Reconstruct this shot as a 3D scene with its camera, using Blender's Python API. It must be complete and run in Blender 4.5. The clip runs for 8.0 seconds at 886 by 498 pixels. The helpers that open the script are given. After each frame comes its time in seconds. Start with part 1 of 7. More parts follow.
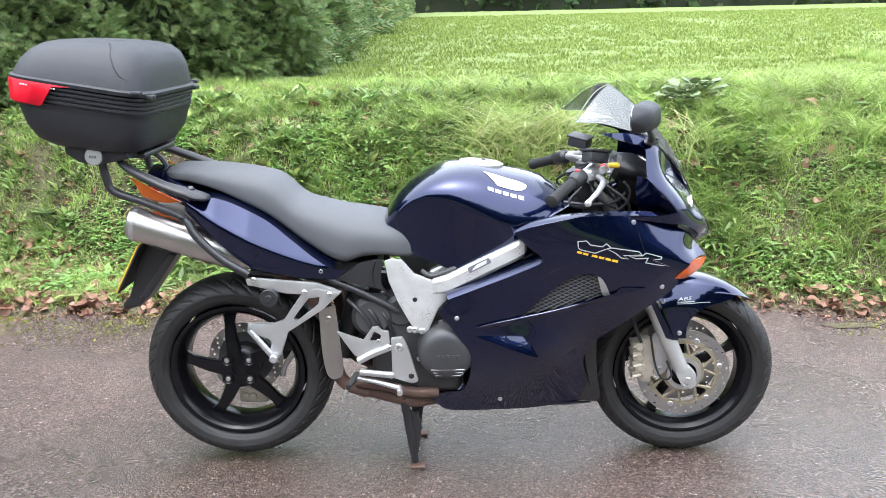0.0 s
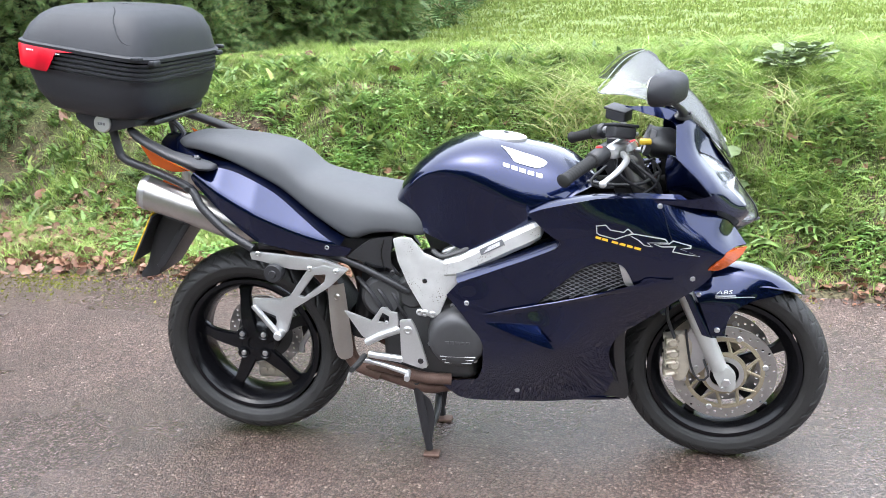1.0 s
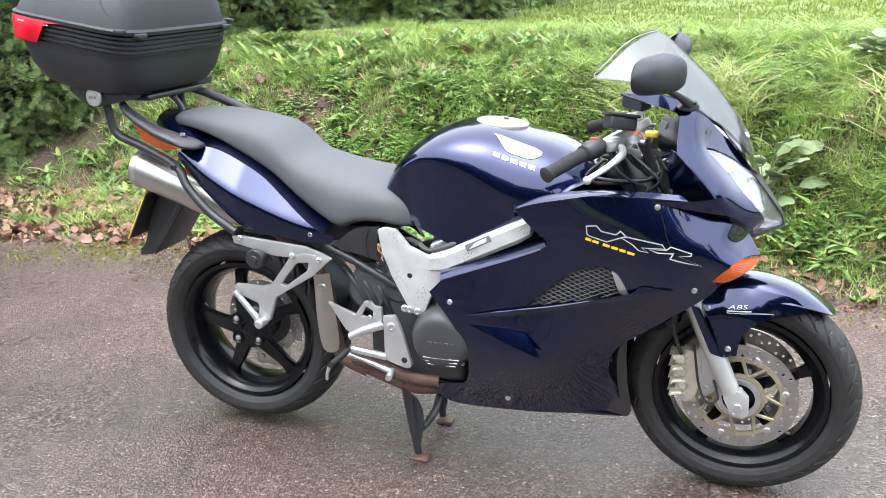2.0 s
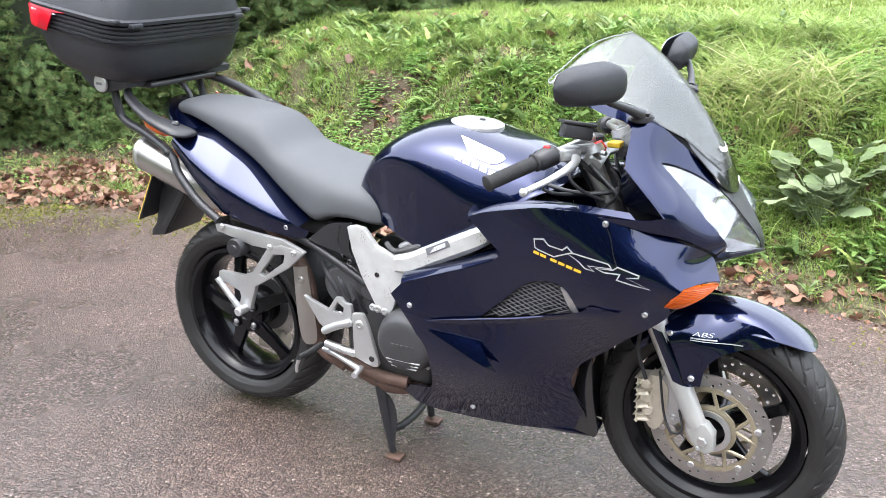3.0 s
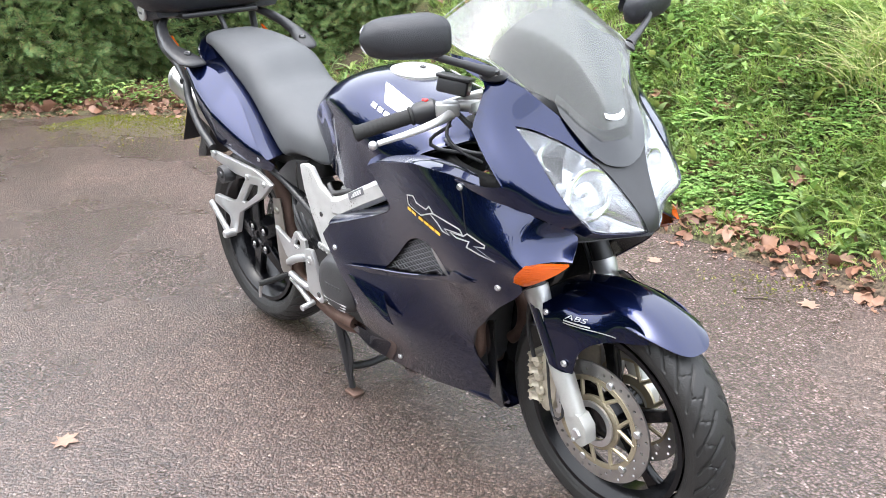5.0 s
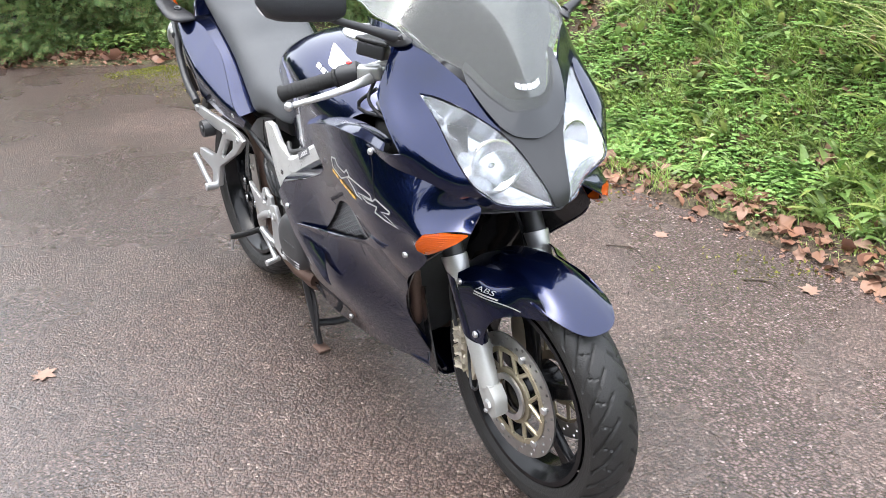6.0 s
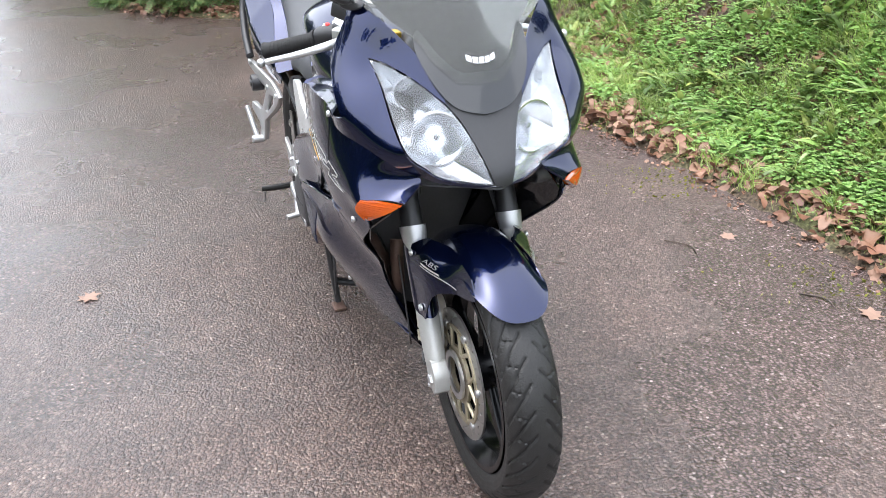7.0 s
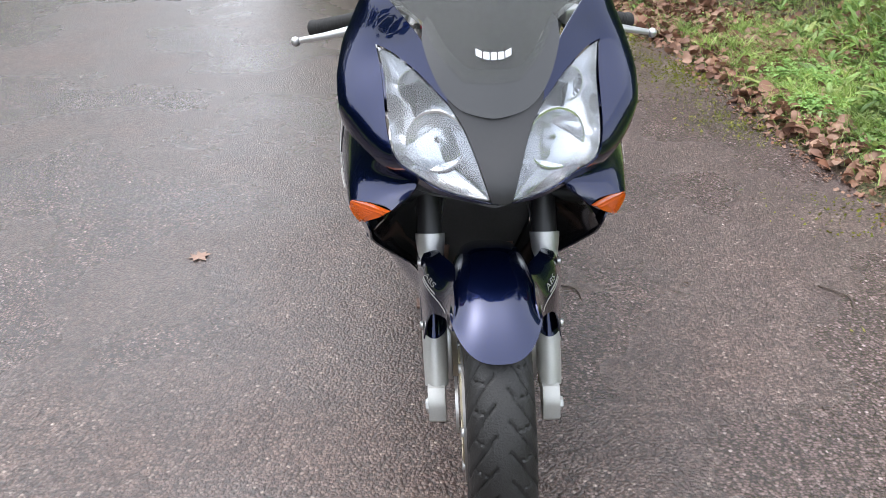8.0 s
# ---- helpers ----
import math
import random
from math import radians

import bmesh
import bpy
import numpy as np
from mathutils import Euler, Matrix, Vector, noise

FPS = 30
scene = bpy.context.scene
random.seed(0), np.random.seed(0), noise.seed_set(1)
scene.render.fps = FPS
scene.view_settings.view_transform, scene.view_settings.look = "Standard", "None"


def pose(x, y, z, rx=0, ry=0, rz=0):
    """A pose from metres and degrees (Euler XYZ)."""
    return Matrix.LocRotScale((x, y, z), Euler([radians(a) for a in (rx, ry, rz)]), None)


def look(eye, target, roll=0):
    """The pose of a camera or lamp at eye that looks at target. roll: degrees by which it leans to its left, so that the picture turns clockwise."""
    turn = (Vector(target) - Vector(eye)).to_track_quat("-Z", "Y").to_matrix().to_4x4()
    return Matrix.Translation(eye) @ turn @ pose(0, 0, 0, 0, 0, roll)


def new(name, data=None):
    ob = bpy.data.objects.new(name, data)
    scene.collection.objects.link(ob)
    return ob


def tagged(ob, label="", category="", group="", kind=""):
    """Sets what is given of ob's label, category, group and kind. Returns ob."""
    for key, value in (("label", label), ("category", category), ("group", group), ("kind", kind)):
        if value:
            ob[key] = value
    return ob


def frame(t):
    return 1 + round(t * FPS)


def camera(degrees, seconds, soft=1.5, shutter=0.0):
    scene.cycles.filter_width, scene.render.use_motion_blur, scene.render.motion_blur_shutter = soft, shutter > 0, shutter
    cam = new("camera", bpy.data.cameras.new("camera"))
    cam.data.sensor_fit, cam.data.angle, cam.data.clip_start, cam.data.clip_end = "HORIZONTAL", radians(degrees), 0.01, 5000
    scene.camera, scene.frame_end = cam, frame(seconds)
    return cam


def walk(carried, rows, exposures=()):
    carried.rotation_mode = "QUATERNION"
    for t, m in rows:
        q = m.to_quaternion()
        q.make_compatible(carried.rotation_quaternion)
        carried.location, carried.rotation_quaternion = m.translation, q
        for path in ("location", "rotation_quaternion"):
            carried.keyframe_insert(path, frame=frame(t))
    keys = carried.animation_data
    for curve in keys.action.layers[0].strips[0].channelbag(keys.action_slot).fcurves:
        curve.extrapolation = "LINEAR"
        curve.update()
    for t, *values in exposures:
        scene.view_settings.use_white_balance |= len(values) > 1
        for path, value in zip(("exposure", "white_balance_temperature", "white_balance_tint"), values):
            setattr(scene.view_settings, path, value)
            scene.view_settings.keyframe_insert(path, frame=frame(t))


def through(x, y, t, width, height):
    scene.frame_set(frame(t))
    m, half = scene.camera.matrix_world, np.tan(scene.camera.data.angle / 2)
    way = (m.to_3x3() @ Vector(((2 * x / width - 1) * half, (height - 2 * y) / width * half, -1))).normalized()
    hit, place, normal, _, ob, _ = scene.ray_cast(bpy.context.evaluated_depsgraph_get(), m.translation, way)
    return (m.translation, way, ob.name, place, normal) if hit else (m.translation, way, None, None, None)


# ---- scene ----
cam = camera(54.4, 8.0, soft=0.8)
PATH = [
    (0, (0.761, -2.741, 1.436), (0.705, -0.807, 0.931), -1.2),
    (0.5, (0.88, -2.627, 1.424), (0.723, -0.707, 0.886), -1.7),
    (1, (1.093, -2.528, 1.423), (0.738, -0.646, 0.847), -1.7),
    (1.2, (1.175, -2.484, 1.405), (0.756, -0.617, 0.823), -1.8),
    (2.3, (1.498, -2.175, 1.394), (0.798, -0.412, 0.76), -1.1),
    (2.5, (1.582, -2.116, 1.414), (0.818, -0.388, 0.76), -1.1),
    (3, (1.813, -2.008, 1.436), (0.891, -0.359, 0.78), -1.1),
    (3.5, (1.96, -1.885, 1.435), (0.901, -0.327, 0.762), -1.7),
    (4, (2.083, -1.706, 1.436), (0.918, -0.236, 0.743), -2.0),
    (4.5, (2.291, -1.55, 1.427), (1.0, -0.193, 0.725), -2.4),
    (4.7, (2.387, -1.484, 1.439), (1.041, -0.2, 0.705), -2.0),
    (5.8, (2.699, -1.153, 1.432), (1.217, -0.109, 0.587), -1.6),
    (6, (2.74, -1.076, 1.44), (1.229, -0.085, 0.582), -1.5),
    (6.5, (2.882, -0.859, 1.433), (1.276, -0.059, 0.549), -0.8),
    (7, (2.945, -0.656, 1.418), (1.274, -0.029, 0.516), -0.5),
    (7.5, (2.887, -0.412, 1.379), (1.168, 0.016, 0.451), -0.2),
    (8, (2.846, -0.151, 1.377), (1.076, -0.084, 0.448), -0.9),
]
walk(cam, [(t, look(eye, target, roll)) for t, eye, target, roll in PATH],
     [(0.0, 2.95, 5950, 10), (3.0, 3.08, 6150, 10), (4.5, 3.12, 6250, 10), (6.0, 2.82, 6250, 10), (7.0, 2.68, 6150, 10), (8.0, 2.3, 6150, 10)])

# ---- light: an overcast sky ----
SUN_TURN, SUN_UP = 200.0, 74.0
world = bpy.data.worlds.new("overcast_sky")
scene.world = world
world.use_nodes = True
wn, wl = world.node_tree.nodes, world.node_tree.links
sky = wn.new("ShaderNodeTexSky")
sky.sky_type, sky.sun_disc = "NISHITA", False
sky.sun_elevation, sky.sun_rotation = radians(SUN_UP), radians(SUN_TURN)
sky.air_density, sky.dust_density, sky.ozone_density = 1.0, 6.0, 1.0
grey = wn.new("ShaderNodeHueSaturation")
grey.inputs["Saturation"].default_value = 0.42
wl.new(sky.outputs[0], grey.inputs["Color"])
# an even veil of cloud over the clear sky
cloud = wn.new("ShaderNodeMix")
cloud.data_type = "RGBA"
cloud.inputs[0].default_value = 0.65
cloud.inputs[7].default_value = (2.35, 2.45, 2.6, 1)
wl.new(grey.outputs[0], cloud.inputs[6])
wl.new(cloud.outputs[2], wn["Background"].inputs[0])
wn["Background"].inputs[1].default_value = 0.15
sun = new("sun", bpy.data.lights.new("sun", "SUN"))
sun.data.energy, sun.data.angle, sun.data.color = 0.42, radians(150), (1.0, 0.97, 0.93)
a, e = radians(SUN_TURN), radians(SUN_UP)
sun.matrix_world = look((math.sin(a) * math.cos(e) * 30, math.cos(a) * math.cos(e) * 30, math.sin(e) * 30), (0, 0, 0))

# ---- tools ----
def mat(name, color, rough=0.5, metal=0.0, coat=0.0, spec=0.5, var=0.25, scale=8.0, bump=0.0, bscale=300.0, rvar=0.0, island=0.0, obj=0.0):
    """A node material: colour with stains at one scale and grain at another, fine relief, worn gloss."""
    m = bpy.data.materials.new(name)
    m.use_nodes = True
    n, l = m.node_tree.nodes, m.node_tree.links
    b = n["Principled BSDF"]
    b.inputs["Metallic"].default_value = metal
    b.inputs["Coat Weight"].default_value = coat
    b.inputs["Coat Roughness"].default_value = 0.03
    b.inputs["Specular IOR Level"].default_value = spec
    tc = n.new("ShaderNodeTexCoord")
    def tex(sc, det):
        t = n.new("ShaderNodeTexNoise")
        t.inputs["Scale"].default_value, t.inputs["Detail"].default_value = sc, det
        l.new(tc.outputs["Object"], t.inputs["Vector"])
        return t.outputs["Fac"]
    def calc(op, x, y, z=None):
        k = n.new("ShaderNodeMath")
        k.operation = op
        for i, v in enumerate((x, y, z)):
            if v is None: continue
            if isinstance(v, (int, float)): k.inputs[i].default_value = v
            else: l.new(v, k.inputs[i])
        return k.outputs[0]
    big, fine = tex(scale, 4), tex(scale * 14, 3)
    val = calc("ADD", calc("MULTIPLY_ADD", big, 1.4 * var, 1 - 0.7 * var), calc("MULTIPLY_ADD", fine, 0.8 * var, -0.4 * var))
    if island:
        g = n.new("ShaderNodeNewGeometry")
        val = calc("MULTIPLY", val, calc("MULTIPLY_ADD", g.outputs["Random Per Island"], 2 * island, 1 - island))
    if obj:
        g = n.new("ShaderNodeObjectInfo")
        val = calc("MULTIPLY", val, calc("MULTIPLY_ADD", g.outputs["Random"], 2 * obj, 1 - obj))
    mix = n.new("ShaderNodeVectorMath")
    mix.operation = "SCALE"
    mix.inputs[0].default_value = color[:3]
    l.new(val, mix.inputs["Scale"])
    l.new(mix.outputs[0], b.inputs["Base Color"])
    if rvar:
        l.new(calc("MULTIPLY_ADD", big, rvar, rough - rvar / 2), b.inputs["Roughness"])
    else:
        b.inputs["Roughness"].default_value = rough
    if bump:
        bp = n.new("ShaderNodeBump")
        bp.inputs["Strength"].default_value, bp.inputs["Distance"].default_value = bump, 0.002
        l.new(tex(bscale, 3), bp.inputs["Height"])
        l.new(bp.outputs[0], b.inputs["Normal"])
    return m


def tint_by_island(m, colors):
    """Lets every leaf or blade of a mesh take its own colour from a ramp."""
    n, l = m.node_tree.nodes, m.node_tree.links
    g, r = n.new("ShaderNodeNewGeometry"), n.new("ShaderNodeValToRGB")
    r.color_ramp.interpolation = "LINEAR"
    el = r.color_ramp.elements
    while len(el) < len(colors): el.new(0.5)
    for i, c in enumerate(colors):
        el[i].position, el[i].color = i / (len(colors) - 1), (*c, 1)
    l.new(g.outputs["Random Per Island"], r.inputs[0])
    old = next(k for k in n if k.bl_idname == "ShaderNodeVectorMath")
    l.new(r.outputs[0], old.inputs[0])
    return m


def finish(bm, me, sharp):
    bmesh.ops.recalc_face_normals(bm, faces=bm.faces)
    for f in bm.faces: f.smooth = True
    for ed in bm.edges:
        if len(ed.link_faces) == 2 and ed.calc_face_angle(0) > radians(sharp): ed.smooth = False
    bm.to_mesh(me)
    bm.free()


NARROWED = {"motorcycle"}  # the machine tapers slightly towards its front


def part(name, bm, material, parent, label="", sharp=38):
    me = bpy.data.meshes.new(name)
    if parent.name.split(".")[0] in NARROWED:
        NARROWED.add(name)
        for v in bm.verts:
            v.co.y *= 1 - 0.02 * min(max(v.co.x, 0.0), 1.5)
            v.co.x += 0.011 * min(max((v.co.x - 0.65) / 0.5, 0.0), 1.0)
    finish(bm, me, sharp)
    me.materials.append(material)
    ob = new(name, me)
    ob.parent = parent
    return tagged(ob, label)


def thing(name, label, category, at=(0, 0, 0), group=""):
    ob = new(name)
    ob.location = at
    return tagged(ob, label, category, group)


def mesh_np(name, v, f, material):
    """A mesh object from arrays of places and of faces with one number of corners."""
    me = bpy.data.meshes.new(name)
    v, f = np.asarray(v, np.float32), np.asarray(f, np.int32)
    me.vertices.add(len(v)); me.loops.add(f.size); me.polygons.add(len(f))
    me.vertices.foreach_set("co", v.ravel())
    me.loops.foreach_set("vertex_index", f.ravel())
    me.polygons.foreach_set("loop_start", np.arange(0, f.size, f.shape[1], dtype=np.int32))
    me.polygons.foreach_set("use_smooth", np.ones(len(f), bool))
    me.update(calc_edges=True)
    me.validate()
    me.materials.append(material)
    return new(name, me)


def tps(ctrl, lam=1e-5):
    """A smooth height over a plane through control places (u, v, height)."""
    c = np.array(ctrl, float)
    p, h, n = c[:, :2], c[:, 2], len(c)
    def k(a, b):
        d = ((a[:, None] - b[None]) ** 2).sum(-1) + 1e-12
        return 0.5 * d * np.log(d)
    m = np.zeros((n + 3, n + 3))
    m[:n, :n] = k(p, p) + lam * np.eye(n)
    m[:n, n], m[:n, n + 1:] = 1, p
    m[n:, :n] = m[:n, n:].T
    w = np.linalg.solve(m, np.append(h, [0, 0, 0]))
    def height(q):
        q = np.asarray(q, float).reshape(-1, 2)
        return k(q, p) @ w[:n] + w[n] + q @ w[n + 1:]
    return height


def spline(pts, step, closed=False):
    """A smooth line through pts, which may have any number of coordinates, in even steps."""
    p = np.array(pts, float)
    if len(p) == 2:
        n = max(1, int(np.ceil(np.linalg.norm(p[1] - p[0]) / step)))
        return [tuple(p[0] + (p[1] - p[0]) * i / n) for i in range(n + 1)]
    q = np.vstack([p[-1], p, p[:2]]) if closed else np.vstack([2 * p[0] - p[1], p, 2 * p[-1] - p[-2]])
    out = []
    for i in range(1, len(q) - 2):
        a, b, c, d = q[i - 1:i + 3]
        n = max(1, int(np.ceil(np.linalg.norm(c - b) / step)))
        for t in np.arange(n) / n:
            out.append(tuple(0.5 * (2 * b + (c - a) * t + (2 * a - 5 * b + 4 * c - d) * t * t + (3 * b - a - 3 * c + d) * t ** 3)))
    if not closed: out.append(tuple(p[-1]))
    return out


def rim_line(pts, step):
    """A closed outline. A place with a third value of 1 is a corner, the others are rounded."""
    corners = [i for i, p in enumerate(pts) if len(p) == 3]
    xy = [p[:2] for p in pts]
    if not corners: return spline(xy, step, True)
    out = []
    for a, b in zip(corners, corners[1:] + [corners[0] + len(pts)]):
        out += spline([xy[i % len(xy)] for i in range(a, b + 1)], step)[:-1]
    return out


def inside(poly, q):
    p = np.array(poly)
    x, y = q[:, 0][:, None], q[:, 1][:, None]
    a, b = p, np.roll(p, -1, 0)
    hit = ((a[:, 1] > y) != (b[:, 1] > y)) & (x < (b[:, 0] - a[:, 0]) * (y - a[:, 1]) / (b[:, 1] - a[:, 1] + 1e-12) + a[:, 0])
    return hit.sum(1) % 2 == 1


def sheet(outline, place, step=0.012, holes=(), thick=0.003, bm=None):
    """A curved panel with the outline given over a plane; place(q) turns rows (u, v) into places."""
    from mathutils.geometry import delaunay_2d_cdt
    rim = rim_line(outline, step)
    cuts = [rim_line(h, step) for h in holes]
    r = np.array(rim)
    lo, hi = r.min(0), r.max(0)
    gx, gy = np.meshgrid(np.arange(lo[0], hi[0], step), np.arange(lo[1], hi[1], step * 0.87))
    gx[1::2] += step / 2
    g = np.column_stack([gx.ravel(), gy.ravel()])
    ok = inside(rim, g)
    lines = np.vstack([r] + [np.array(c) for c in cuts])
    for c in cuts: ok &= ~inside(c, g)
    g = g[ok]
    if len(g): g = g[np.sqrt(((g[:, None] - lines[None]) ** 2).sum(-1)).min(1) > step * 0.55]
    verts = [Vector(q) for q in rim]
    edges = [(i, (i + 1) % len(rim)) for i in range(len(rim))]
    for c in cuts:
        k = len(verts)
        verts += [Vector(q) for q in c]
        edges += [(k + i, k + (i + 1) % len(c)) for i in range(len(c))]
    verts += [Vector(q) for q in g]
    v2, _, faces, *_ = delaunay_2d_cdt(verts, edges, [], 1, 1e-6)
    v2 = np.array([tuple(v) for v in v2])
    mid = np.array([v2[list(f)].mean(0) for f in faces])
    keep = inside(rim, mid)
    for c in cuts: keep &= ~inside(c, mid)
    bm = bm or bmesh.new()
    vs = [bm.verts.new(p) for p in place(v2)]
    fs = []
    for f, o in zip(faces, keep):
        if o: fs.append(bm.faces.new([vs[i] for i in f]))
    for v in vs:
        if not v.link_faces: bm.verts.remove(v)
    if thick:
        bmesh.ops.recalc_face_normals(bm, faces=fs)
        bmesh.ops.solidify(bm, geom=fs, thickness=thick)
    return bm


def plate(outline, y0, y1, bevel=0.004, holes=(), step=0.02, bm=None):
    """A flat plate cut to an outline in x and z, from y0 to y1, with rounded edges."""
    bm = bm or bmesh.new()
    t = bmesh.new()
    sheet(outline, lambda q: np.column_stack([q[:, 0], np.full(len(q), y0), q[:, 1]]), step, holes, 0, t)
    ex = bmesh.ops.extrude_face_region(t, geom=t.faces[:])
    for v in ex["geom"]:
        if isinstance(v, bmesh.types.BMVert): v.co.y = y1
    bmesh.ops.recalc_face_normals(t, faces=t.faces)
    if bevel:
        sharp = [ed for ed in t.edges if len(ed.link_faces) == 2 and ed.calc_face_angle(0) > 1.2]
        bmesh.ops.bevel(t, geom=sharp, offset=bevel, segments=2, affect="EDGES", profile=0.6, clamp_overlap=True)
    return join(bm, t)


def join(bm, t):
    me = bpy.data.meshes.new("tmp")
    t.to_mesh(me)
    t.free()
    bm.from_mesh(me)
    bpy.data.meshes.remove(me)
    return bm


def loft(rings, caps=True, bm=None, closed=True):
    bm = bm or bmesh.new()
    vs = [[bm.verts.new(p) for p in r] for r in rings]
    n = len(vs[0])
    for a, b in zip(vs, vs[1:]):
        for i in range(n if closed else n - 1):
            j = (i + 1) % n
            bm.faces.new((a[i], a[j], b[j], b[i]))
    if caps:
        bm.faces.new(vs[0]); bm.faces.new(vs[-1])
    return bm


def tube(pts, radius, segs=10, step=0.02, bm=None, flat=1.0, smooth=True):
    """A round bar along pts; radius: one number or one for each of pts."""
    r = np.full(len(pts), radius) if isinstance(radius, (int, float)) else np.array(radius)
    line = np.array([(*p, q) for p, q in zip(pts, r)])
    if smooth and len(pts) > 2: line = np.array(spline(line, step))
    rings, up = [], None
    for i in range(len(line)):
        t = line[min(i + 1, len(line) - 1), :3] - line[max(i - 1, 0), :3]
        t = Vector(t).normalized()
        if up is None: up = t.orthogonal().normalized() if abs(t.y) > 0.9 else Vector((0, 1, 0)).cross(t).normalized()
        up = (up - t * up.dot(t)).normalized()
        s = t.cross(up)
        c, q = Vector(line[i, :3]), line[i, 3]
        rings.append([c + (up * math.cos(k) * q + s * math.sin(k) * q * flat) for k in np.arange(segs) * 2 * math.pi / segs])
    return loft(rings, True, bm)


def lathe(profile, center, segs=48, bm=None, bend=None, ring=True):
    """Turns a closed profile of (radius, y) about an axis along y."""
    cx, cy, cz = center
    rows = []
    for k in range(segs):
        a = 2 * math.pi * k / segs
        rows.append([(cx + r * math.cos(a), cy + y, cz + r * math.sin(a)) for r, y in profile])
    bm = bm or bmesh.new()
    vs = [[bm.verts.new(p) for p in r] for r in rows]
    n = len(profile)
    for k in range(segs):
        a, b = vs[k], vs[(k + 1) % segs]
        for i in range(n if ring else n - 1):
            j = (i + 1) % n
            bm.faces.new((a[i], a[j], b[j], b[i]))
    bmesh.ops.remove_doubles(bm, verts=bm.verts, dist=1e-6)
    return bm


def box(lo, hi, bevel=0.004, bm=None, m=None):
    t = bmesh.new()
    bmesh.ops.create_cube(t, size=1)
    lo, hi = Vector(lo), Vector(hi)
    for v in t.verts: v.co = Vector(((lo[i] + hi[i]) / 2 + v.co[i] * (hi[i] - lo[i])) for i in range(3))
    if bevel: bmesh.ops.bevel(t, geom=t.edges, offset=bevel, segments=3, affect="EDGES", profile=0.5)
    if m: t.transform(m)
    return join(bm or bmesh.new(), t)


def disc_y(c, r, y0, y1, segs=24, bevel=0.002, bm=None):
    b = min(bevel, r * 0.4)
    lo, hi = min(y0, y1), max(y0, y1)
    return lathe([(0, lo), (r - b, lo), (r, lo + b), (r, hi - b), (r - b, hi), (0, hi)], (c[0], 0, c[1]), segs, bm, ring=False)


def bolt(c, y, s, parent, r=0.008, material=None):
    """A button-head screw with a socket, on a face towards the side s."""
    bm = lathe([(0, s * (y - 0.002)), (r, s * (y - 0.002)), (r, s * (y + 0.002)), (r * 0.75, s * (y + 0.0045)), (r * 0.45, s * (y + 0.005)), (r * 0.4, s * (y + 0.002)), (0, s * (y + 0.002))], (c[0], 0, c[1]), 14, ring=False)
    return part("bolt", bm, material or M_BOLT, parent)


def lettering(text, size):
    """A flat bmesh of plain lettering, starting at the origin in the xy plane."""
    cu = bpy.data.curves.new("lettering", "FONT")
    cu.body, cu.size, cu.resolution_u = text, size, 3
    ob = bpy.data.objects.new("lettering", cu)
    bpy.context.collection.objects.link(ob)
    me = bpy.data.meshes.new_from_object(ob.evaluated_get(bpy.context.evaluated_depsgraph_get()))
    bm = bmesh.new()
    bm.from_mesh(me)
    bpy.data.objects.remove(ob)
    bpy.data.meshes.remove(me)
    bpy.data.curves.remove(cu)
    bmesh.ops.triangulate(bm, faces=bm.faces[:])
    return bm


def smooth_fn(xs, ys):
    """A smooth curve through the places xs, ys."""
    xs, ys = np.array(xs, float), np.array(ys, float)
    d = np.gradient(ys, xs)
    def f(x):
        x = np.clip(np.asarray(x, float), xs[0], xs[-1])
        i = np.clip(np.searchsorted(xs, x) - 1, 0, len(xs) - 2)
        h = xs[i + 1] - xs[i]
        t = (x - xs[i]) / h
        return (2 * t**3 - 3 * t**2 + 1) * ys[i] + (t**3 - 2 * t**2 + t) * h * d[i] + (-2 * t**3 + 3 * t**2) * ys[i + 1] + (t**3 - t**2) * h * d[i + 1]
    return f

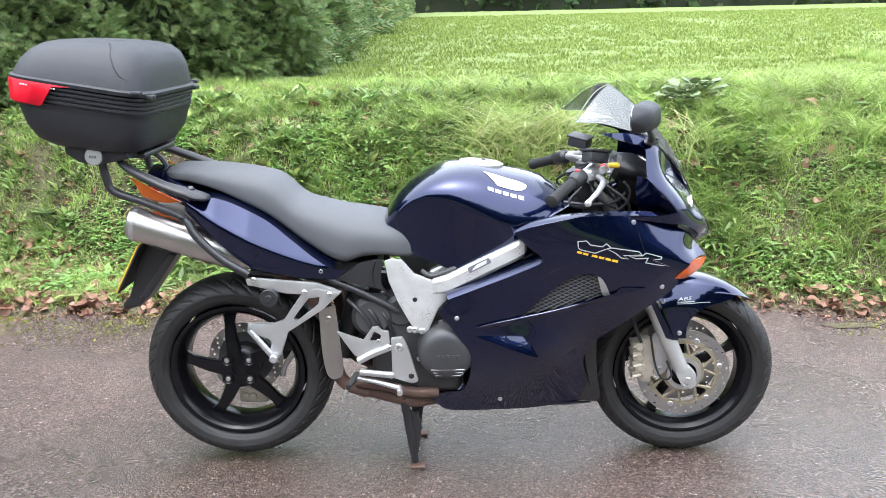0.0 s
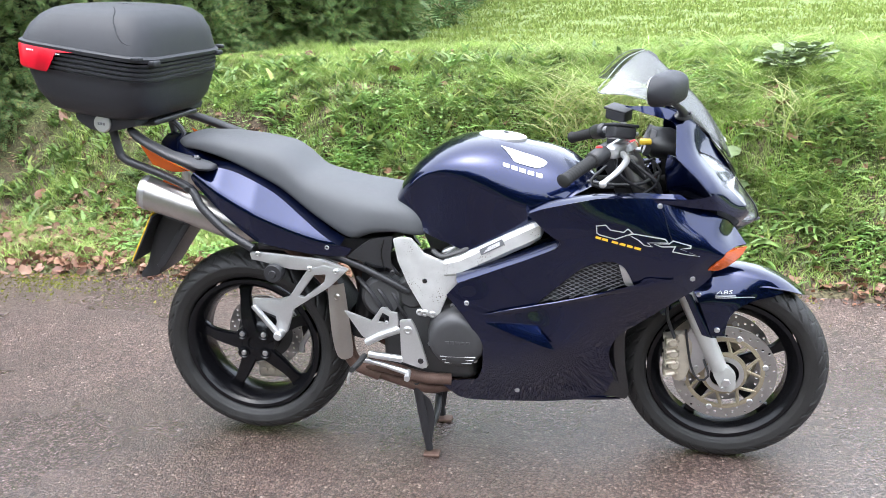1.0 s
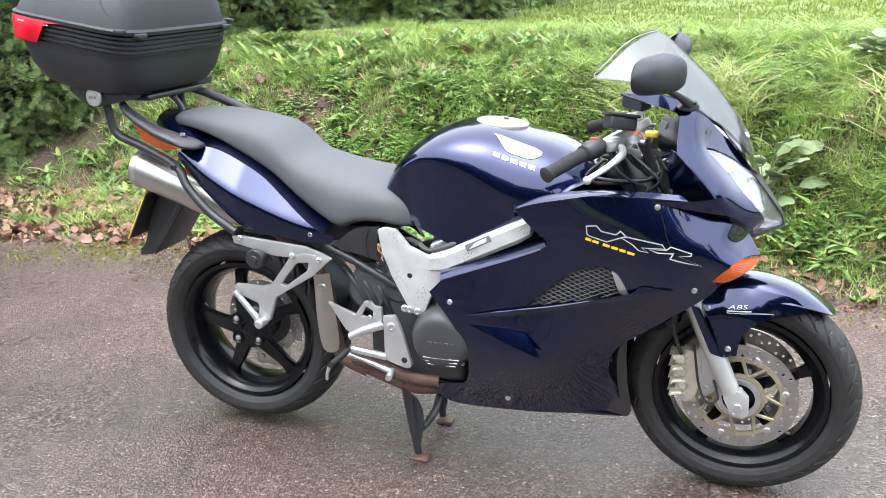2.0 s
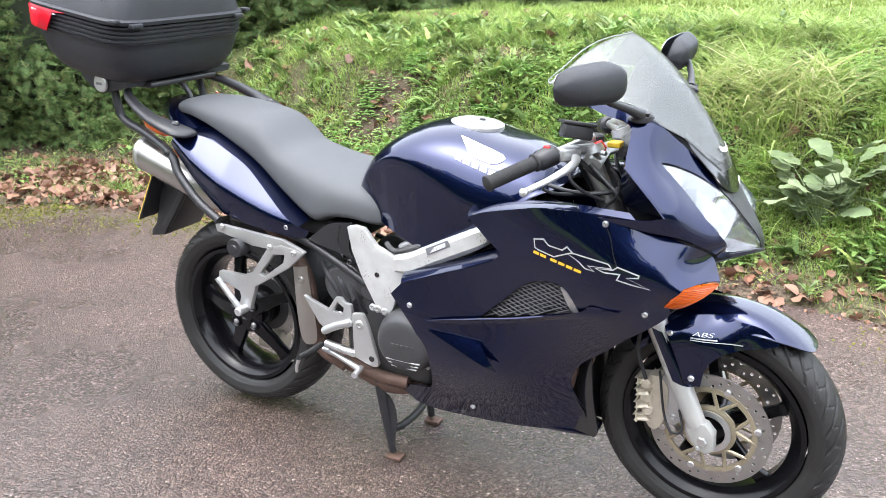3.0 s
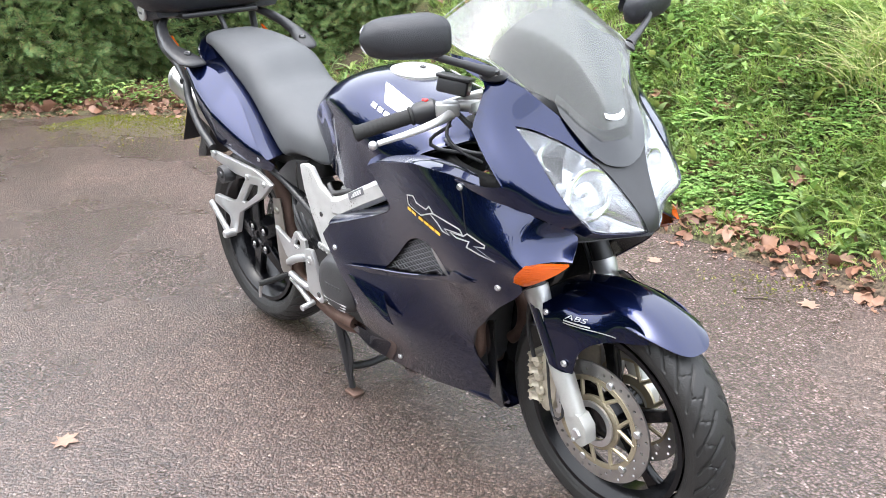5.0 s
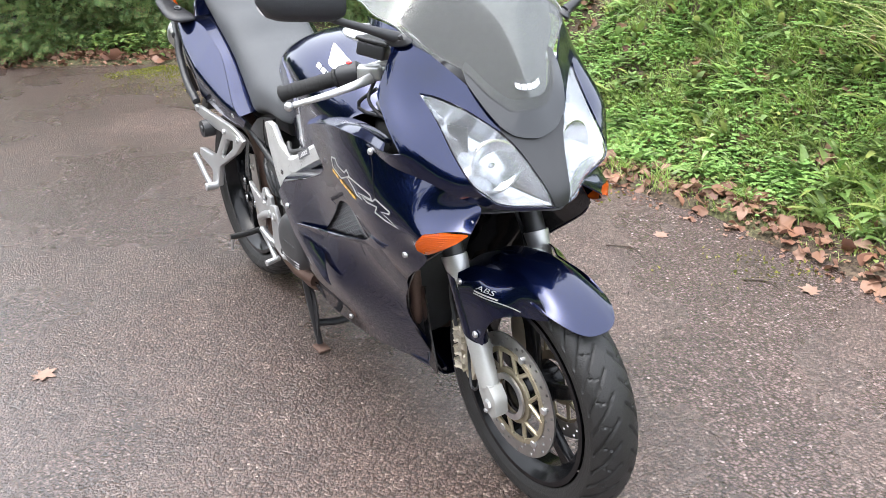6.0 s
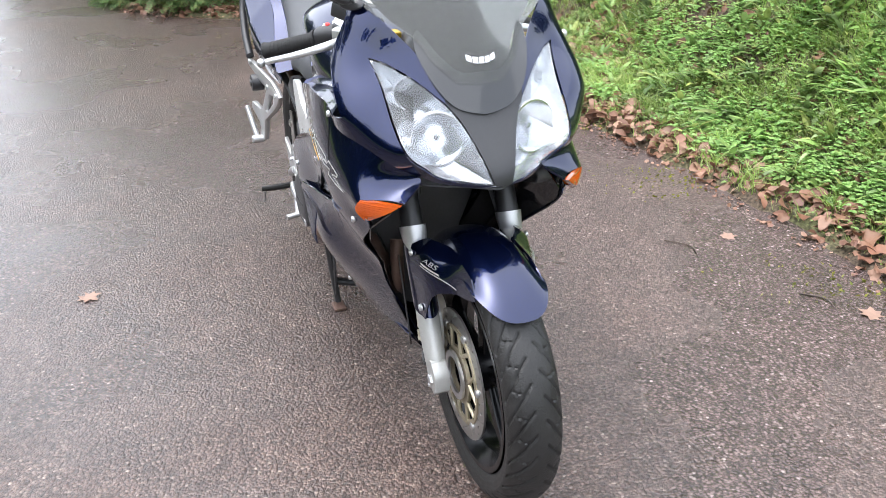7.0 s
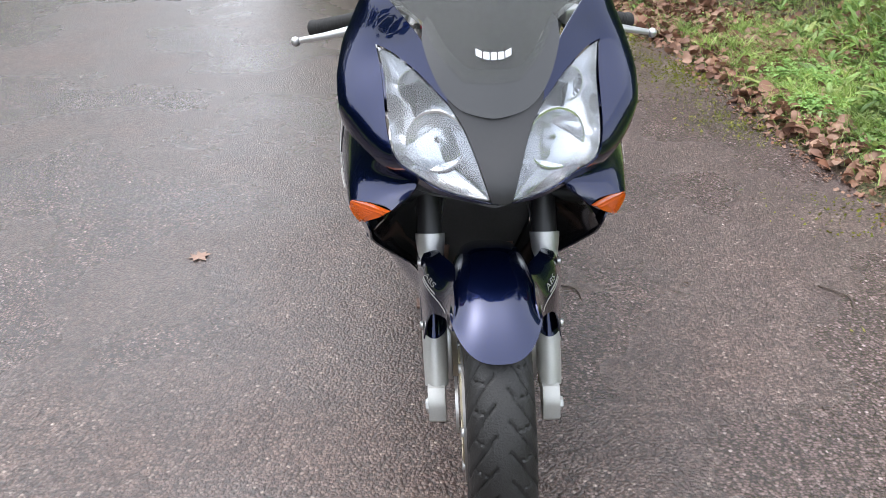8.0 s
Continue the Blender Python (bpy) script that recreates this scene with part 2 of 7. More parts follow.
# ---- materials of the place ----
def asphalt_material():
    m = bpy.data.materials.new("wet_asphalt")
    m.use_nodes = True
    n, l = m.node_tree.nodes, m.node_tree.links
    b = n["Principled BSDF"]
    tc = n.new("ShaderNodeTexCoord")
    def tex(kind, sc, det=3):
        t = n.new(kind)
        t.inputs["Scale"].default_value = sc
        if kind == "ShaderNodeTexNoise": t.inputs["Detail"].default_value = det
        l.new(tc.outputs["Object"], t.inputs["Vector"])
        return t
    def ramp(src, stops):
        r = n.new("ShaderNodeValToRGB")
        el = r.color_ramp.elements
        while len(el) < len(stops): el.new(0.5)
        for i, (p, c) in enumerate(stops): el[i].position, el[i].color = p, (*c, 1)
        l.new(src, r.inputs[0])
        return r.outputs[0]
    def mix(kind, fac, x, y):
        k = n.new("ShaderNodeMix")
        k.data_type, k.blend_type = "RGBA", kind
        if isinstance(fac, float): k.inputs[0].default_value = fac
        else: l.new(fac, k.inputs[0])
        l.new(x, k.inputs[6]); l.new(y, k.inputs[7])
        return k.outputs[2]
    stones = tex("ShaderNodeTexVoronoi", 125)
    chips = tex("ShaderNodeTexVoronoi", 310)
    stain, patch = tex("ShaderNodeTexNoise", 1.1, 5), tex("ShaderNodeTexNoise", 6, 4)
    sep = n.new("ShaderNodeSeparateColor")
    l.new(stones.outputs["Color"], sep.inputs[0])
    tone = ramp(sep.outputs[0], [(0.0, (0.038, 0.027, 0.024)), (0.5, (0.085, 0.062, 0.056)), (0.88, (0.140, 0.106, 0.097)), (0.98, (0.17, 0.14, 0.13)), (1.0, (0.32, 0.28, 0.26))])
    grout = ramp(stones.outputs["Distance"], [(0.0, (1, 1, 1)), (0.42, (1, 1, 1)), (0.78, (0.42, 0.39, 0.37))])
    big = ramp(stain.outputs["Fac"], [(0.3, (0.72, 0.66, 0.66)), (0.5, (1, 0.97, 0.95)), (0.7, (1.25, 1.18, 1.12))])
    mid = ramp(patch.outputs["Fac"], [(0.3, (0.85, 0.84, 0.84)), (0.7, (1.15, 1.13, 1.1))])
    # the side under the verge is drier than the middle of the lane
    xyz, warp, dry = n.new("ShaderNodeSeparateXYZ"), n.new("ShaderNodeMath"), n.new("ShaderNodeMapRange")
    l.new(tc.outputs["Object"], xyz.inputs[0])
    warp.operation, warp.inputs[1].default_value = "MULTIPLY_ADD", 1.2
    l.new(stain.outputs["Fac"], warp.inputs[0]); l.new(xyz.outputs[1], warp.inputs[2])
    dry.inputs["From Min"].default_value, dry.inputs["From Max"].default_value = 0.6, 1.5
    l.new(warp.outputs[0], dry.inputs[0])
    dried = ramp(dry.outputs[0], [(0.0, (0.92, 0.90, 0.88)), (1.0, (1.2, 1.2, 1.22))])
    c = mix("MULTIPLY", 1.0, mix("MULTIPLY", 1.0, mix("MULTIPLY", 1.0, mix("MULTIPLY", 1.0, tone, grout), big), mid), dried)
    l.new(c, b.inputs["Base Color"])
    rg = n.new("ShaderNodeMapRange")
    rg.inputs["From Min"].default_value, rg.inputs["From Max"].default_value = 0.32, 0.68
    rg.inputs["To Min"].default_value, rg.inputs["To Max"].default_value = 0.16, 0.42
    l.new(stain.outputs["Fac"], rg.inputs[0])
    l.new(rg.outputs[0], b.inputs["Roughness"])
    b.inputs["Specular IOR Level"].default_value = 0.5
    wet = n.new("ShaderNodeMapRange")
    wet.inputs["From Min"].default_value, wet.inputs["From Max"].default_value = 0.35, 0.65
    wet.inputs["To Min"].default_value, wet.inputs["To Max"].default_value = 0.95, 0.4
    l.new(stain.outputs["Fac"], wet.inputs[0])
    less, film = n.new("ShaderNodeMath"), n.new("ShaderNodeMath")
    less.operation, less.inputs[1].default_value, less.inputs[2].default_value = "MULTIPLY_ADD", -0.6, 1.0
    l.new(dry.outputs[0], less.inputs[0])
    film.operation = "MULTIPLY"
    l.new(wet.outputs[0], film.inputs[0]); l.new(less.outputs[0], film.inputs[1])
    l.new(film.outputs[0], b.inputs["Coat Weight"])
    b.inputs["Coat Roughness"].default_value, b.inputs["Coat IOR"].default_value = 0.18, 1.42
    add = n.new("ShaderNodeMath")
    add.operation = "MULTIPLY_ADD"
    add.inputs[1].default_value = -1.0
    l.new(stones.outputs["Distance"], add.inputs[0])
    k = n.new("ShaderNodeMath"); k.operation = "MULTIPLY"; k.inputs[1].default_value = -0.4
    l.new(chips.outputs["Distance"], k.inputs[0])
    l.new(k.outputs[0], add.inputs[2])
    bp = n.new("ShaderNodeBump")
    bp.inputs["Strength"].default_value, bp.inputs["Distance"].default_value = 0.9, 0.005
    l.new(add.outputs[0], bp.inputs["Height"])
    l.new(bp.outputs[0], b.inputs["Normal"])
    sheen = n.new("ShaderNodeBump")
    sheen.inputs["Strength"].default_value, sheen.inputs["Distance"].default_value = 0.42, 0.004
    l.new(add.outputs[0], sheen.inputs["Height"])
    l.new(sheen.outputs[0], b.inputs["Coat Normal"])
    return m


def soil_material():
    m = mat("grassy_soil", (0.1, 0.1, 0.1), 0.9, 0, 0, 0.2, 0.5, 3.0, 0.9, 60)
    n, l = m.node_tree.nodes, m.node_tree.links
    tc = n.new("ShaderNodeTexCoord")
    t = n.new("ShaderNodeTexNoise")
    t.inputs["Scale"].default_value, t.inputs["Detail"].default_value = 2.2, 6
    l.new(tc.outputs["Object"], t.inputs["Vector"])
    r = n.new("ShaderNodeValToRGB")
    stops = [(0.0, (0.045, 0.032, 0.024)), (0.44, (0.085, 0.064, 0.045)), (0.58, (0.085, 0.085, 0.04)), (1.0, (0.12, 0.16, 0.05))]
    el = r.color_ramp.elements
    while len(el) < 4: el.new(0.5)
    for i, (p, c) in enumerate(stops): el[i].position, el[i].color = p, (*c, 1)
    l.new(t.outputs["Fac"], r.inputs[0])
    # close sward over the field beyond the bank
    xyz, far, mx = n.new("ShaderNodeSeparateXYZ"), n.new("ShaderNodeMapRange"), n.new("ShaderNodeMix")
    l.new(tc.outputs["Object"], xyz.inputs[0])
    l.new(xyz.outputs[1], far.inputs[0])
    far.inputs["From Min"].default_value, far.inputs["From Max"].default_value = 2.9, 4.2
    mx.data_type = "RGBA"
    grown = far.outputs[0]
    for axis, a, b in ((0, 4.2, 5.6), (1, -5.05, -5.6), (0, -7.0, -9.0)):
        more, most = n.new("ShaderNodeMapRange"), n.new("ShaderNodeMath")
        more.inputs["From Min"].default_value, more.inputs["From Max"].default_value = a, b
        l.new(xyz.outputs[axis], more.inputs[0])
        most.operation = "MAXIMUM"
        l.new(grown, most.inputs[0]); l.new(more.outputs[0], most.inputs[1])
        grown = most.outputs[0]
    l.new(grown, mx.inputs[0])
    l.new(r.outputs[0], mx.inputs[6])
    mx.inputs[7].default_value = (0.155, 0.205, 0.062, 1)
    crumb, span, grain = n.new("ShaderNodeTexNoise"), n.new("ShaderNodeMapRange"), n.new("ShaderNodeVectorMath")
    crumb.inputs["Scale"].default_value, crumb.inputs["Detail"].default_value = 75, 5
    l.new(tc.outputs["Object"], crumb.inputs["Vector"])
    span.inputs["From Min"].default_value, span.inputs["From Max"].default_value = 0.36, 0.64
    span.inputs["To Min"].default_value, span.inputs["To Max"].default_value = 0.35, 1.5
    l.new(crumb.outputs["Fac"], span.inputs[0])
    grain.operation = "SCALE"
    l.new(mx.outputs[2], grain.inputs[0]); l.new(span.outputs[0], grain.inputs["Scale"])
    old = next(k for k in n if k.bl_idname == "ShaderNodeVectorMath" and k != grain)
    l.new(grain.outputs[0], old.inputs[0])
    return m


def leafy(name, colors, rough=0.5, shine=0.4, through=0.25, patchy=0.0):
    """Leaves that let some light through."""
    colors = [(1.04 * r, 1.0 * g, 1.08 * b) if g > r else (r, g, b) for r, g, b in colors]
    m = tint_by_island(mat(name, (0.1, 0.2, 0.03), rough, 0, 0, shine, 0.35, 5.0), colors)
    n, l = m.node_tree.nodes, m.node_tree.links
    b = n["Principled BSDF"]
    tr, mx = n.new("ShaderNodeBsdfTranslucent"), n.new("ShaderNodeMixShader")
    mx.inputs[0].default_value = through
    old = next(k for k in n if k.bl_idname == "ShaderNodeVectorMath")
    tone = old.outputs[0]
    if patchy:
        # lusher and poorer patches a hand or two across
        tc, t, span, lush = n.new("ShaderNodeTexCoord"), n.new("ShaderNodeTexNoise"), n.new("ShaderNodeMapRange"), n.new("ShaderNodeVectorMath")
        t.inputs["Scale"].default_value, t.inputs["Detail"].default_value = 5.5, 3
        l.new(tc.outputs["Object"], t.inputs["Vector"])
        span.inputs["From Min"].default_value, span.inputs["From Max"].default_value = 0.34, 0.66
        span.inputs["To Min"].default_value, span.inputs["To Max"].default_value = 1 - patchy, 1 + 0.75 * patchy
        l.new(t.outputs["Fac"], span.inputs[0])
        lush.operation = "SCALE"
        l.new(tone, lush.inputs[0]); l.new(span.outputs[0], lush.inputs["Scale"])
        tone = lush.outputs[0]
        l.new(tone, b.inputs["Base Color"])
    l.new(tone, tr.inputs[0])
    l.new(b.outputs[0], mx.inputs[1]); l.new(tr.outputs[0], mx.inputs[2])
    l.new(mx.outputs[0], n["Material Output"].inputs[0])
    return m


M_ASPHALT, M_SOIL = asphalt_material(), soil_material()
M_GRASS = leafy("grass", [(0.18, 0.30, 0.05), (0.25, 0.38, 0.075), (0.32, 0.45, 0.11), (0.44, 0.50, 0.20), (0.20, 0.33, 0.055)], 0.5, 0.4, 0.4, 0.38)
M_FIELD = leafy("field_grass", [(0.165, 0.235, 0.055), (0.19, 0.255, 0.064), (0.215, 0.265, 0.072), (0.175, 0.25, 0.058)], 0.9, 0.04, 0.25, 0.18)
M_WEED = leafy("weed_leaves", [(0.12, 0.22, 0.05), (0.20, 0.33, 0.08), (0.27, 0.41, 0.12), (0.17, 0.28, 0.08), (0.34, 0.40, 0.11), (0.10, 0.18, 0.045), (0.33, 0.44, 0.19)], 0.42, 0.4, 0.35, 0.4)
M_CLOVER = leafy("clover_leaves", [(0.18, 0.34, 0.08), (0.24, 0.42, 0.11), (0.29, 0.46, 0.13), (0.20, 0.37, 0.11)], 0.45, 0.4, 0.35)
M_DOCK = leafy("dock_leaves", [(0.19, 0.26, 0.12), (0.24, 0.31, 0.155), (0.29, 0.36, 0.19)], 0.45)
M_STRAW = leafy("dry_grass", [(0.46, 0.44, 0.20), (0.56, 0.54, 0.30), (0.32, 0.42, 0.11), (0.27, 0.38, 0.09), (0.36, 0.44, 0.15)], 0.55, 0.4, 0.4)
M_LITTER = leafy("fallen_leaves", [(0.11, 0.055, 0.034), (0.19, 0.095, 0.056), (0.27, 0.15, 0.095), (0.13, 0.062, 0.042), (0.33, 0.20, 0.135), (0.20, 0.10, 0.068), (0.30, 0.19, 0.135), (0.23, 0.105, 0.06), (0.16, 0.085, 0.065)], 0.55, 0.4, 0.15)
M_HEDGE = leafy("conifer_leaves", [(0.075, 0.14, 0.045), (0.12, 0.21, 0.068), (0.18, 0.29, 0.095), (0.10, 0.185, 0.058), (0.24, 0.33, 0.115), (0.23, 0.26, 0.08), (0.16, 0.135, 0.075)], 0.5, 0.35, 0.28)
# near-black colour puts the shade deep inside hedge and tree rows
M_HEDGE_CORE = mat("painted_inner_shade", (0.018, 0.024, 0.010), 0.95, var=0.5, scale=3)
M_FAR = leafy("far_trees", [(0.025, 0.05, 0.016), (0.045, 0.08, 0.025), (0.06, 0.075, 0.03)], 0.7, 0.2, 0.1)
M_MOSS = leafy("moss", [(0.13, 0.15, 0.02), (0.19, 0.20, 0.03), (0.10, 0.13, 0.02)], 0.8, 0.2, 0.1)
M_TANLEAF = mat("tan_leaf", (0.24, 0.15, 0.11), 0.6, var=0.35, scale=60)
M_TWIG = mat("dead_twig", (0.06, 0.045, 0.035), 0.85)
M_GRIT = mat("pale_grit", (0.14, 0.125, 0.115), 0.8, island=0.6)

# ---- ground ----
EDGE_X = [-40, -14, -6, -4.6, -4.25, -4.0, -3.65, -3.2, -2.65, -2.1, -1.2, -0.5, 0.3, 0.9, 1.5, 2.2, 2.6, 4, 40]
EDGE_Y = [-2.2, -1.2, -0.75, -0.5, -0.2, 0.22, 0.68, 1.05, 1.33, 1.47, 1.5, 1.56, 1.62, 1.65, 1.61, 1.50, 1.36, 1.2, 1.0]
FOOT_X = [-40, -6, -4.4, -3.0, -2.2, -1.5, -0.5, 0.3, 1.2, 2.2, 3, 40]
FOOT_Y = [0.5, 0.9, 2.6, 2.62, 2.34, 2.16, 1.96, 1.89, 1.79, 1.64, 1.52, 1.4]
RISE_S = [-50, -0.35, -0.05, 0.1, 0.35, 0.55, 0.7, 0.9, 1.35, 3.0, 60, 400]
RISE_Z = [0.0, 0.01, 0.02, 0.06, 0.26, 0.50, 0.68, 0.79, 0.93, 0.99, 2.25, 6.0]


def waves(x, y, f, seed):
    """Cheap smooth unevenness."""
    r = np.random.RandomState(seed)
    z = np.zeros_like(x)
    for i in range(7):
        a, k = r.uniform(0, 2 * np.pi), f * r.uniform(0.6, 2.2)
        z += np.sin(k * (np.cos(a) * x + np.sin(a) * y) + r.uniform(0, 6.28)) / 7
    return z


def land(x, y):
    """Height of the ground beside the road."""
    x, y = np.asarray(x, float), np.asarray(y, float)
    s = y - np.interp(x, FOOT_X, FOOT_Y) + 0.10 * waves(x, y, 2.5, 3)
    z = np.interp(s, RISE_S, RISE_Z)
    rough = np.clip((s + 0.5) / 0.8, 0, 1)
    z = z + rough * (0.045 * waves(x, y, 6, 5) + 0.018 * waves(x, y, 19, 6))
    left = np.clip((-2.6 - x) / 1.2, 0, 1)
    z = np.where(s > 0, z * (1 - 0.25 * left), z)
    d = y - np.interp(x, EDGE_X, EDGE_Y) + 0.05 * waves(x, y, 9, 8) + 0.025 * waves(x, y, 31, 9)
    verge = np.clip(d / 0.07, -1, 1) * 0.016
    near = np.where(y < -5, np.clip((-5 - y) / 0.1, 0, 1) * 0.03, 0)
    return np.where(d > 0, z + verge, np.where(y < -5, near, -0.016))


def ground_sheet():
    def axis(lo, hi, fine, a, b):
        mid = np.arange(a, b, fine)
        left = a - np.geomspace(fine, a - lo, 34)[::-1]
        right = b + np.geomspace(fine, hi - b, 34)
        return np.concatenate([left, mid, right])
    gx, gy = axis(-900, 900, 0.045, -5.2, 4.2), axis(-900, 900, 0.045, -0.2, 4.6)
    x, y = np.meshgrid(gx, gy)
    z = land(x.ravel(), y.ravel())
    n, m = len(gx), len(gy)
    i = (np.arange(m - 1)[:, None] * n + np.arange(n - 1)[None]).ravel()
    ob = mesh_np("ground", np.column_stack([x.ravel(), y.ravel(), z]), np.column_stack([i, i + 1, i + n + 1, i + n]), M_SOIL)
    tagged(ob, "rough grassy bank and field of brown soil", "ground", kind="structure")
    xs = np.concatenate([np.linspace(-40, -6, 18), np.arange(-5.8, 4.4, 0.1), np.linspace(4.6, 40, 18)])
    top = np.interp(xs, EDGE_X, EDGE_Y) + 0.25
    rows = [np.column_stack([xs, top + (-5.05 - top) * t, 0.0 * xs]) for t in np.linspace(0, 1, 24)]
    n = len(xs)
    i = (np.arange(23)[:, None] * n + np.arange(n - 1)[None]).ravel()
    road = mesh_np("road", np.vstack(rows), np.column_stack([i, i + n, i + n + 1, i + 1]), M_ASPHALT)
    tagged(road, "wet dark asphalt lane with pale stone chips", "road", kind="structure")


ground_sheet()


# ---- plants ----
def blades(x, y, z, length, width, lean, rs, segs=2):
    """Grass blades: tapered, bent strips. Returns places and triangles."""
    n = len(x)
    a, b = rs.uniform(0, 2 * np.pi, n), rs.uniform(0, 2 * np.pi, n)
    side = np.column_stack([np.cos(a), np.sin(a), np.zeros(n)]) * (width / 2)[:, None]
    out = np.column_stack([np.cos(b), np.sin(b), np.zeros(n)])
    root = np.column_stack([x, y, z - 0.01])
    v = []
    for k in range(segs + 1):
        t = k / segs
        c = root + out * (lean * length * t * t)[:, None] + np.array([0, 0, 1.0]) * (length * (t - 0.35 * lean * t * t))[:, None]
        if k < segs: v += [c - side * (1 - 0.55 * t), c + side * (1 - 0.55 * t)]
        else: v.append(c)
    m = len(v)
    v = np.stack(v, 1).reshape(-1, 3)
    tri = []
    for k in range(segs):
        p = 2 * k
        if k < segs - 1: tri += [(p, p + 1, p + 3), (p, p + 3, p + 2)]
        else: tri.append((p, p + 1, p + 2))
    f = (np.arange(n)[:, None, None] * m + np.array(tri)[None]).reshape(-1, 3)
    return v, f


def bare(x, y):
    """Where soil shows between the plants: 0 bare, 1 grown over."""
    worn = sum(np.exp(-((x - a) / r) ** 2 - ((y - b) / (0.55 * r)) ** 2) for a, b, r in ((-0.3, 2.95, 0.30), (0.27, 2.95, 0.2), (-0.32, 2.56, 0.16), (0.3, 2.45, 0.16), (-1.93, 2.3, 0.3), (-1.2, 2.7, 0.22), (0.05, 2.05, 0.2), (0.95, 2.15, 0.15)))
    return np.clip(1.22 + 1.6 * waves(x, y, 3.2, 21) + 0.9 * waves(x, y, 9, 22) - 0.85 * worn, 0, 1)


def scatter(n, x0, x1, y0, y1, rs, keep=None, margin=0.02):
    x, y = rs.uniform(x0, x1, n), rs.uniform(y0, y1, n)
    d = y - np.interp(x, EDGE_X, EDGE_Y)
    ok = d > margin
    if keep is not None: ok &= rs.uniform(0, 1, n) < keep(x, y)
    return x[ok], y[ok]


def inland(x, y, a, b):
    """0 at a metres from the asphalt's edge, 1 at b."""
    return np.clip((y - np.interp(x, EDGE_X, EDGE_Y) - a) / (b - a), 0, 1)


def bank_pos(x, y):
    return y - np.interp(x, FOOT_X, FOOT_Y)


def near_hedge(x, y):
    """Nothing grows below the hedge: 1 in the open, 0 under it."""
    h = np.interp(x, [-7, -5, -4.4, -3.0, -1.5, -0.6, -0.4, 50], [-0.3, 0.8, 1.9, 3.4, 4.7, 5.3, 80, 80])
    return np.clip((h - y) / 0.5, 0, 1)


def make_grass():
    rs = np.random.RandomState(4)
    x, y = scatter(340000, -4.6, 4.6, 0.6, 4.4, rs, lambda x, y: bare(x, y) * near_hedge(x, y) * np.clip((x + 3.1) / 1.0, 0.12, 1) * np.clip((y - np.interp(x, EDGE_X, EDGE_Y) - 0.02) / 0.28, 0.22, 1))
    n = len(x)
    tall = 0.5 + 0.9 * np.clip(waves(x, y, 4, 31) + 0.35, 0, 1)
    v, f = blades(x, y, land(x, y), rs.uniform(0.03, 0.105, n) * tall, rs.uniform(0.0035, 0.0075, n), rs.uniform(0.3, 1.3, n), rs)
    tagged(mesh_np("bank_grass", v, f, M_GRASS), "short bright green grass growing on the bank", "grass", kind="stuff")
    # the rank tufts over the right half of the bank
    cx, cy = scatter(430, 0.2, 4.6, 1.55, 3.5, rs, lambda x, y: np.clip((x - 0.2) / 0.9, 0, 1) * np.clip((bank_pos(x, y) - 0.1) / 0.3, 0, 1) * (1 - np.exp(-((x - 1.5) / 0.28) ** 2 - ((y - 1.98) / 0.25) ** 2)))
    k = 60
    x = np.repeat(cx, k) + rs.normal(0, 0.045, len(cx) * k)
    y = np.repeat(cy, k) + rs.normal(0, 0.045, len(cx) * k)
    n = len(x)
    v, f = blades(x, y, land(x, y), np.repeat(rs.uniform(0.7, 1.3, len(cx)), k) * rs.uniform(0.10, 0.26, n), rs.uniform(0.004, 0.0085, n), rs.uniform(0.9, 1.8, n), rs, 4)
    tagged(mesh_np("tall_grass", v, f, M_GRASS), "long drooping green grass tufts on the bank", "grass", kind="stuff")
    # fine short tufts all along the bank
    cx, cy = scatter(900, -2.6, 3.6, 1.4, 3.3, rs, lambda x, y: np.clip(bare(x, y), 0.1, 1) * near_hedge(x, y) * (0.1 + 0.9 * inland(x, y, 0.1, 0.35)))
    k = 46
    x = np.repeat(cx, k) + rs.normal(0, 0.028, len(cx) * k)
    y = np.repeat(cy, k) + rs.normal(0, 0.028, len(cx) * k)
    n = len(x)
    v, f = blades(x, y, land(x, y), np.repeat(rs.uniform(0.6, 1.4, len(cx)), k) * rs.uniform(0.05, 0.13, n), rs.uniform(0.004, 0.0075, n), rs.uniform(0.4, 1.5, n), rs, 3)
    tagged(mesh_np("grass_tufts", v, f, M_GRASS), "fine bright green grass tufts on the bank", "grass", kind="stuff")
    cx, cy = np.array([0.95, 1.08, 1.20, 1.12, 1.30, 1.45, 2.1, 0.85, 1.02, 1.35]), np.array([2.40, 2.42, 2.38, 2.52, 2.45, 2.42, 2.3, 2.5, 2.56, 2.6])
    k = 75
    x, y = np.repeat(cx, k) + rs.normal(0, 0.05, 10 * k), np.repeat(cy, k) + rs.normal(0, 0.045, 10 * k)
    n = len(x)
    v, f = blades(x, y, land(x, y), rs.uniform(0.2, 0.46, n), rs.uniform(0.006, 0.012, n), rs.uniform(0.9, 1.75, n), rs, 4)
    tagged(mesh_np("dry_grass", v, f, M_STRAW), "straw-coloured dry grass drooping on the bank", "grass", kind="stuff")
    # coarser grass on the verges further off
    x = np.concatenate([4.4 + 12 * rs.uniform(0, 1, 40000) ** 1.5, rs.uniform(-16, 16, 45000)])
    y = np.concatenate([rs.uniform(1.1, 6.0, 40000), -5.15 - 3.2 * rs.uniform(0, 1, 45000)])
    ok = (y < 0) | (y > np.interp(x, EDGE_X, EDGE_Y) + 0.08)
    x, y = x[ok], y[ok]
    n = len(x)
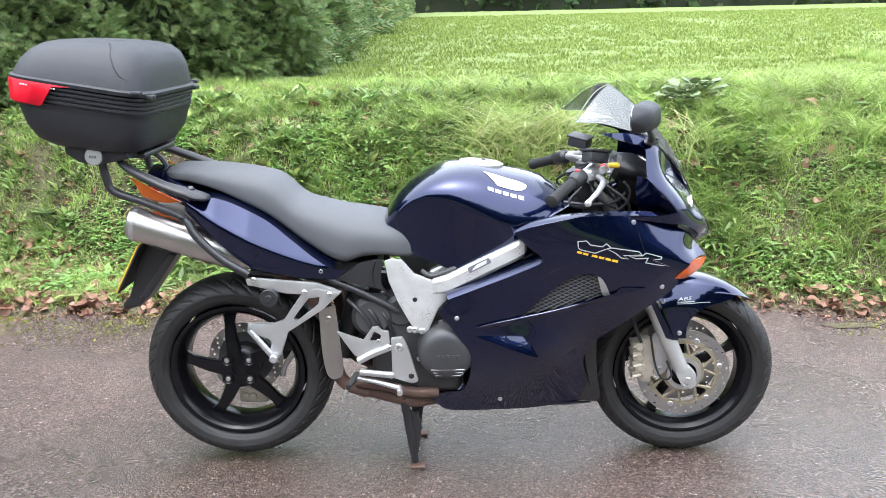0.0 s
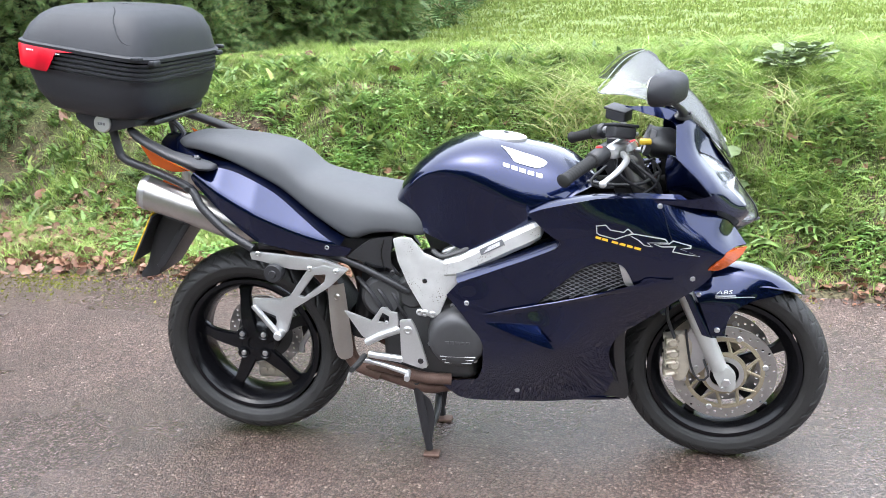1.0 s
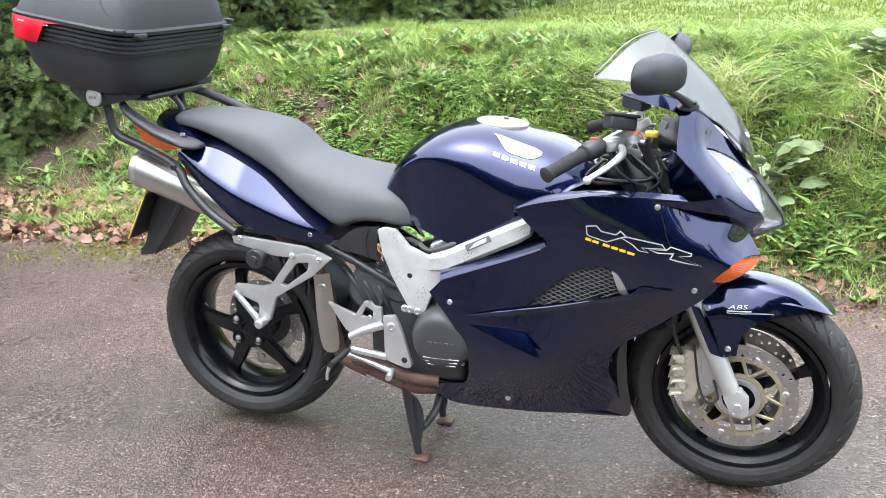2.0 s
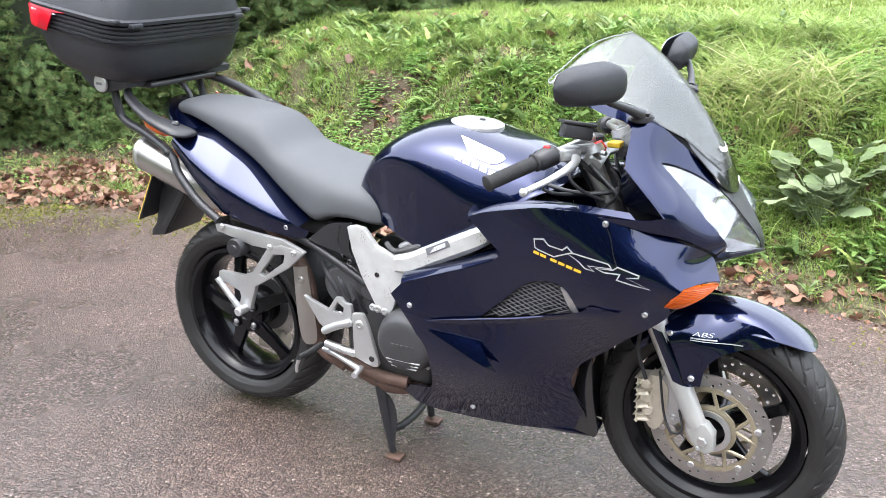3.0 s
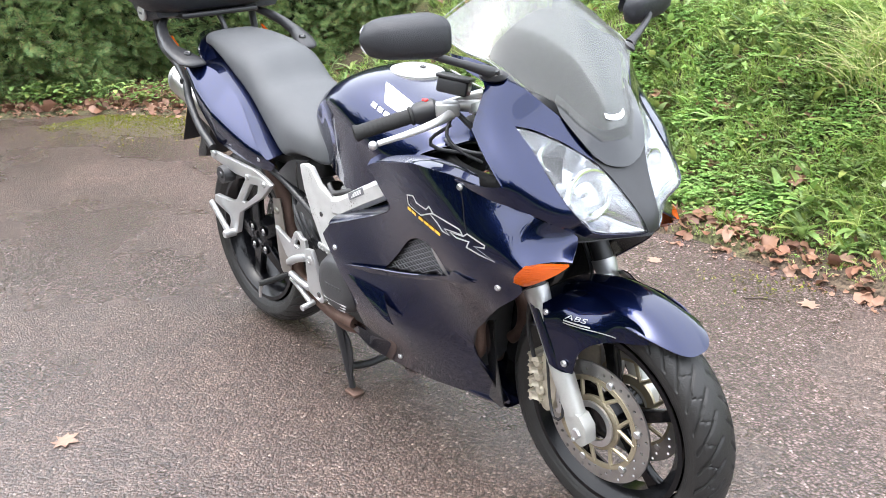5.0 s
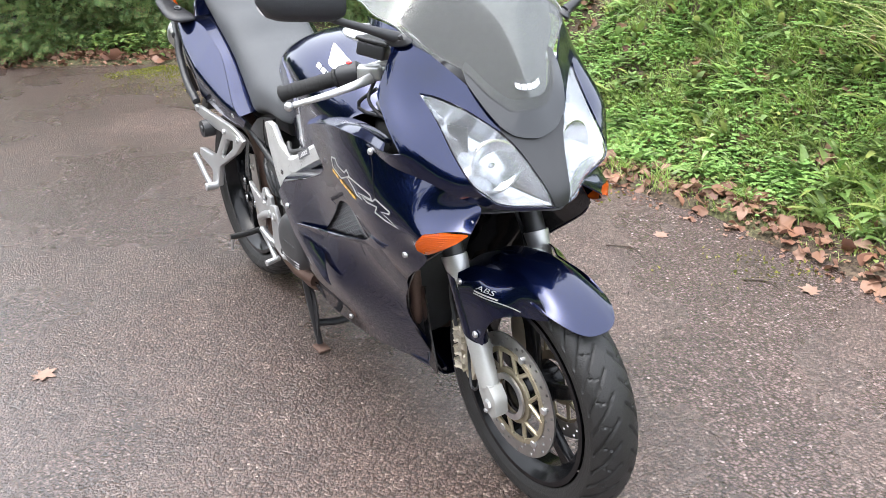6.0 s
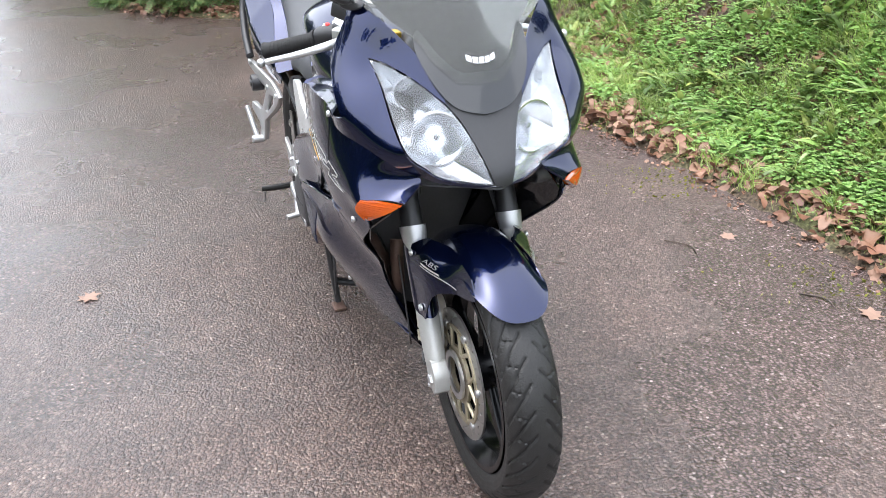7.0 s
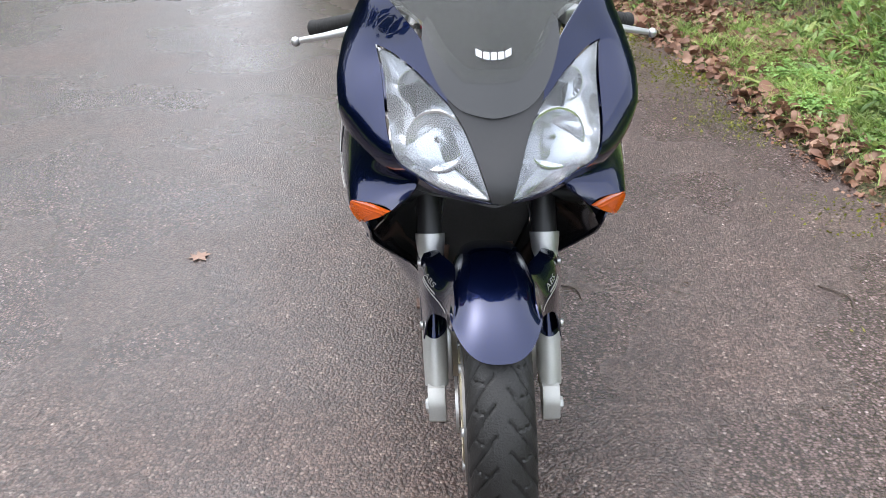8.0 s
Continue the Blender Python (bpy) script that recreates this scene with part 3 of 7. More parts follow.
    v, f = blades(x, y, land(x, y), rs.uniform(0.05, 0.16, n), rs.uniform(0.012, 0.024, n), rs.uniform(0.3, 1.1, n), rs, 1)
    tagged(mesh_np("verge_grass", v, f, M_GRASS), "coarse green grass on the lane's verges", "grass", kind="stuff")
    # the field, thinner blades bundled into larger tufts with distance
    far = 3.4 + 34 * rs.uniform(0, 1, 120000) ** 2.0
    x = 0.75 + (rs.uniform(-0.28, 1.0, len(far))) * (far + 3.5) * 0.72
    ok = (x > np.interp(far, [3, 5.2, 8, 25, 60], [-1.2, -0.5, -0.8, -2.0, -3.2]))
    x, y = x[ok], far[ok]
    d = y + 2.6
    n = len(x)
    v, f = blades(x, y, land(x, y), rs.uniform(0.03, 0.07, n) * (0.8 + 0.02 * d), 0.0035 + 0.0016 * d * rs.uniform(0.6, 1.2, n), rs.uniform(0.2, 1.0, n), rs)
    tagged(mesh_np("field_grass", v, f, M_FIELD), "bright green grass covering the open field", "grass", kind="stuff")


def leaf_mesh(length, width, curl, n=4):
    """One broad leaf along x, folded at its midrib and bent down: places and triangles."""
    v, f = [], []
    for i in range(n + 1):
        t = i / n
        w = width * math.sin(math.pi * (0.06 + 0.94 * t) ** 0.8) * 0.5 if i < n else 0.0
        z = length * (0.35 * t - curl * t * t)
        v += [(length * t, -w, z + w * 0.35), (length * t, 0, z), (length * t, w, z + w * 0.35)]
    for i in range(n):
        p = 3 * i
        for q in (p, p + 1):
            f += [(q, q + 1, q + 4), (q, q + 4, q + 3)]
    return np.array(v), np.array(f)


def place_leaves(v0, f0, places, turn, tilt, size, spin=None):
    """Copies of a leaf, all in one array: turned about z, tipped up, scaled."""
    n = len(places)
    ct, st = np.cos(tilt), np.sin(tilt)
    cz, sz = np.cos(turn), np.sin(turn)
    p = v0[None] * size[:, None, None]
    if spin is not None:
        cs, ss = np.cos(spin)[:, None], np.sin(spin)[:, None]
        p = np.stack([p[..., 0], p[..., 1] * cs - p[..., 2] * ss, p[..., 1] * ss + p[..., 2] * cs], -1)
    x = p[..., 0] * ct[:, None] - p[..., 2] * st[:, None]
    z = p[..., 0] * st[:, None] + p[..., 2] * ct[:, None]
    q = np.stack([x * cz[:, None] - p[..., 1] * sz[:, None], x * sz[:, None] + p[..., 1] * cz[:, None], z], -1)
    q = q + np.asarray(places)[:, None]
    f = (np.arange(n)[:, None, None] * len(v0) + f0[None]).reshape(-1, 3)
    return q.reshape(-1, 3), f


def make_weeds():
    rs = np.random.RandomState(9)
    # plantain-like rosettes all over the bank
    cx, cy = scatter(2300, -3.8, 3.2, 1.5, 3.6, rs, lambda x, y: near_hedge(x, y) * np.clip((bank_pos(x, y) + 0.25) / 0.2, 0, 1) * np.clip(0.75 + 1.2 * waves(x, y, 4, 51), 0, 1) * np.clip(bare(x, y) * 2, 0, 1) * np.clip(1.6 - 0.4 * x, 0.35, 1) * (0.12 + 0.88 * inland(x, y, 0.12, 0.3)))
    v0, f0 = leaf_mesh(1.0, 0.21, 0.45)
    k = 11
    n = len(cx) * k
    big = np.repeat(rs.uniform(0.5, 1.25, len(cx)), k)
    x, y = np.repeat(cx, k) + rs.normal(0, 0.012, n), np.repeat(cy, k) + rs.normal(0, 0.012, n)
    v, f = place_leaves(v0, f0, np.column_stack([x, y, land(x, y) + 0.003]), rs.uniform(0, 6.28, n), rs.uniform(0.1, 0.9, n), big * rs.uniform(0.05, 0.15, n))
    tagged(mesh_np("broadleaf_weeds", v, f, M_WEED), "low green broad-leaved weeds on the bank", "weeds", kind="stuff")
    # small round ground leaves (clover, ivy) near the foot
    x, y = scatter(44000, -4.4, 3.5, 1.3, 3.2, rs, lambda x, y: near_hedge(x, y) * np.clip(0.45 + 1.5 * waves(x, y, 3.5, 61), 0.1, 1) * np.clip(bare(x, y) * 1.5, 0.03, 1) * np.clip((x + 2.3) / 0.8, 0.15, 1) * (0.08 + 0.92 * inland(x, y, 0.12, 0.34)))
    n = len(x)
    v0, f0 = leaf_mesh(1.0, 0.8, 0.5, 3)
    v, f = place_leaves(v0, f0, np.column_stack([x, y, land(x, y) + rs.uniform(0.004, 0.045, n)]), rs.uniform(0, 6.28, n), rs.uniform(-0.2, 0.6, n), rs.uniform(0.012, 0.03, n))
    tagged(mesh_np("ground_cover", v, f, M_WEED), "small round green leaves covering the bank foot", "weeds", kind="stuff")
    # close patches of clover, three leaflets to a stalk
    cx, cy = scatter(110, -1.6, 3.4, 1.4, 2.9, rs, lambda x, y: inland(x, y, 0.18, 0.28) * np.clip(1.3 - bank_pos(x, y), 0.15, 1))
    k = 130
    n = len(cx) * k
    wide = np.repeat(rs.uniform(0.05, 0.13, len(cx)), k)
    x, y = np.repeat(cx, k) + wide * rs.normal(0, 1, n), np.repeat(cy, k) + wide * rs.normal(0, 0.8, n)
    ok = y - np.interp(x, EDGE_X, EDGE_Y) > 0.03
    x, y, n = x[ok], y[ok], int(ok.sum())
    z, a, size = land(x, y) + rs.uniform(0.012, 0.06, n), rs.uniform(0, 6.28, n), rs.uniform(0.012, 0.021, n)
    v0, f0 = leaf_mesh(1.0, 0.95, 0.3, 3)
    v, f = place_leaves(v0, f0, np.repeat(np.column_stack([x, y, z]), 3, 0), np.repeat(a, 3) + np.tile([0, 2.09, 4.19], n), rs.normal(0.0, 0.18, 3 * n), np.repeat(size, 3))
    tagged(mesh_np("clover", v, f, M_CLOVER), "dense patches of small green clover leaves", "weeds", kind="stuff")
    # coarse plantains with long ribbed leaves
    cx, cy = scatter(260, -1.6, 3.2, 1.5, 2.75, rs, lambda x, y: inland(x, y, 0.15, 0.25) * np.clip(0.55 + 1.4 * waves(x, y, 4, 52), 0, 1))
    k = 9
    n = len(cx) * k
    x, y = np.repeat(cx, k) + rs.normal(0, 0.02, n), np.repeat(cy, k) + rs.normal(0, 0.02, n)
    v0, f0 = leaf_mesh(1.0, 0.15, 0.6, 6)
    v, f = place_leaves(v0, f0, np.column_stack([x, y, land(x, y) + 0.004]), rs.uniform(0, 6.28, n), rs.uniform(0.0, 0.6, n), rs.uniform(0.07, 0.17, n), rs.normal(0, 0.3, n))
    tagged(mesh_np("plantains", v, f, M_WEED), "coarse long-leaved green plantains on the bank", "weeds", kind="stuff")


def make_litter():
    rs = np.random.RandomState(12)
    def crowd(x, y):
        d = y - np.interp(x, EDGE_X, EDGE_Y)
        strip = np.exp(-((d - 0.11) / 0.17) ** 2) * np.clip(0.42 + 1.9 * waves(x, y, 2.6, 71), 0.07, 1) * np.clip(2.2 - 0.55 * x, 0.4, 1) * np.clip((x + 3.2) / 1.2, 0.25, 1)
        under = np.clip((-1.0 - x) / 0.8, 0, 1) * np.exp(-((d - 0.55) / 0.5) ** 2) * np.clip(0.9 + 1.1 * waves(x, y, 3.1, 72), 0.15, 1)
        return np.clip(strip + under + 0.13 * np.exp(-(d / 0.9) ** 2) + 0.02, 0, 1)
    x, y = scatter(36000, -5.4, 3.6, -0.8, 4.0, rs, crowd, -0.03)
    # a lobed leaf, curled at its tips
    ang = np.arange(15) * 2 * math.pi / 15
    rad = np.array([0.54, 0.42, 0.47, 0.43, 0.44, 0.34, 0.36, 0.33, 0.22, 0.31, 0.38, 0.40, 0.41, 0.50, 0.40])
    v0 = np.vstack([[(0, 0, 0)], np.column_stack([rad * np.cos(ang), rad * np.sin(ang), 0.75 * rad ** 2 + 0.10 * np.sin(3 * ang)])])
    f0 = np.array([(0, 1 + k, 1 + (k + 1) % 15) for k in range(15)])
    # and a plain oval one, rolled along its midrib
    vo, fo = leaf_mesh(1.0, 0.62, 0.45, 5)
    vo = vo - np.array([0.5, 0, 0.0])
    def lay(x, y, lift, lo, hi, tip):
        """Half of the leaves lobed, half oval."""
        out_v, out_f, start = [], [], 0
        for shape, faces, pick in ((v0, f0, slice(0, None, 2)), (vo, fo, slice(1, None, 2))):
            px, py = x[pick], y[pick]
            n = len(px)
            w, g = place_leaves(shape, faces, np.column_stack([px, py, np.maximum(land(px, py), 0) + rs.uniform(0.004, lift, n)]), rs.uniform(0, 6.28, n), rs.normal(0, tip, n), rs.uniform(lo, hi, n), rs.normal(0, tip, n) + np.pi * (rs.uniform(0, 1, n) < 0.4))
            out_v.append(w); out_f.append(g + start)
            start += len(w)
        return np.vstack(out_v), np.vstack(out_f)
    v, f = lay(x, y, 0.03, 0.03, 0.085, 0.5)
    # large plane leaves on the strip and strewn over the bank
    x, y = scatter(6000, -4.2, 3.4, 0.2, 3.2, rs, lambda x, y: 0.09 * np.exp(-((y - np.interp(x, EDGE_X, EDGE_Y) - 0.14) / 0.16) ** 2) * np.clip(0.5 + 1.9 * waves(x, y, 2.6, 71), 0.1, 1) + 0.025, 0.0)
    w, g = lay(x, y, 0.045, 0.08, 0.14, 0.4)
    v, f = np.vstack([v, w]), np.vstack([f, g + len(v)])
    # crumbs of leaves and soil all over the bank
    x, y = scatter(40000, -5.0, 3.6, -0.6, 3.4, rs, lambda x, y: np.clip(0.2 + 0.75 * (1 - bare(x, y)) + 0.9 * np.exp(-((y - np.interp(x, EDGE_X, EDGE_Y) - 0.04) / 0.14) ** 2), 0, 1), -0.10)
    n = len(x)
    w, g = place_leaves(v0, f0, np.column_stack([x, y, np.maximum(land(x, y), 0) + 0.004]), rs.uniform(0, 6.28, n), rs.normal(0, 0.4, n), rs.uniform(0.006, 0.028, n), rs.normal(0, 0.4, n))
    v, f = np.vstack([v, w]), np.vstack([f, g + len(v)])
    tagged(mesh_np("leaf_litter", v, f, M_LITTER), "brown fallen leaves lying along the asphalt edge", "leaves", kind="stuff")
    x, y = rs.uniform(-4, 4, 900), np.zeros(900)
    y = np.interp(x, EDGE_X, EDGE_Y) - np.abs(rs.normal(0, 0.8, 900))
    s = rs.uniform(0.001, 0.0032, 900)
    v0 = np.array([(1, 0, 0), (0, 1, 0), (-1, 0, 0), (0, -1, 0), (0, 0, 0.8)], float)
    f0 = np.array([(0, 1, 4), (1, 2, 4), (2, 3, 4), (3, 0, 4)])
    v, f = place_leaves(v0, f0, np.column_stack([x, y, np.full(900, 0.0015)]), rs.uniform(0, 6.28, 900), np.zeros(900), s)
    tagged(mesh_np("grit", v, f, M_GRIT), "pale grit scattered on the asphalt", "grit", kind="stuff")


def make_nettles():
    """Taller leafy weeds before the hedge foot, and a film of moss on the asphalt's edge."""
    rs = np.random.RandomState(15)
    cx, cy = scatter(240, -4.4, -2.6, 0.3, 2.2, rs, lambda x, y: np.exp(-((y - np.interp(x, EDGE_X, EDGE_Y) - 0.38) / 0.2) ** 2) * np.clip((-3.2 - x) / 0.4, 0.04, 1))
    k = 26
    n = len(cx) * k
    x, y = np.repeat(cx, k) + rs.normal(0, 0.035, n), np.repeat(cy, k) + rs.normal(0, 0.035, n)
    v0, f0 = leaf_mesh(1.0, 0.62, 0.6, 3)
    v, f = place_leaves(v0, f0, np.column_stack([x, y, land(x, y) + rs.uniform(0.01, 0.17, n)]), rs.uniform(0, 6.28, n), rs.uniform(-0.3, 0.5, n), rs.uniform(0.028, 0.065, n))
    tagged(mesh_np("nettles", v, f, M_WEED), "leafy green nettles before the hedge", "weeds", kind="stuff")
    x = -3.6 + 6.6 * rs.uniform(0, 1, 15000) ** 1.4
    d = -np.abs(rs.normal(0, 0.17 + 0.16 * np.exp(-((x + 3.0) / 0.6) ** 2), len(x)))
    y = np.interp(x, EDGE_X, EDGE_Y) + d + 0.03
    ok = rs.uniform(0, 1, len(x)) < np.clip(1.3 * waves(x, y, 4, 81) + np.clip((-0.6 - x) / 2, -0.1, 0.4) + 1.2 * np.exp(-((x + 3.0) / 0.5) ** 2), 0, 1)
    x, y = x[ok], y[ok]
    n = len(x)
    v, f = blades(x, y, np.full(n, 0.009), rs.uniform(0.006, 0.016, n), rs.uniform(0.006, 0.016, n), rs.uniform(0.3, 1.2, n), rs)
    tagged(mesh_np("moss", v, f, M_MOSS), "yellow-green moss on the asphalt edge", "moss", kind="stuff")


def single_leaf(x, y, size, turn, label):
    lobes = [(math.cos(a) * r, math.sin(a) * r) for a, r in zip(np.arange(14) * math.pi / 7, [1.0, 0.55, 0.9, 0.5, 0.8, 0.45, 0.7, 0.3, 0.7, 0.45, 0.8, 0.5, 0.9, 0.55])]
    bm = sheet([(*p, 1) for p in lobes], lambda q: np.column_stack([q[:, 0] * size, q[:, 1] * size, 0.003 + size * (0.10 * (q ** 2).sum(1) + 0.06 * np.sin(5 * q[:, 0]))]), 0.3, thick=0.001)
    me = bpy.data.meshes.new("fallen_leaf")
    finish(bm, me, 60)
    me.materials.append(M_TANLEAF)
    ob = new("fallen_leaf", me)
    ob.matrix_world = pose(x, y, max(float(land(x, y)), 0.0), 0, 0, turn)
    return tagged(ob, label, "leaf", "fallen leaves on the asphalt")


def twig(pts):
    bm = tube(pts, [0.003, 0.0025, 0.0015][:len(pts)], 6)
    me = bpy.data.meshes.new("twig")
    finish(bm, me, 60)
    me.materials.append(M_TWIG)
    return tagged(new("twig", me), "thin dark dead twig on the wet asphalt", "twig", "twigs on the asphalt")


def dock_plant(x, y, turn, size, count=26):
    """A dock with large wavy leaves standing up from one root."""
    rs = np.random.RandomState(int(x * 1000) % 999)
    root = thing("dock_plant", "leafy dock weed with large grey-green leaves", "plant", (x, y, float(land(x, y)) - 0.01), "dock plants on the bank")
    for i in range(count):
        L, a, t = size * rs.uniform(0.6, 1.15), turn + i * 2.4 + rs.uniform(-0.3, 0.3), rs.uniform(0.5, 1.4)
        stalk = L * rs.uniform(0.9, 2.2)
        c = Vector((math.cos(a) * math.cos(t), math.sin(a) * math.cos(t), math.sin(t)))
        bm = tube([(0, 0, 0), c * stalk * 0.5 + Vector((0, 0, 0.1 * stalk)), c * stalk], [0.004, 0.003, 0.002], 6)
        b = sheet([(0, 0), (0.12, 0.20), (0.38, 0.36), (0.68, 0.36), (0.92, 0.18), (1, 0), (0.92, -0.18), (0.68, -0.36), (0.38, -0.36), (0.12, -0.20)],
                  lambda q: np.column_stack([q[:, 0] * L, q[:, 1] * L, L * (0.10 * np.abs(q[:, 1]) + 0.1 * q[:, 0] - 0.30 * q[:, 0] ** 2 + 0.035 * np.sin(16 * q[:, 0]) * np.abs(q[:, 1]) * 3)]), 0.12, thick=0.0015)
        b.transform(Matrix.Translation(c * stalk) @ Euler((rs.uniform(-0.4, 0.4), -t * 0.55, a)).to_matrix().to_4x4())
        part("leaf", join(bm, b), M_DOCK, root, sharp=70)


# ---- the conifer hedge ----
HEDGE = [(-9.5, -1.8), (-7.0, -1.2), (-5.2, -0.75), (-4.45, -0.3), (-4.2, 0.3), (-4.12, 0.9), (-4.2, 1.5), (-4.1, 2.2), (-3.5, 2.95), (-2.5, 3.8), (-1.75, 4.35), (-1.0, 4.7), (-0.62, 5.1), (-0.65, 6.5), (-0.9, 9.0), (-1.3, 14.0), (-2.0, 24.0), (-3.4, 62.0)]


def hedge_top(s):
    return 3.4 + 0.25 * np.sin(s * 1.7) + 0.15 * np.sin(s * 4.1)


def make_hedge():
    rs = np.random.RandomState(2)
    root = thing("conifer_hedge", "tall dense dark green conifer hedge beside the field", "hedge", (0, 0, 0))
    p = np.array(HEDGE)
    seg = np.linalg.norm(np.diff(p, axis=0), axis=1)
    cum = np.concatenate([[0], np.cumsum(seg)])
    def at(s):
        return np.column_stack([np.interp(s, cum, p[:, 0]), np.interp(s, cum, p[:, 1])])
    def out(s):
        d = at(s + 0.3) - at(s - 0.3)
        d /= np.linalg.norm(d, axis=1)[:, None]
        return np.column_stack([d[:, 1], -d[:, 0]])
    # inner mass behind the sprays, its shade painted in as near-black
    ss = np.linspace(0, cum[-1], 120)
    c, o = at(ss), out(ss)
    rows = []
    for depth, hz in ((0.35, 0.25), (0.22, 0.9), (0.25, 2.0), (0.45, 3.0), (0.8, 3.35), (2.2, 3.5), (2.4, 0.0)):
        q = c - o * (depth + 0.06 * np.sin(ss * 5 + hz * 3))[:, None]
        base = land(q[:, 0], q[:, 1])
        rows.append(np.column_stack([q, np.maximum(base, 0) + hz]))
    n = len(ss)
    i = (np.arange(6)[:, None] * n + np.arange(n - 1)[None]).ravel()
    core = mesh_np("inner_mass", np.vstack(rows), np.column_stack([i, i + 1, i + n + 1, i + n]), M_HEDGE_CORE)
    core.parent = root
    # sprays: a flat fan of narrow leaflets
    lv, lf = [], []
    for k in range(13):
        t = 0.12 + 0.88 * (k // 2) / 6 if k < 12 else 1.0
        sgn = (1 if k % 2 else -1) if k < 12 else 0
        L = (0.50 - 0.30 * t) if k < 12 else 0.25
        w = 0.042
        b = np.array([t if k < 12 else 0.85, 0, -0.12 * t * t])
        d = np.array([0.72, sgn * 0.7, -0.08 - 0.12 * t])
        s = np.array([-0.7 * sgn, 0.72 if sgn else 1.0, 0.0])
        j = len(lv)
        lv += [b + d * L * 0.15 - s * w * 1.05, b + d * L, b + d * L * 0.15 + s * w * 1.05]
        lf.append((j, j + 1, j + 2))
    j = len(lv)
    lv += [np.array(q, float) for q in ((0, -0.012, 0), (0, 0.012, 0), (0.95, 0, -0.11))]
    lf.append((j, j + 1, j + 2))
    lv, lf = np.array(lv), np.array(lf)
    V, F, k = [], [], 0
    for s0, s1, count, lo, hi in ((0.0, 13.0, 62000, 0.07, 0.155), (13.0, 22.0, 9000, 0.15, 0.34), (22.0, cum[-1], 7000, 0.4, 0.9)):
        s = rs.uniform(s0, s1, count)
        h = rs.uniform(0, 1, count) ** 1.5
        top = hedge_top(s)
        z = 0.06 + (top - 0.06) * h
        bulge = 0.16 * np.sin(s * 2.3 + 1.1 * np.sin(s * 0.9)) * np.sin(z * 1.9 + s) + 0.12 * np.sin(s * 7 + z * 5)
        inn = 0.10 - bulge + np.clip(z - 2.6, 0, 1) * 0.5 + rs.uniform(-0.06, 0.26, count)
        c, o = at(s), out(s)
        q = c - o * inn[:, None]
        base = np.maximum(land(c[:, 0], c[:, 1]), 0)
        v, f = place_leaves(lv, lf, np.column_stack([q, base + z]), np.arctan2(o[:, 1], o[:, 0]) + rs.normal(0, 0.7, count), rs.normal(0.05, 0.5, count), rs.uniform(lo, hi, count), rs.normal(0, 0.7, count))
        V.append(v); F.append(f + k)
        k += len(v)
    ob = mesh_np("foliage", np.vstack(V), np.vstack(F), M_HEDGE)
    ob.parent = root
    tagged(ob, "flat fern-like conifer sprays", kind="stuff")


def leaf_wall(name, label, line, height, thick, count, size, seed, base=0.0):
    """A far tree row: ragged mass of leaf clumps before a core painted shade-dark."""
    rs = np.random.RandomState(seed)
    root = thing(name, label, "trees")
    p = np.array(line, float)
    cum = np.concatenate([[0], np.cumsum(np.linalg.norm(np.diff(p, axis=0), axis=1))])
    s = rs.uniform(0, cum[-1], count)
    c = np.column_stack([np.interp(s, cum, p[:, 0]), np.interp(s, cum, p[:, 1])])
    top = height * (0.8 + 0.12 * np.sin(s * 0.5) + 0.1 * np.sin(s * 1.3 + 1))
    z = top * rs.uniform(0, 1, count) ** 0.8
    c = c + rs.normal(0, thick * 0.3, (count, 2))
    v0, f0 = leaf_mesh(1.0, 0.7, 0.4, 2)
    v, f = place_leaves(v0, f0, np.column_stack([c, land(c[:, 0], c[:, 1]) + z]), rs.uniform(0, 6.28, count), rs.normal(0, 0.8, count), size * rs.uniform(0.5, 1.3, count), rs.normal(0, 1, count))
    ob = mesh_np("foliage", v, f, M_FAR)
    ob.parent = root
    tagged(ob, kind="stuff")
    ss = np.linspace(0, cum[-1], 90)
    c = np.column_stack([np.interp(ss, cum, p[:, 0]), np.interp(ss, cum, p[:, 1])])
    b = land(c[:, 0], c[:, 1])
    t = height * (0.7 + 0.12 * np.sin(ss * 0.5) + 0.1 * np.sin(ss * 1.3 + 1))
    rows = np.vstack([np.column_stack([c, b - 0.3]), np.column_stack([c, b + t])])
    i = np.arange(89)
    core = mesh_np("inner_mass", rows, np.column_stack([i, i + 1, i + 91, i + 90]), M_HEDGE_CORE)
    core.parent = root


make_grass()
make_weeds()
make_litter()
make_nettles()
make_hedge()
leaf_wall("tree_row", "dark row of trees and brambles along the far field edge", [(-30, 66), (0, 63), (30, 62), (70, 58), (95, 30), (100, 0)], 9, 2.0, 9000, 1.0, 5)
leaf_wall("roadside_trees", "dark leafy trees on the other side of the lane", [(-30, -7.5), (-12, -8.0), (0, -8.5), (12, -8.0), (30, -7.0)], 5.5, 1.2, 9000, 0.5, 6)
dock_plant(1.49, 2.04, 0.3, 0.135, 22)
dock_plant(1.40, 2.08, 1.3, 0.12, 18)
dock_plant(1.57, 2.11, 2.2, 0.135, 22)
dock_plant(2.12, 2.78, 2.0, 0.078, 48)
dock_plant(2.26, 2.86, 0.9, 0.072, 48)
single_leaf(0.217, -0.886, 0.05, 40, "pale brown fallen leaf on wet asphalt")
single_leaf(0.62, 1.35, 0.04, 120, "brown fallen leaf at the asphalt edge")
single_leaf(1.25, 1.42, 0.05, 200, "brown fallen leaf at the asphalt edge")
M_PUDDLE = mat("muddy_water", (0.10, 0.085, 0.06), 0.04, 0, 0, 0.5, 0.1, 4)
rs = np.random.RandomState(31)
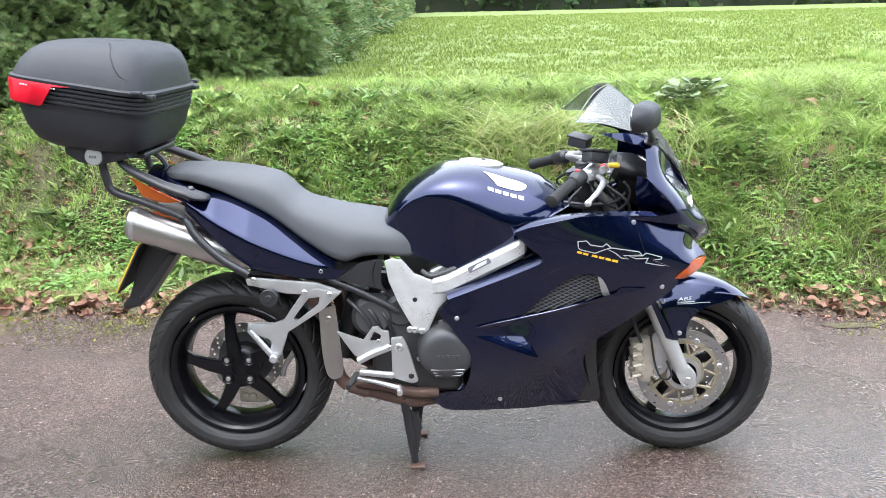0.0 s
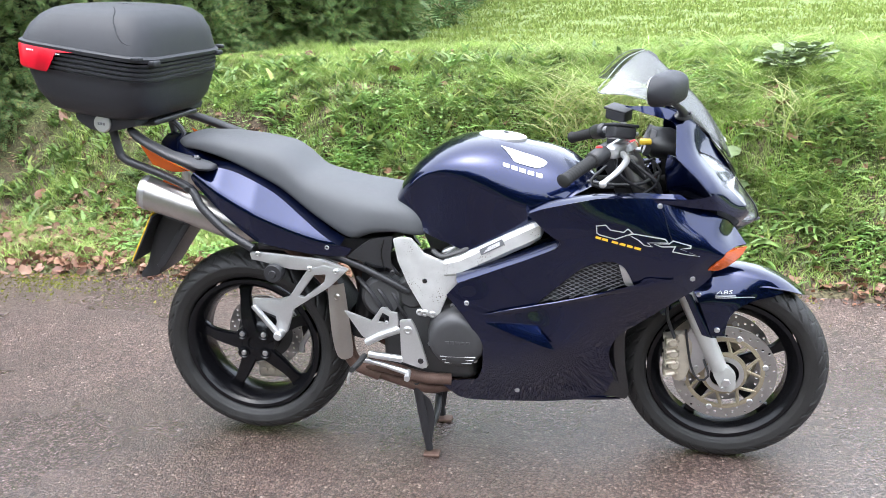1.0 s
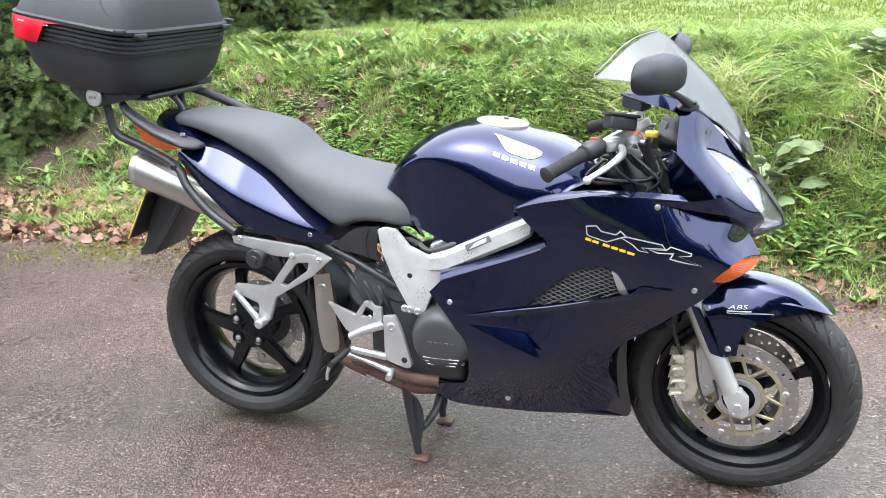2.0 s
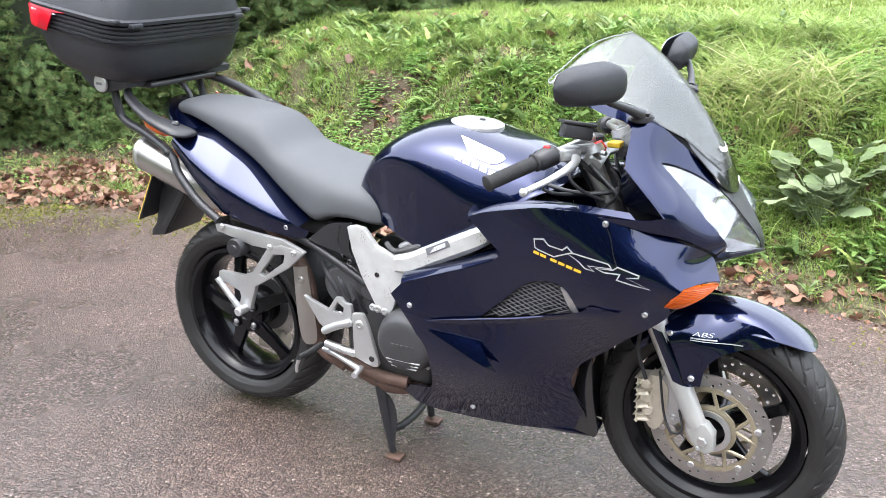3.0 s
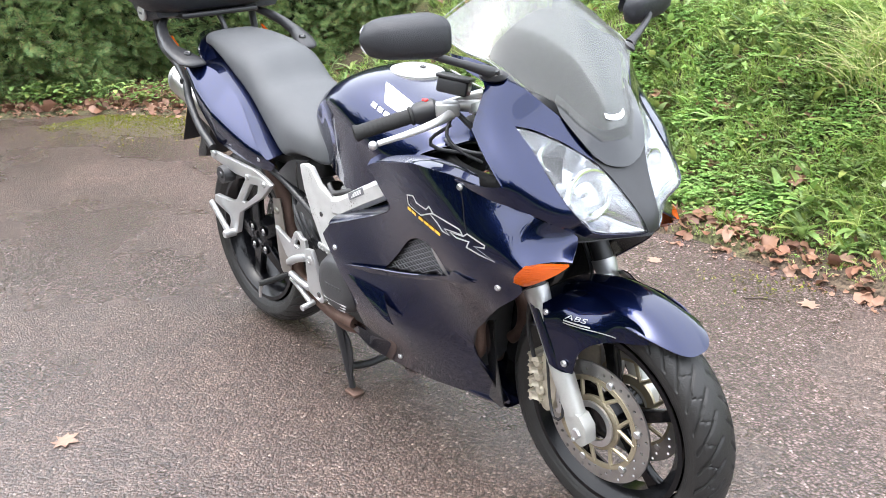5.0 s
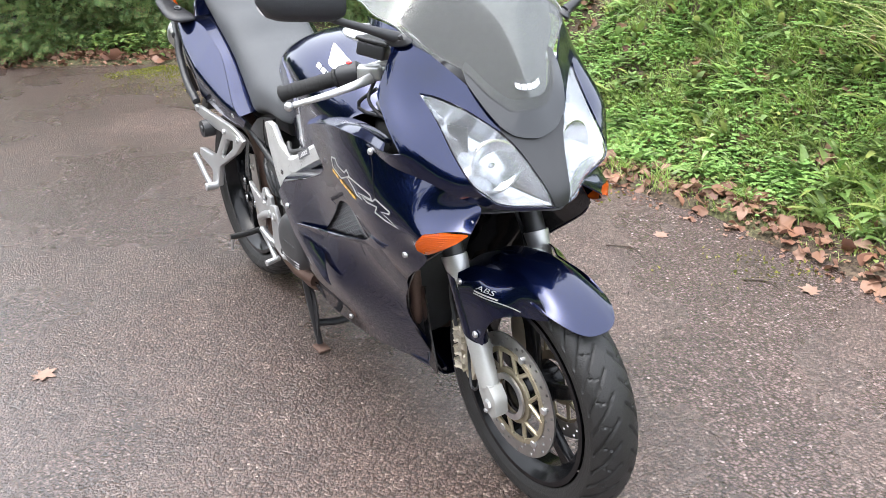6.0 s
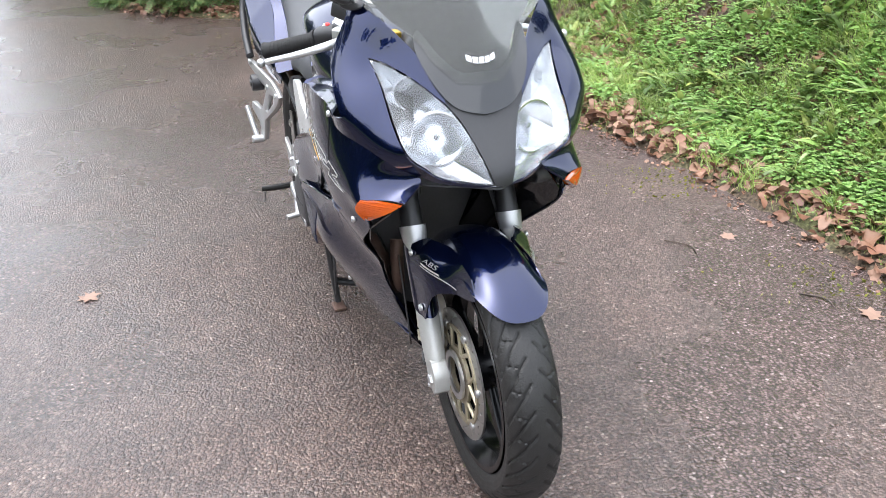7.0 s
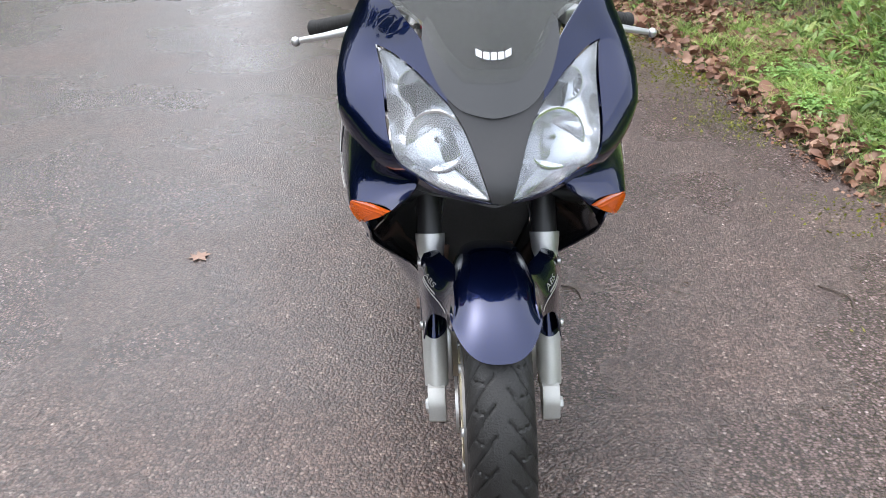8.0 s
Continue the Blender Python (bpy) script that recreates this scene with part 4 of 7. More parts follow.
ring = [(2.60 + (0.135 + 0.02 * math.sin(3 * a) + 0.012 * math.sin(7 * a)) * math.cos(a), 1.20 + (0.045 + 0.012 * math.sin(2 * a + 1)) * math.sin(a), 0.0035) for a in np.arange(40) * 2 * math.pi / 40]
bm = bmesh.new()
bm.faces.new([bm.verts.new(p) for p in ring])
me = bpy.data.meshes.new("puddle")
finish(bm, me, 60)
me.materials.append(M_PUDDLE)
tagged(new("puddle", me), "shallow muddy rain puddle on the asphalt edge", "puddle", kind="structure")
twig([(0.56, 1.11, 0.004), (0.64, 1.17, 0.007), (0.72, 1.15, 0.004)])
twig([(-2.48, 0.36, 0.004), (-2.38, 0.46, 0.008), (-2.24, 0.50, 0.004)])
twig([(0.50, 0.30, 0.004), (0.53, 0.35, 0.006), (0.60, 0.36, 0.003)])
twig([(1.06, 1.30, 0.004), (1.12, 1.35, 0.006), (1.20, 1.33, 0.003)])

# ---- materials of the motorcycle ----
def paint_material():
    m = mat("navy_metallic_paint", (0.0026, 0.0070, 0.040), 0.24, 0.85, 1.0, 0.3, 0.08, 2.0)
    m.node_tree.nodes["Principled BSDF"].inputs["Coat Roughness"].default_value = 0.012
    m.node_tree.nodes["Principled BSDF"].inputs["Coat IOR"].default_value = 1.48
    return m


def clear_material(name, color, rough, alpha, gain=1.0, haze=0.0):
    """Thin clear plastic: mostly lets light straight through, and mirrors at its face."""
    m = bpy.data.materials.new(name)
    m.use_nodes = True
    n, l = m.node_tree.nodes, m.node_tree.links
    out = n["Material Output"]
    n.remove(n["Principled BSDF"])
    tr, gl, mx, fr = n.new("ShaderNodeBsdfTransparent"), n.new("ShaderNodeBsdfGlossy"), n.new("ShaderNodeMixShader"), n.new("ShaderNodeFresnel")
    tr.inputs[0].default_value = (*color, 1)
    gl.inputs["Roughness"].default_value = rough
    fr.inputs[0].default_value = 1.5
    k = n.new("ShaderNodeMath"); k.operation = "MULTIPLY_ADD"
    k.inputs[1].default_value, k.inputs[2].default_value = gain, alpha
    l.new(fr.outputs[0], k.inputs[0])
    l.new(k.outputs[0], mx.inputs[0])
    l.new(tr.outputs[0], mx.inputs[1]); l.new(gl.outputs[0], mx.inputs[2])
    # a thin light-scattering veil: dried dirt, and mirrored sky put in as pale colour
    dirt_sky, veil = n.new("ShaderNodeBsdfDiffuse"), n.new("ShaderNodeMixShader")
    dirt_sky.inputs[0].default_value = (0.8, 0.8, 0.78, 1)
    veil.inputs[0].default_value = haze
    l.new(mx.outputs[0], veil.inputs[1]); l.new(dirt_sky.outputs[0], veil.inputs[2])
    l.new(veil.outputs[0], out.inputs[0])
    return m


def speckled(m, color, size, share):
    """Corrosion specks over the material's own colour."""
    n, l = m.node_tree.nodes, m.node_tree.links
    b = n["Principled BSDF"]
    src = b.inputs["Base Color"].links[0].from_socket
    tc, vo, no, ad, cut, mx = n.new("ShaderNodeTexCoord"), n.new("ShaderNodeTexVoronoi"), n.new("ShaderNodeTexNoise"), n.new("ShaderNodeMath"), n.new("ShaderNodeMapRange"), n.new("ShaderNodeMix")
    vo.inputs["Scale"].default_value, no.inputs["Scale"].default_value = 1 / size, 0.12 / size
    l.new(tc.outputs["Object"], vo.inputs["Vector"]); l.new(tc.outputs["Object"], no.inputs["Vector"])
    ad.operation = "ADD"
    l.new(vo.outputs["Distance"], ad.inputs[0]); l.new(no.outputs["Fac"], ad.inputs[1])
    cut.inputs["From Min"].default_value, cut.inputs["From Max"].default_value = share, share + 0.12
    cut.inputs["To Min"].default_value, cut.inputs["To Max"].default_value = 1.0, 0.0
    l.new(ad.outputs[0], cut.inputs[0])
    mx.data_type = "RGBA"
    mx.inputs[7].default_value = (*color, 1)
    l.new(cut.outputs[0], mx.inputs[0]); l.new(src, mx.inputs[6])
    l.new(mx.outputs[2], b.inputs["Base Color"])
    return m


M_PAINT = paint_material()
M_SEAT = mat("grey_seat_vinyl", (0.072, 0.075, 0.080), 0.62, 0, 0, 0.4, 0.12, 6, 0.35, 900)
M_BLACK = mat("black_satin_plastic", (0.018, 0.018, 0.02), 0.42, 0, 0, 0.5, 0.3, 10, 0.15, 900)
M_BOX = mat("black_grained_plastic", (0.017, 0.018, 0.022), 0.5, 0, 0, 0.45, 0.35, 7, 0.5, 700, 0.12)
M_GLOSSBLACK = mat("gloss_black", (0.008, 0.008, 0.009), 0.14, 0, 0.6, 0.5, 0.2, 10, rvar=0.08)
M_WHEEL = mat("black_wheel_enamel", (0.004, 0.004, 0.005), 0.2, 0, 0.0, 0.25, 0.8, 45, rvar=0.2)
M_RUBBER = mat("tyre_rubber", (0.017, 0.0165, 0.016), 0.5, 0, 0, 0.4, 0.9, 22, 0.6, 260, 0.4)
M_GRIP = mat("grip_rubber", (0.02, 0.02, 0.02), 0.7, 0, 0, 0.3, 0.2, 20, 0.4, 500)
M_SILVER = mat("silver_painted_alloy", (0.50, 0.50, 0.50), 0.36, 0.75, 0, 0.5, 0.22, 18, 0.1, 600, 0.15)
M_FRAME = speckled(mat("weathered_silver_alloy", (0.56, 0.56, 0.55), 0.42, 0.5, 0, 0.5, 0.3, 30, 0.12, 500, 0.2), (0.16, 0.14, 0.12), 0.006, 0.52)
M_FORK = mat("grey_fork_paint", (0.44, 0.44, 0.42), 0.42, 0.5, 0, 0.5, 0.2, 20)
M_STEEL = mat("brushed_steel", (0.44, 0.42, 0.395), 0.36, 1.0, 0, 0.5, 0.15, 12, 0.06, 300, 0.1)
M_DISC = mat("worn_disc_steel", (0.38, 0.37, 0.355), 0.34, 0.9, 0, 0.5, 0.3, 40, 0.1, 300, 0.15)
M_GOLD = mat("pale_gold_carrier", (0.35, 0.305, 0.215), 0.42, 0.6, 0, 0.5, 0.4, 30)
M_CALIPER = mat("caliper_gold", (0.50, 0.455, 0.37), 0.45, 0.5, 0, 0.5, 0.4, 40)
M_RUST = mat("rusty_exhaust", (0.13, 0.080, 0.062), 0.62, 0.45, 0, 0.5, 0.7, 18, 0.4, 120)
M_ENGINE = mat("dark_engine_casing", (0.055, 0.055, 0.056), 0.5, 0.3, 0, 0.5, 0.4, 14, 0.15, 400)
M_CLUTCH = mat("charcoal_cover", (0.042, 0.042, 0.044), 0.45, 0.2, 0, 0.5, 0.25, 20, 0.15, 500)
M_BOLT = mat("zinc_bolt", (0.55, 0.55, 0.55), 0.35, 0.9, var=0.3, scale=60)
M_WHITE = mat("white_decal", (0.75, 0.75, 0.76), 0.3, 0, 0.5, var=0.05)
M_YELLOW = mat("yellow_decal", (0.75, 0.42, 0.02), 0.35, 0, 0.5, var=0.05)
M_PLATE = mat("yellow_plate", (0.75, 0.50, 0.03), 0.35, 0, 0.3, var=0.05)
M_ORANGE = mat("orange_lens", (0.46, 0.075, 0.004), 0.12, 0, 1.0, var=0.1, bump=0.2, bscale=120)
M_RED = mat("red_lens", (0.42, 0.005, 0.016), 0.3, 0, 0.0, 0.2, var=0.1)
M_REDPLASTIC = mat("red_plastic", (0.55, 0.03, 0.03), 0.4, var=0.1)
M_MIRROR = mat("mirror_glass", (0.85, 0.86, 0.87), 0.02, 1.0, var=0.0)
M_HOUSING = mat("silvered_plastic", (0.54, 0.55, 0.57), 0.18, 0.85, var=0.08)
M_CHROME = mat("chrome_reflector", (0.90, 0.91, 0.93), 0.12, 0.9, var=0.05)
M_GREYPAD = mat("grey_hatch_plastic", (0.13, 0.13, 0.14), 0.5, var=0.2)
M_MESH = mat("grey_wire", (0.10, 0.10, 0.105), 0.5, 0.3)
M_DARK = mat("deep_black_plastic", (0.006, 0.006, 0.006), 0.75, 0, 0, 0.2)
M_LENS = clear_material("clear_lens", (0.92, 0.93, 0.94), 0.02, 0.012, 0.55, 0.008)
M_SCREEN = clear_material("smoked_screen", (0.64, 0.655, 0.64), 0.0, 0.0, 0.38, 0.045)

bike = thing("motorcycle", "dark blue sports touring motorcycle on its centre stand", "motorcycle")
bike.location.y = -0.013
REAR, FRONT = (-0.006, 0.0, 0.335), (1.46, 0.0, 0.300)

# ---- wheels ----
def tyre_mesh(c, R, W, rim, lead):
    """A tyre with a round crown and slanting tread grooves cut into it."""
    segs, n = 480, 78
    bm = bmesh.new()
    ang = np.linspace(-1, 1, n)
    rows = []
    H = R - rim
    for k in range(segs):
        a = 2 * math.pi * k / segs
        ring = []
        for u in ang:
            th = u * math.radians(128)
            y = W * math.sin(th) * (1.0 if abs(th) < 1.57 else 0.98)
            r = rim + H * 0.50 + (H * 0.50) * math.cos(th) * (1.0 if abs(th) < 1.57 else 1.15)
            # grooves: slanted, leading from the crown towards the shoulder
            s = abs(u) / 0.68
            g = 0.0
            if s < 1.0:
                ph = (a / (2 * math.pi) * lead + 2.1 * s + (0.5 if u > 0 else 0)) % 1.0
                if 0.10 < s < 0.92 and min(ph, 1 - ph) < 0.075 + 0.03 * s: g = 0.0035
                ph2 = (a / (2 * math.pi) * lead - 0.5 * s + (0.25 if u > 0 else 0.75)) % 1.0
                if 0.30 < s < 0.62 and min(ph2, 1 - ph2) < 0.03: g = 0.003
            r += 0.0012 * (abs(abs(th) - 1.75) < 0.05) + 0.0012 * (abs(abs(th) - 1.98) < 0.05)
            if abs(th) < 1.57 and g: r -= g * math.cos(th); y -= g * math.sin(th)
            ring.append((c[0] + r * math.cos(a), c[1] + y, c[2] + r * math.sin(a)))
        rows.append(ring)
    vs = [[bm.verts.new(p) for p in r] for r in rows]
    for k in range(segs):
        p, q = vs[k], vs[(k + 1) % segs]
        for i in range(n - 1): bm.faces.new((p[i], p[i + 1], q[i + 1], q[i]))
    return bm


def rim_mesh(c, rim, W):
    """A well-base rim: flanges, bead seats and a deep well."""
    w = W
    prof = [(rim + 0.008, -w), (rim + 0.006, -w + 0.006), (rim - 0.006, -w + 0.014), (rim - 0.012, -w * 0.62), (rim - 0.022, -w * 0.40), (rim - 0.022, w * 0.40), (rim - 0.012, w * 0.62), (rim - 0.006, w - 0.014), (rim + 0.006, w - 0.006), (rim + 0.008, w),
            (rim - 0.004, w), (rim - 0.016, w - 0.012), (rim - 0.022, w * 0.64), (rim - 0.031, w * 0.42), (rim - 0.031, -w * 0.42), (rim - 0.022, -w * 0.64), (rim - 0.016, -w + 0.012), (rim - 0.004, -w)]
    return lathe(prof, c, 96)


def spoke(c, a, r0, r1, y0, y1, w0, w1, t, twist, parent):
    """A cast spoke: broad at both ends, with a rounded section, leaning from y0 at the hub to y1 at the rim."""
    rings = []
    for k in range(9):
        u = k / 8
        r = r0 + (r1 - r0) * u
        b = a + twist * u * u
        w = w0 + (w1 - w0) * u + 0.014 * max(0, u - 0.8) * 5 * u
        y = y0 + (y1 - y0) * u ** 1.5
        cc, ss = math.cos(b), math.sin(b)
        ring = []
        for p, q in ((-1, -0.5), (-0.85, -1), (0.85, -1), (1, -0.5), (1, 0.5), (0.85, 1), (-0.85, 1), (-1, 0.5)):
            ring.append((c[0] + r * cc - p * w * ss, c[1] + y + q * t, c[2] + r * ss + p * w * cc))
        rings.append(ring)
    return part("spoke", loft(rings), M_WHEEL, parent, sharp=50)


def brake_disc(c, R, r, y, parent, t=0.0025, n=32):
    """A drilled steel ring; the holes go through."""
    def circ(x, z, q, k): return [(x + q * math.cos(a), z + q * math.sin(a)) for a in np.arange(k) * 2 * math.pi / k]
    outer = [(c[0] + R * math.cos(a), c[2] + R * math.sin(a), 1) for a in np.arange(90) * 2 * math.pi / 90]
    holes = [[(x, z, 1) for x, z in circ(c[0], c[2], r, 60)]]
    for k in range(n):
        for j, f in enumerate((0.22, 0.5, 0.78)):
            if (k + j) % 2: continue
            a = 2 * math.pi * (k + 0.3 * j) / n
            q = r + (R - r) * f
            holes.append([(x, z, 1) for x, z in circ(c[0] + q * math.cos(a), c[2] + q * math.sin(a), 0.0042, 7)])
    bm = sheet(outer, lambda q: np.column_stack([q[:, 0], np.full(len(q), y), q[:, 1]]), 0.016, holes, 2 * t)
    return part("brake_disc", bm, M_DISC, parent, "drilled steel brake disc")


def disc_carrier(c, R, r, y, parent, n=6):
    """A pale spider with arms that fork towards the disc."""
    bm = lathe([(r, -0.004), (r + 0.022, -0.004), (r + 0.022, 0.004), (r, 0.004)], (c[0], y, c[2]), 40)
    part("carrier_hub", bm, M_GOLD, parent, "pale gold disc carrier hub")
    part("carrier_ring", lathe([(R - 0.012, -0.003), (R, -0.003), (R, 0.003), (R - 0.012, 0.003)], (c[0], y, c[2]), 48), M_GOLD, parent, "pale gold disc carrier ring")
    for k in range(n):
        a = 2 * math.pi * (k + 0.2) / n
        for d in (-0.30, 0.30):
            p = [(c[0] + (r + 0.015) * math.cos(a), y, c[2] + (r + 0.015) * math.sin(a)), (c[0] + (R - 0.006) * math.cos(a + d), y, c[2] + (R - 0.006) * math.sin(a + d))]
            part("carrier_arm", tube(p, 0.0052, 6), M_GOLD, parent)
        q = (c[0] + (R + 0.002) * math.cos(a), c[2] + (R + 0.002) * math.sin(a))
        part("disc_bobbin", disc_y(q, 0.009, y - 0.006, y + 0.006, 12), M_BOLT, parent)


fw = part("front_wheel", rim_mesh(FRONT, 0.216, 0.052), M_WHEEL, bike, "glossy black cast front wheel")
part("tyre", tyre_mesh(FRONT, 0.303, 0.061, 0.214, 36), M_RUBBER, fw, "worn black rubber tyre")
for k in range(5): spoke(FRONT, radians(20 + 72 * k), 0.035, 0.196, 0, 0, 0.018, 0.012, 0.012, 0.10, fw)
part("hub", disc_y((FRONT[0], FRONT[2]), 0.05, -0.055, 0.055, 36, 0.006), M_WHEEL, fw)
for s in (-1, 1):
    brake_disc(FRONT, 0.150, 0.112, s * 0.066, fw)
    disc_carrier(FRONT, 0.116, 0.045, s * 0.066, fw)
part("abs_ring", lathe([(0.042, -0.080), (0.056, -0.080), (0.056, -0.074), (0.042, -0.074)], FRONT, 60), M_BOLT, fw, "toothed speed sensor ring")

rw = part("rear_wheel", rim_mesh(REAR, 0.216, 0.078), M_WHEEL, bike, "glossy black cast rear wheel")
part("tyre", tyre_mesh(REAR, 0.316, 0.090, 0.214, 34), M_RUBBER, rw, "worn black rubber tyre")
for k in range(5): spoke(REAR, radians(30 + 72 * k), 0.040, 0.196, -0.054, -0.026, 0.027, 0.014, 0.013, -0.10, rw)
part("hub", lathe([(0, -0.060), (0.018, -0.060), (0.022, -0.066), (0.052, -0.066), (0.066, -0.058), (0.070, -0.03), (0.060, 0.06), (0, 0.06)], (REAR[0], 0, REAR[2]), 36, ring=False), M_WHEEL, rw)
for dx, dz in ((-1, 1), (1, 1), (-1, -1), (1, -1)):
    c = (REAR[0] + 0.0365 * dx, REAR[2] + 0.0325 * dz)
    part("nut_recess", lathe([(0.012, -0.066), (0.019, -0.066), (0.019, -0.071), (0.016, -0.072), (0.012, -0.068)], (c[0], 0, c[1]), 20), M_WHEEL, rw)
    part("wheel_nut", lathe([(0, -0.072), (0.007, -0.072), (0.0095, -0.069), (0.0095, -0.060), (0, -0.060)], (c[0], 0, c[1]), 8, ring=False), M_BOLT, rw, "zinc wheel nut")
brake_disc(REAR, 0.128, 0.092, 0.045, rw)
part("disc_flange", lathe([(0.05, 0.035), (0.095, 0.040), (0.095, 0.046), (0.05, 0.046)], REAR, 40), M_ENGINE, rw)

# rear caliper, torque arm and the swingarm on the far side
cal = box((-0.035, 0.015, 0.178), (0.065, 0.075, 0.240), 0.01)
part("rear_caliper", cal, M_CALIPER, bike, "dirty pale gold rear brake caliper")
for k in range(3): part("caliper_piston", disc_y((-0.012 + 0.028 * k, 0.206), 0.012, 0.006, 0.022, 14), M_CALIPER, bike)
part("torque_arm", tube([(0.17, 0.03, 0.37), (0.125, 0.03, 0.30), (0.12, 0.03, 0.27)], [0.010, 0.009, 0.012], 8, flat=0.5), M_SILVER, bike)
arm = loft([[(x, y + 0.03 * math.cos(a) * k, z + 0.055 * math.sin(a) * k) for a in np.arange(14) * 2 * math.pi / 14] for x, y, z, k in ((-0.05, 0.13, 0.335, 0.9), (0.05, 0.145, 0.345, 1.2), (0.2, 0.135, 0.37, 1.15), (0.36, 0.11, 0.39, 1.1), (0.46, 0.10, 0.40, 1.0))])
part("swingarm", arm, M_ENGINE, bike, "dark cast single-sided swingarm")
part("axle_hub", disc_y((REAR[0], REAR[2]), 0.07, 0.06, 0.16, 32, 0.01), M_ENGINE, bike)

# ---- front fork ----
RAKE = math.tan(radians(24.5))
def fork_x(z): return 1.443 - (z - 0.33) * RAKE
for s in (-1, 1):
    y = s * 0.116
    leg = tube([(fork_x(0.335), y, 0.335), (fork_x(0.40), y, 0.40), (fork_x(0.60), y, 0.60)], [0.024, 0.0255, 0.0265], 20, smooth=False)
    slider = part("fork_slider", leg, M_FORK, bike, "grey painted fork slider")
    foot = plate([(1.418, 0.352, 1), (1.466, 0.345, 1), (1.486, 0.322, 1), (1.488, 0.282, 1), (1.474, 0.268, 1), (1.446, 0.276, 1), (1.424, 0.318, 1)], y - 0.019, y + 0.017, 0.003)
    part("axle_clamp", foot, M_FORK, slider)
    part("axle_end", lathe([(0, s * 0.141), (0.011, s * 0.141), (0.013, s * 0.138), (0.013, s * 0.12), (0, s * 0.12)], (1.460, 0, 0.300), 6, ring=False), M_BOLT, slider, "hexagonal axle bolt")
    for q in (0.292,): bolt((1.452, q - 0.012), 0.135, s, slider, 0.006)
    part("dust_seal", tube([(fork_x(0.575), y, 0.575), (fork_x(0.600), y, 0.600), (fork_x(0.610), y, 0.610)], [0.0265, 0.0300, 0.0305], 20, smooth=False), M_SILVER, slider)
    part("fork_boot", tube([(fork_x(0.608), y, 0.608), (fork_x(0.79), y, 0.79)], [0.0255, 0.0215], 18), M_BLACK, slider, "black fork shroud")
    part("stanchion", tube([(fork_x(0.79), y, 0.79), (fork_x(0.97), y, 0.97)], 0.0215, 18), M_STEEL, slider, "bright steel fork tube")
    part("fork_cap", tube([(fork_x(0.968), y, 0.968), (fork_x(0.992), y, 0.992)], [0.020, 0.016], 16), M_SILVER, slider)
    # caliper behind the leg
    cal = plate([(1.300, 0.420), (1.335, 0.432), (1.362, 0.405), (1.360, 0.335), (1.345, 0.285), (1.318, 0.280), (1.296, 0.325), (1.290, 0.375)], s * 0.055, s * 0.098, 0.008)
    cp = part("brake_caliper", cal, M_CALIPER, bike, "pale gold brake caliper")
    for cz in (0.405, 0.368, 0.332):
        part("piston_housing", disc_y((1.308 + (0.40 - cz) * 0.12, cz), 0.014, s * 0.095, s * 0.108, 18, 0.004), M_CALIPER, cp)
    for cz in (0.418, 0.386, 0.350, 0.314):
        part("caliper_rib", box((1.286, s * .062, cz - .008), (1.318, s * .1035, cz + .008), 0.0065, m=Matrix.Translation((1.32, 0, cz)) @ Euler((0, radians(-12), 0)).to_matrix().to_4x4() @ Matrix.Translation((-1.32, 0, -cz))), M_CALIPER, cp)
    part("caliper_bracket", plate([(1.345, 0.43), (1.372, 0.452), (1.408, 0.40), (1.405, 0.33), (1.37, 0.30), (1.355, 0.34)], s * 0.082, s * 0.094, 0.003), M_SILVER, cp)
    for c in ((1.366, 0.438), (1.378, 0.325)): bolt(c, 0.094, s, cp, 0.008)
    part("brake_hose", tube([(1.31, y, 0.425), (1.285, y * 0.95, 0.50), (1.290, y * 0.9, 0.58), (1.27, y * 0.7, 0.68)], 0.005, 8), M_BLACK, cp)
    part("sensor_wire", tube([(1.395, y * 0.95, 0.36), (1.41, y * 1.1, 0.315), (1.385, y * 1.1, 0.30), (1.36, y, 0.34), (1.34, y * 0.9, 0.45)], 0.0035, 6), M_BLACK, cp)
for z, r in ((0.735, 0.028), (0.958, 0.024)):
    bm = loft([[(fork_x(z) + 0.030 * math.cos(a) - 0.03 * (1 - abs(yy) / 0.14), yy, z + r * 0.6 * math.sin(a)) for a in np.arange(14) * 2 * math.pi / 14] for yy in np.linspace(-0.14, 0.14, 9)])
    part("triple_clamp", bm, M_SILVER if z > 0.9 else M_BLACK, bike, "silver top fork clamp" if z > 0.9 else "black lower fork clamp")

# front mudguard: a saddle over the tyre with a rounded nose and side flanges
def fender_point(u, v):
    """u: 0 at the nose to 1 at the rear; v: -1 to 1 across."""
    a = np.radians(49 + 87 * u)
    a = a + np.radians(17) * np.abs(v) ** 2.4 * (1 - u) ** 2
    w = 0.082 * (1 - 0.05 * u)
    drop = 0.020 + 0.045 * np.clip(u / 0.45, 0, 1)
    rad = 0.326 - 0.004 * u + 0.006 * np.sin(np.pi * u)
    b = np.abs(v)
    y = w * np.sign(v) * (1 - (1 - b) ** 1.25) ** (1 / 1.1)
    r = rad - drop * b ** 3.0
    return np.column_stack([FRONT[0] + r * np.cos(a), y, FRONT[2] + r * np.sin(a)])
us, vs_ = np.linspace(0.0, 1, 40), np.linspace(-1, 1, 33)
bm = loft([[tuple(p) for p in fender_point(np.full(33, u), vs_)] for u in us], False, closed=False)
bmesh.ops.recalc_face_normals(bm, faces=bm.faces)
bmesh.ops.solidify(bm, geom=bm.faces[:], thickness=0.003)
fender = part("front_mudguard", bm, M_PAINT, bike, "glossy dark blue front mudguard")
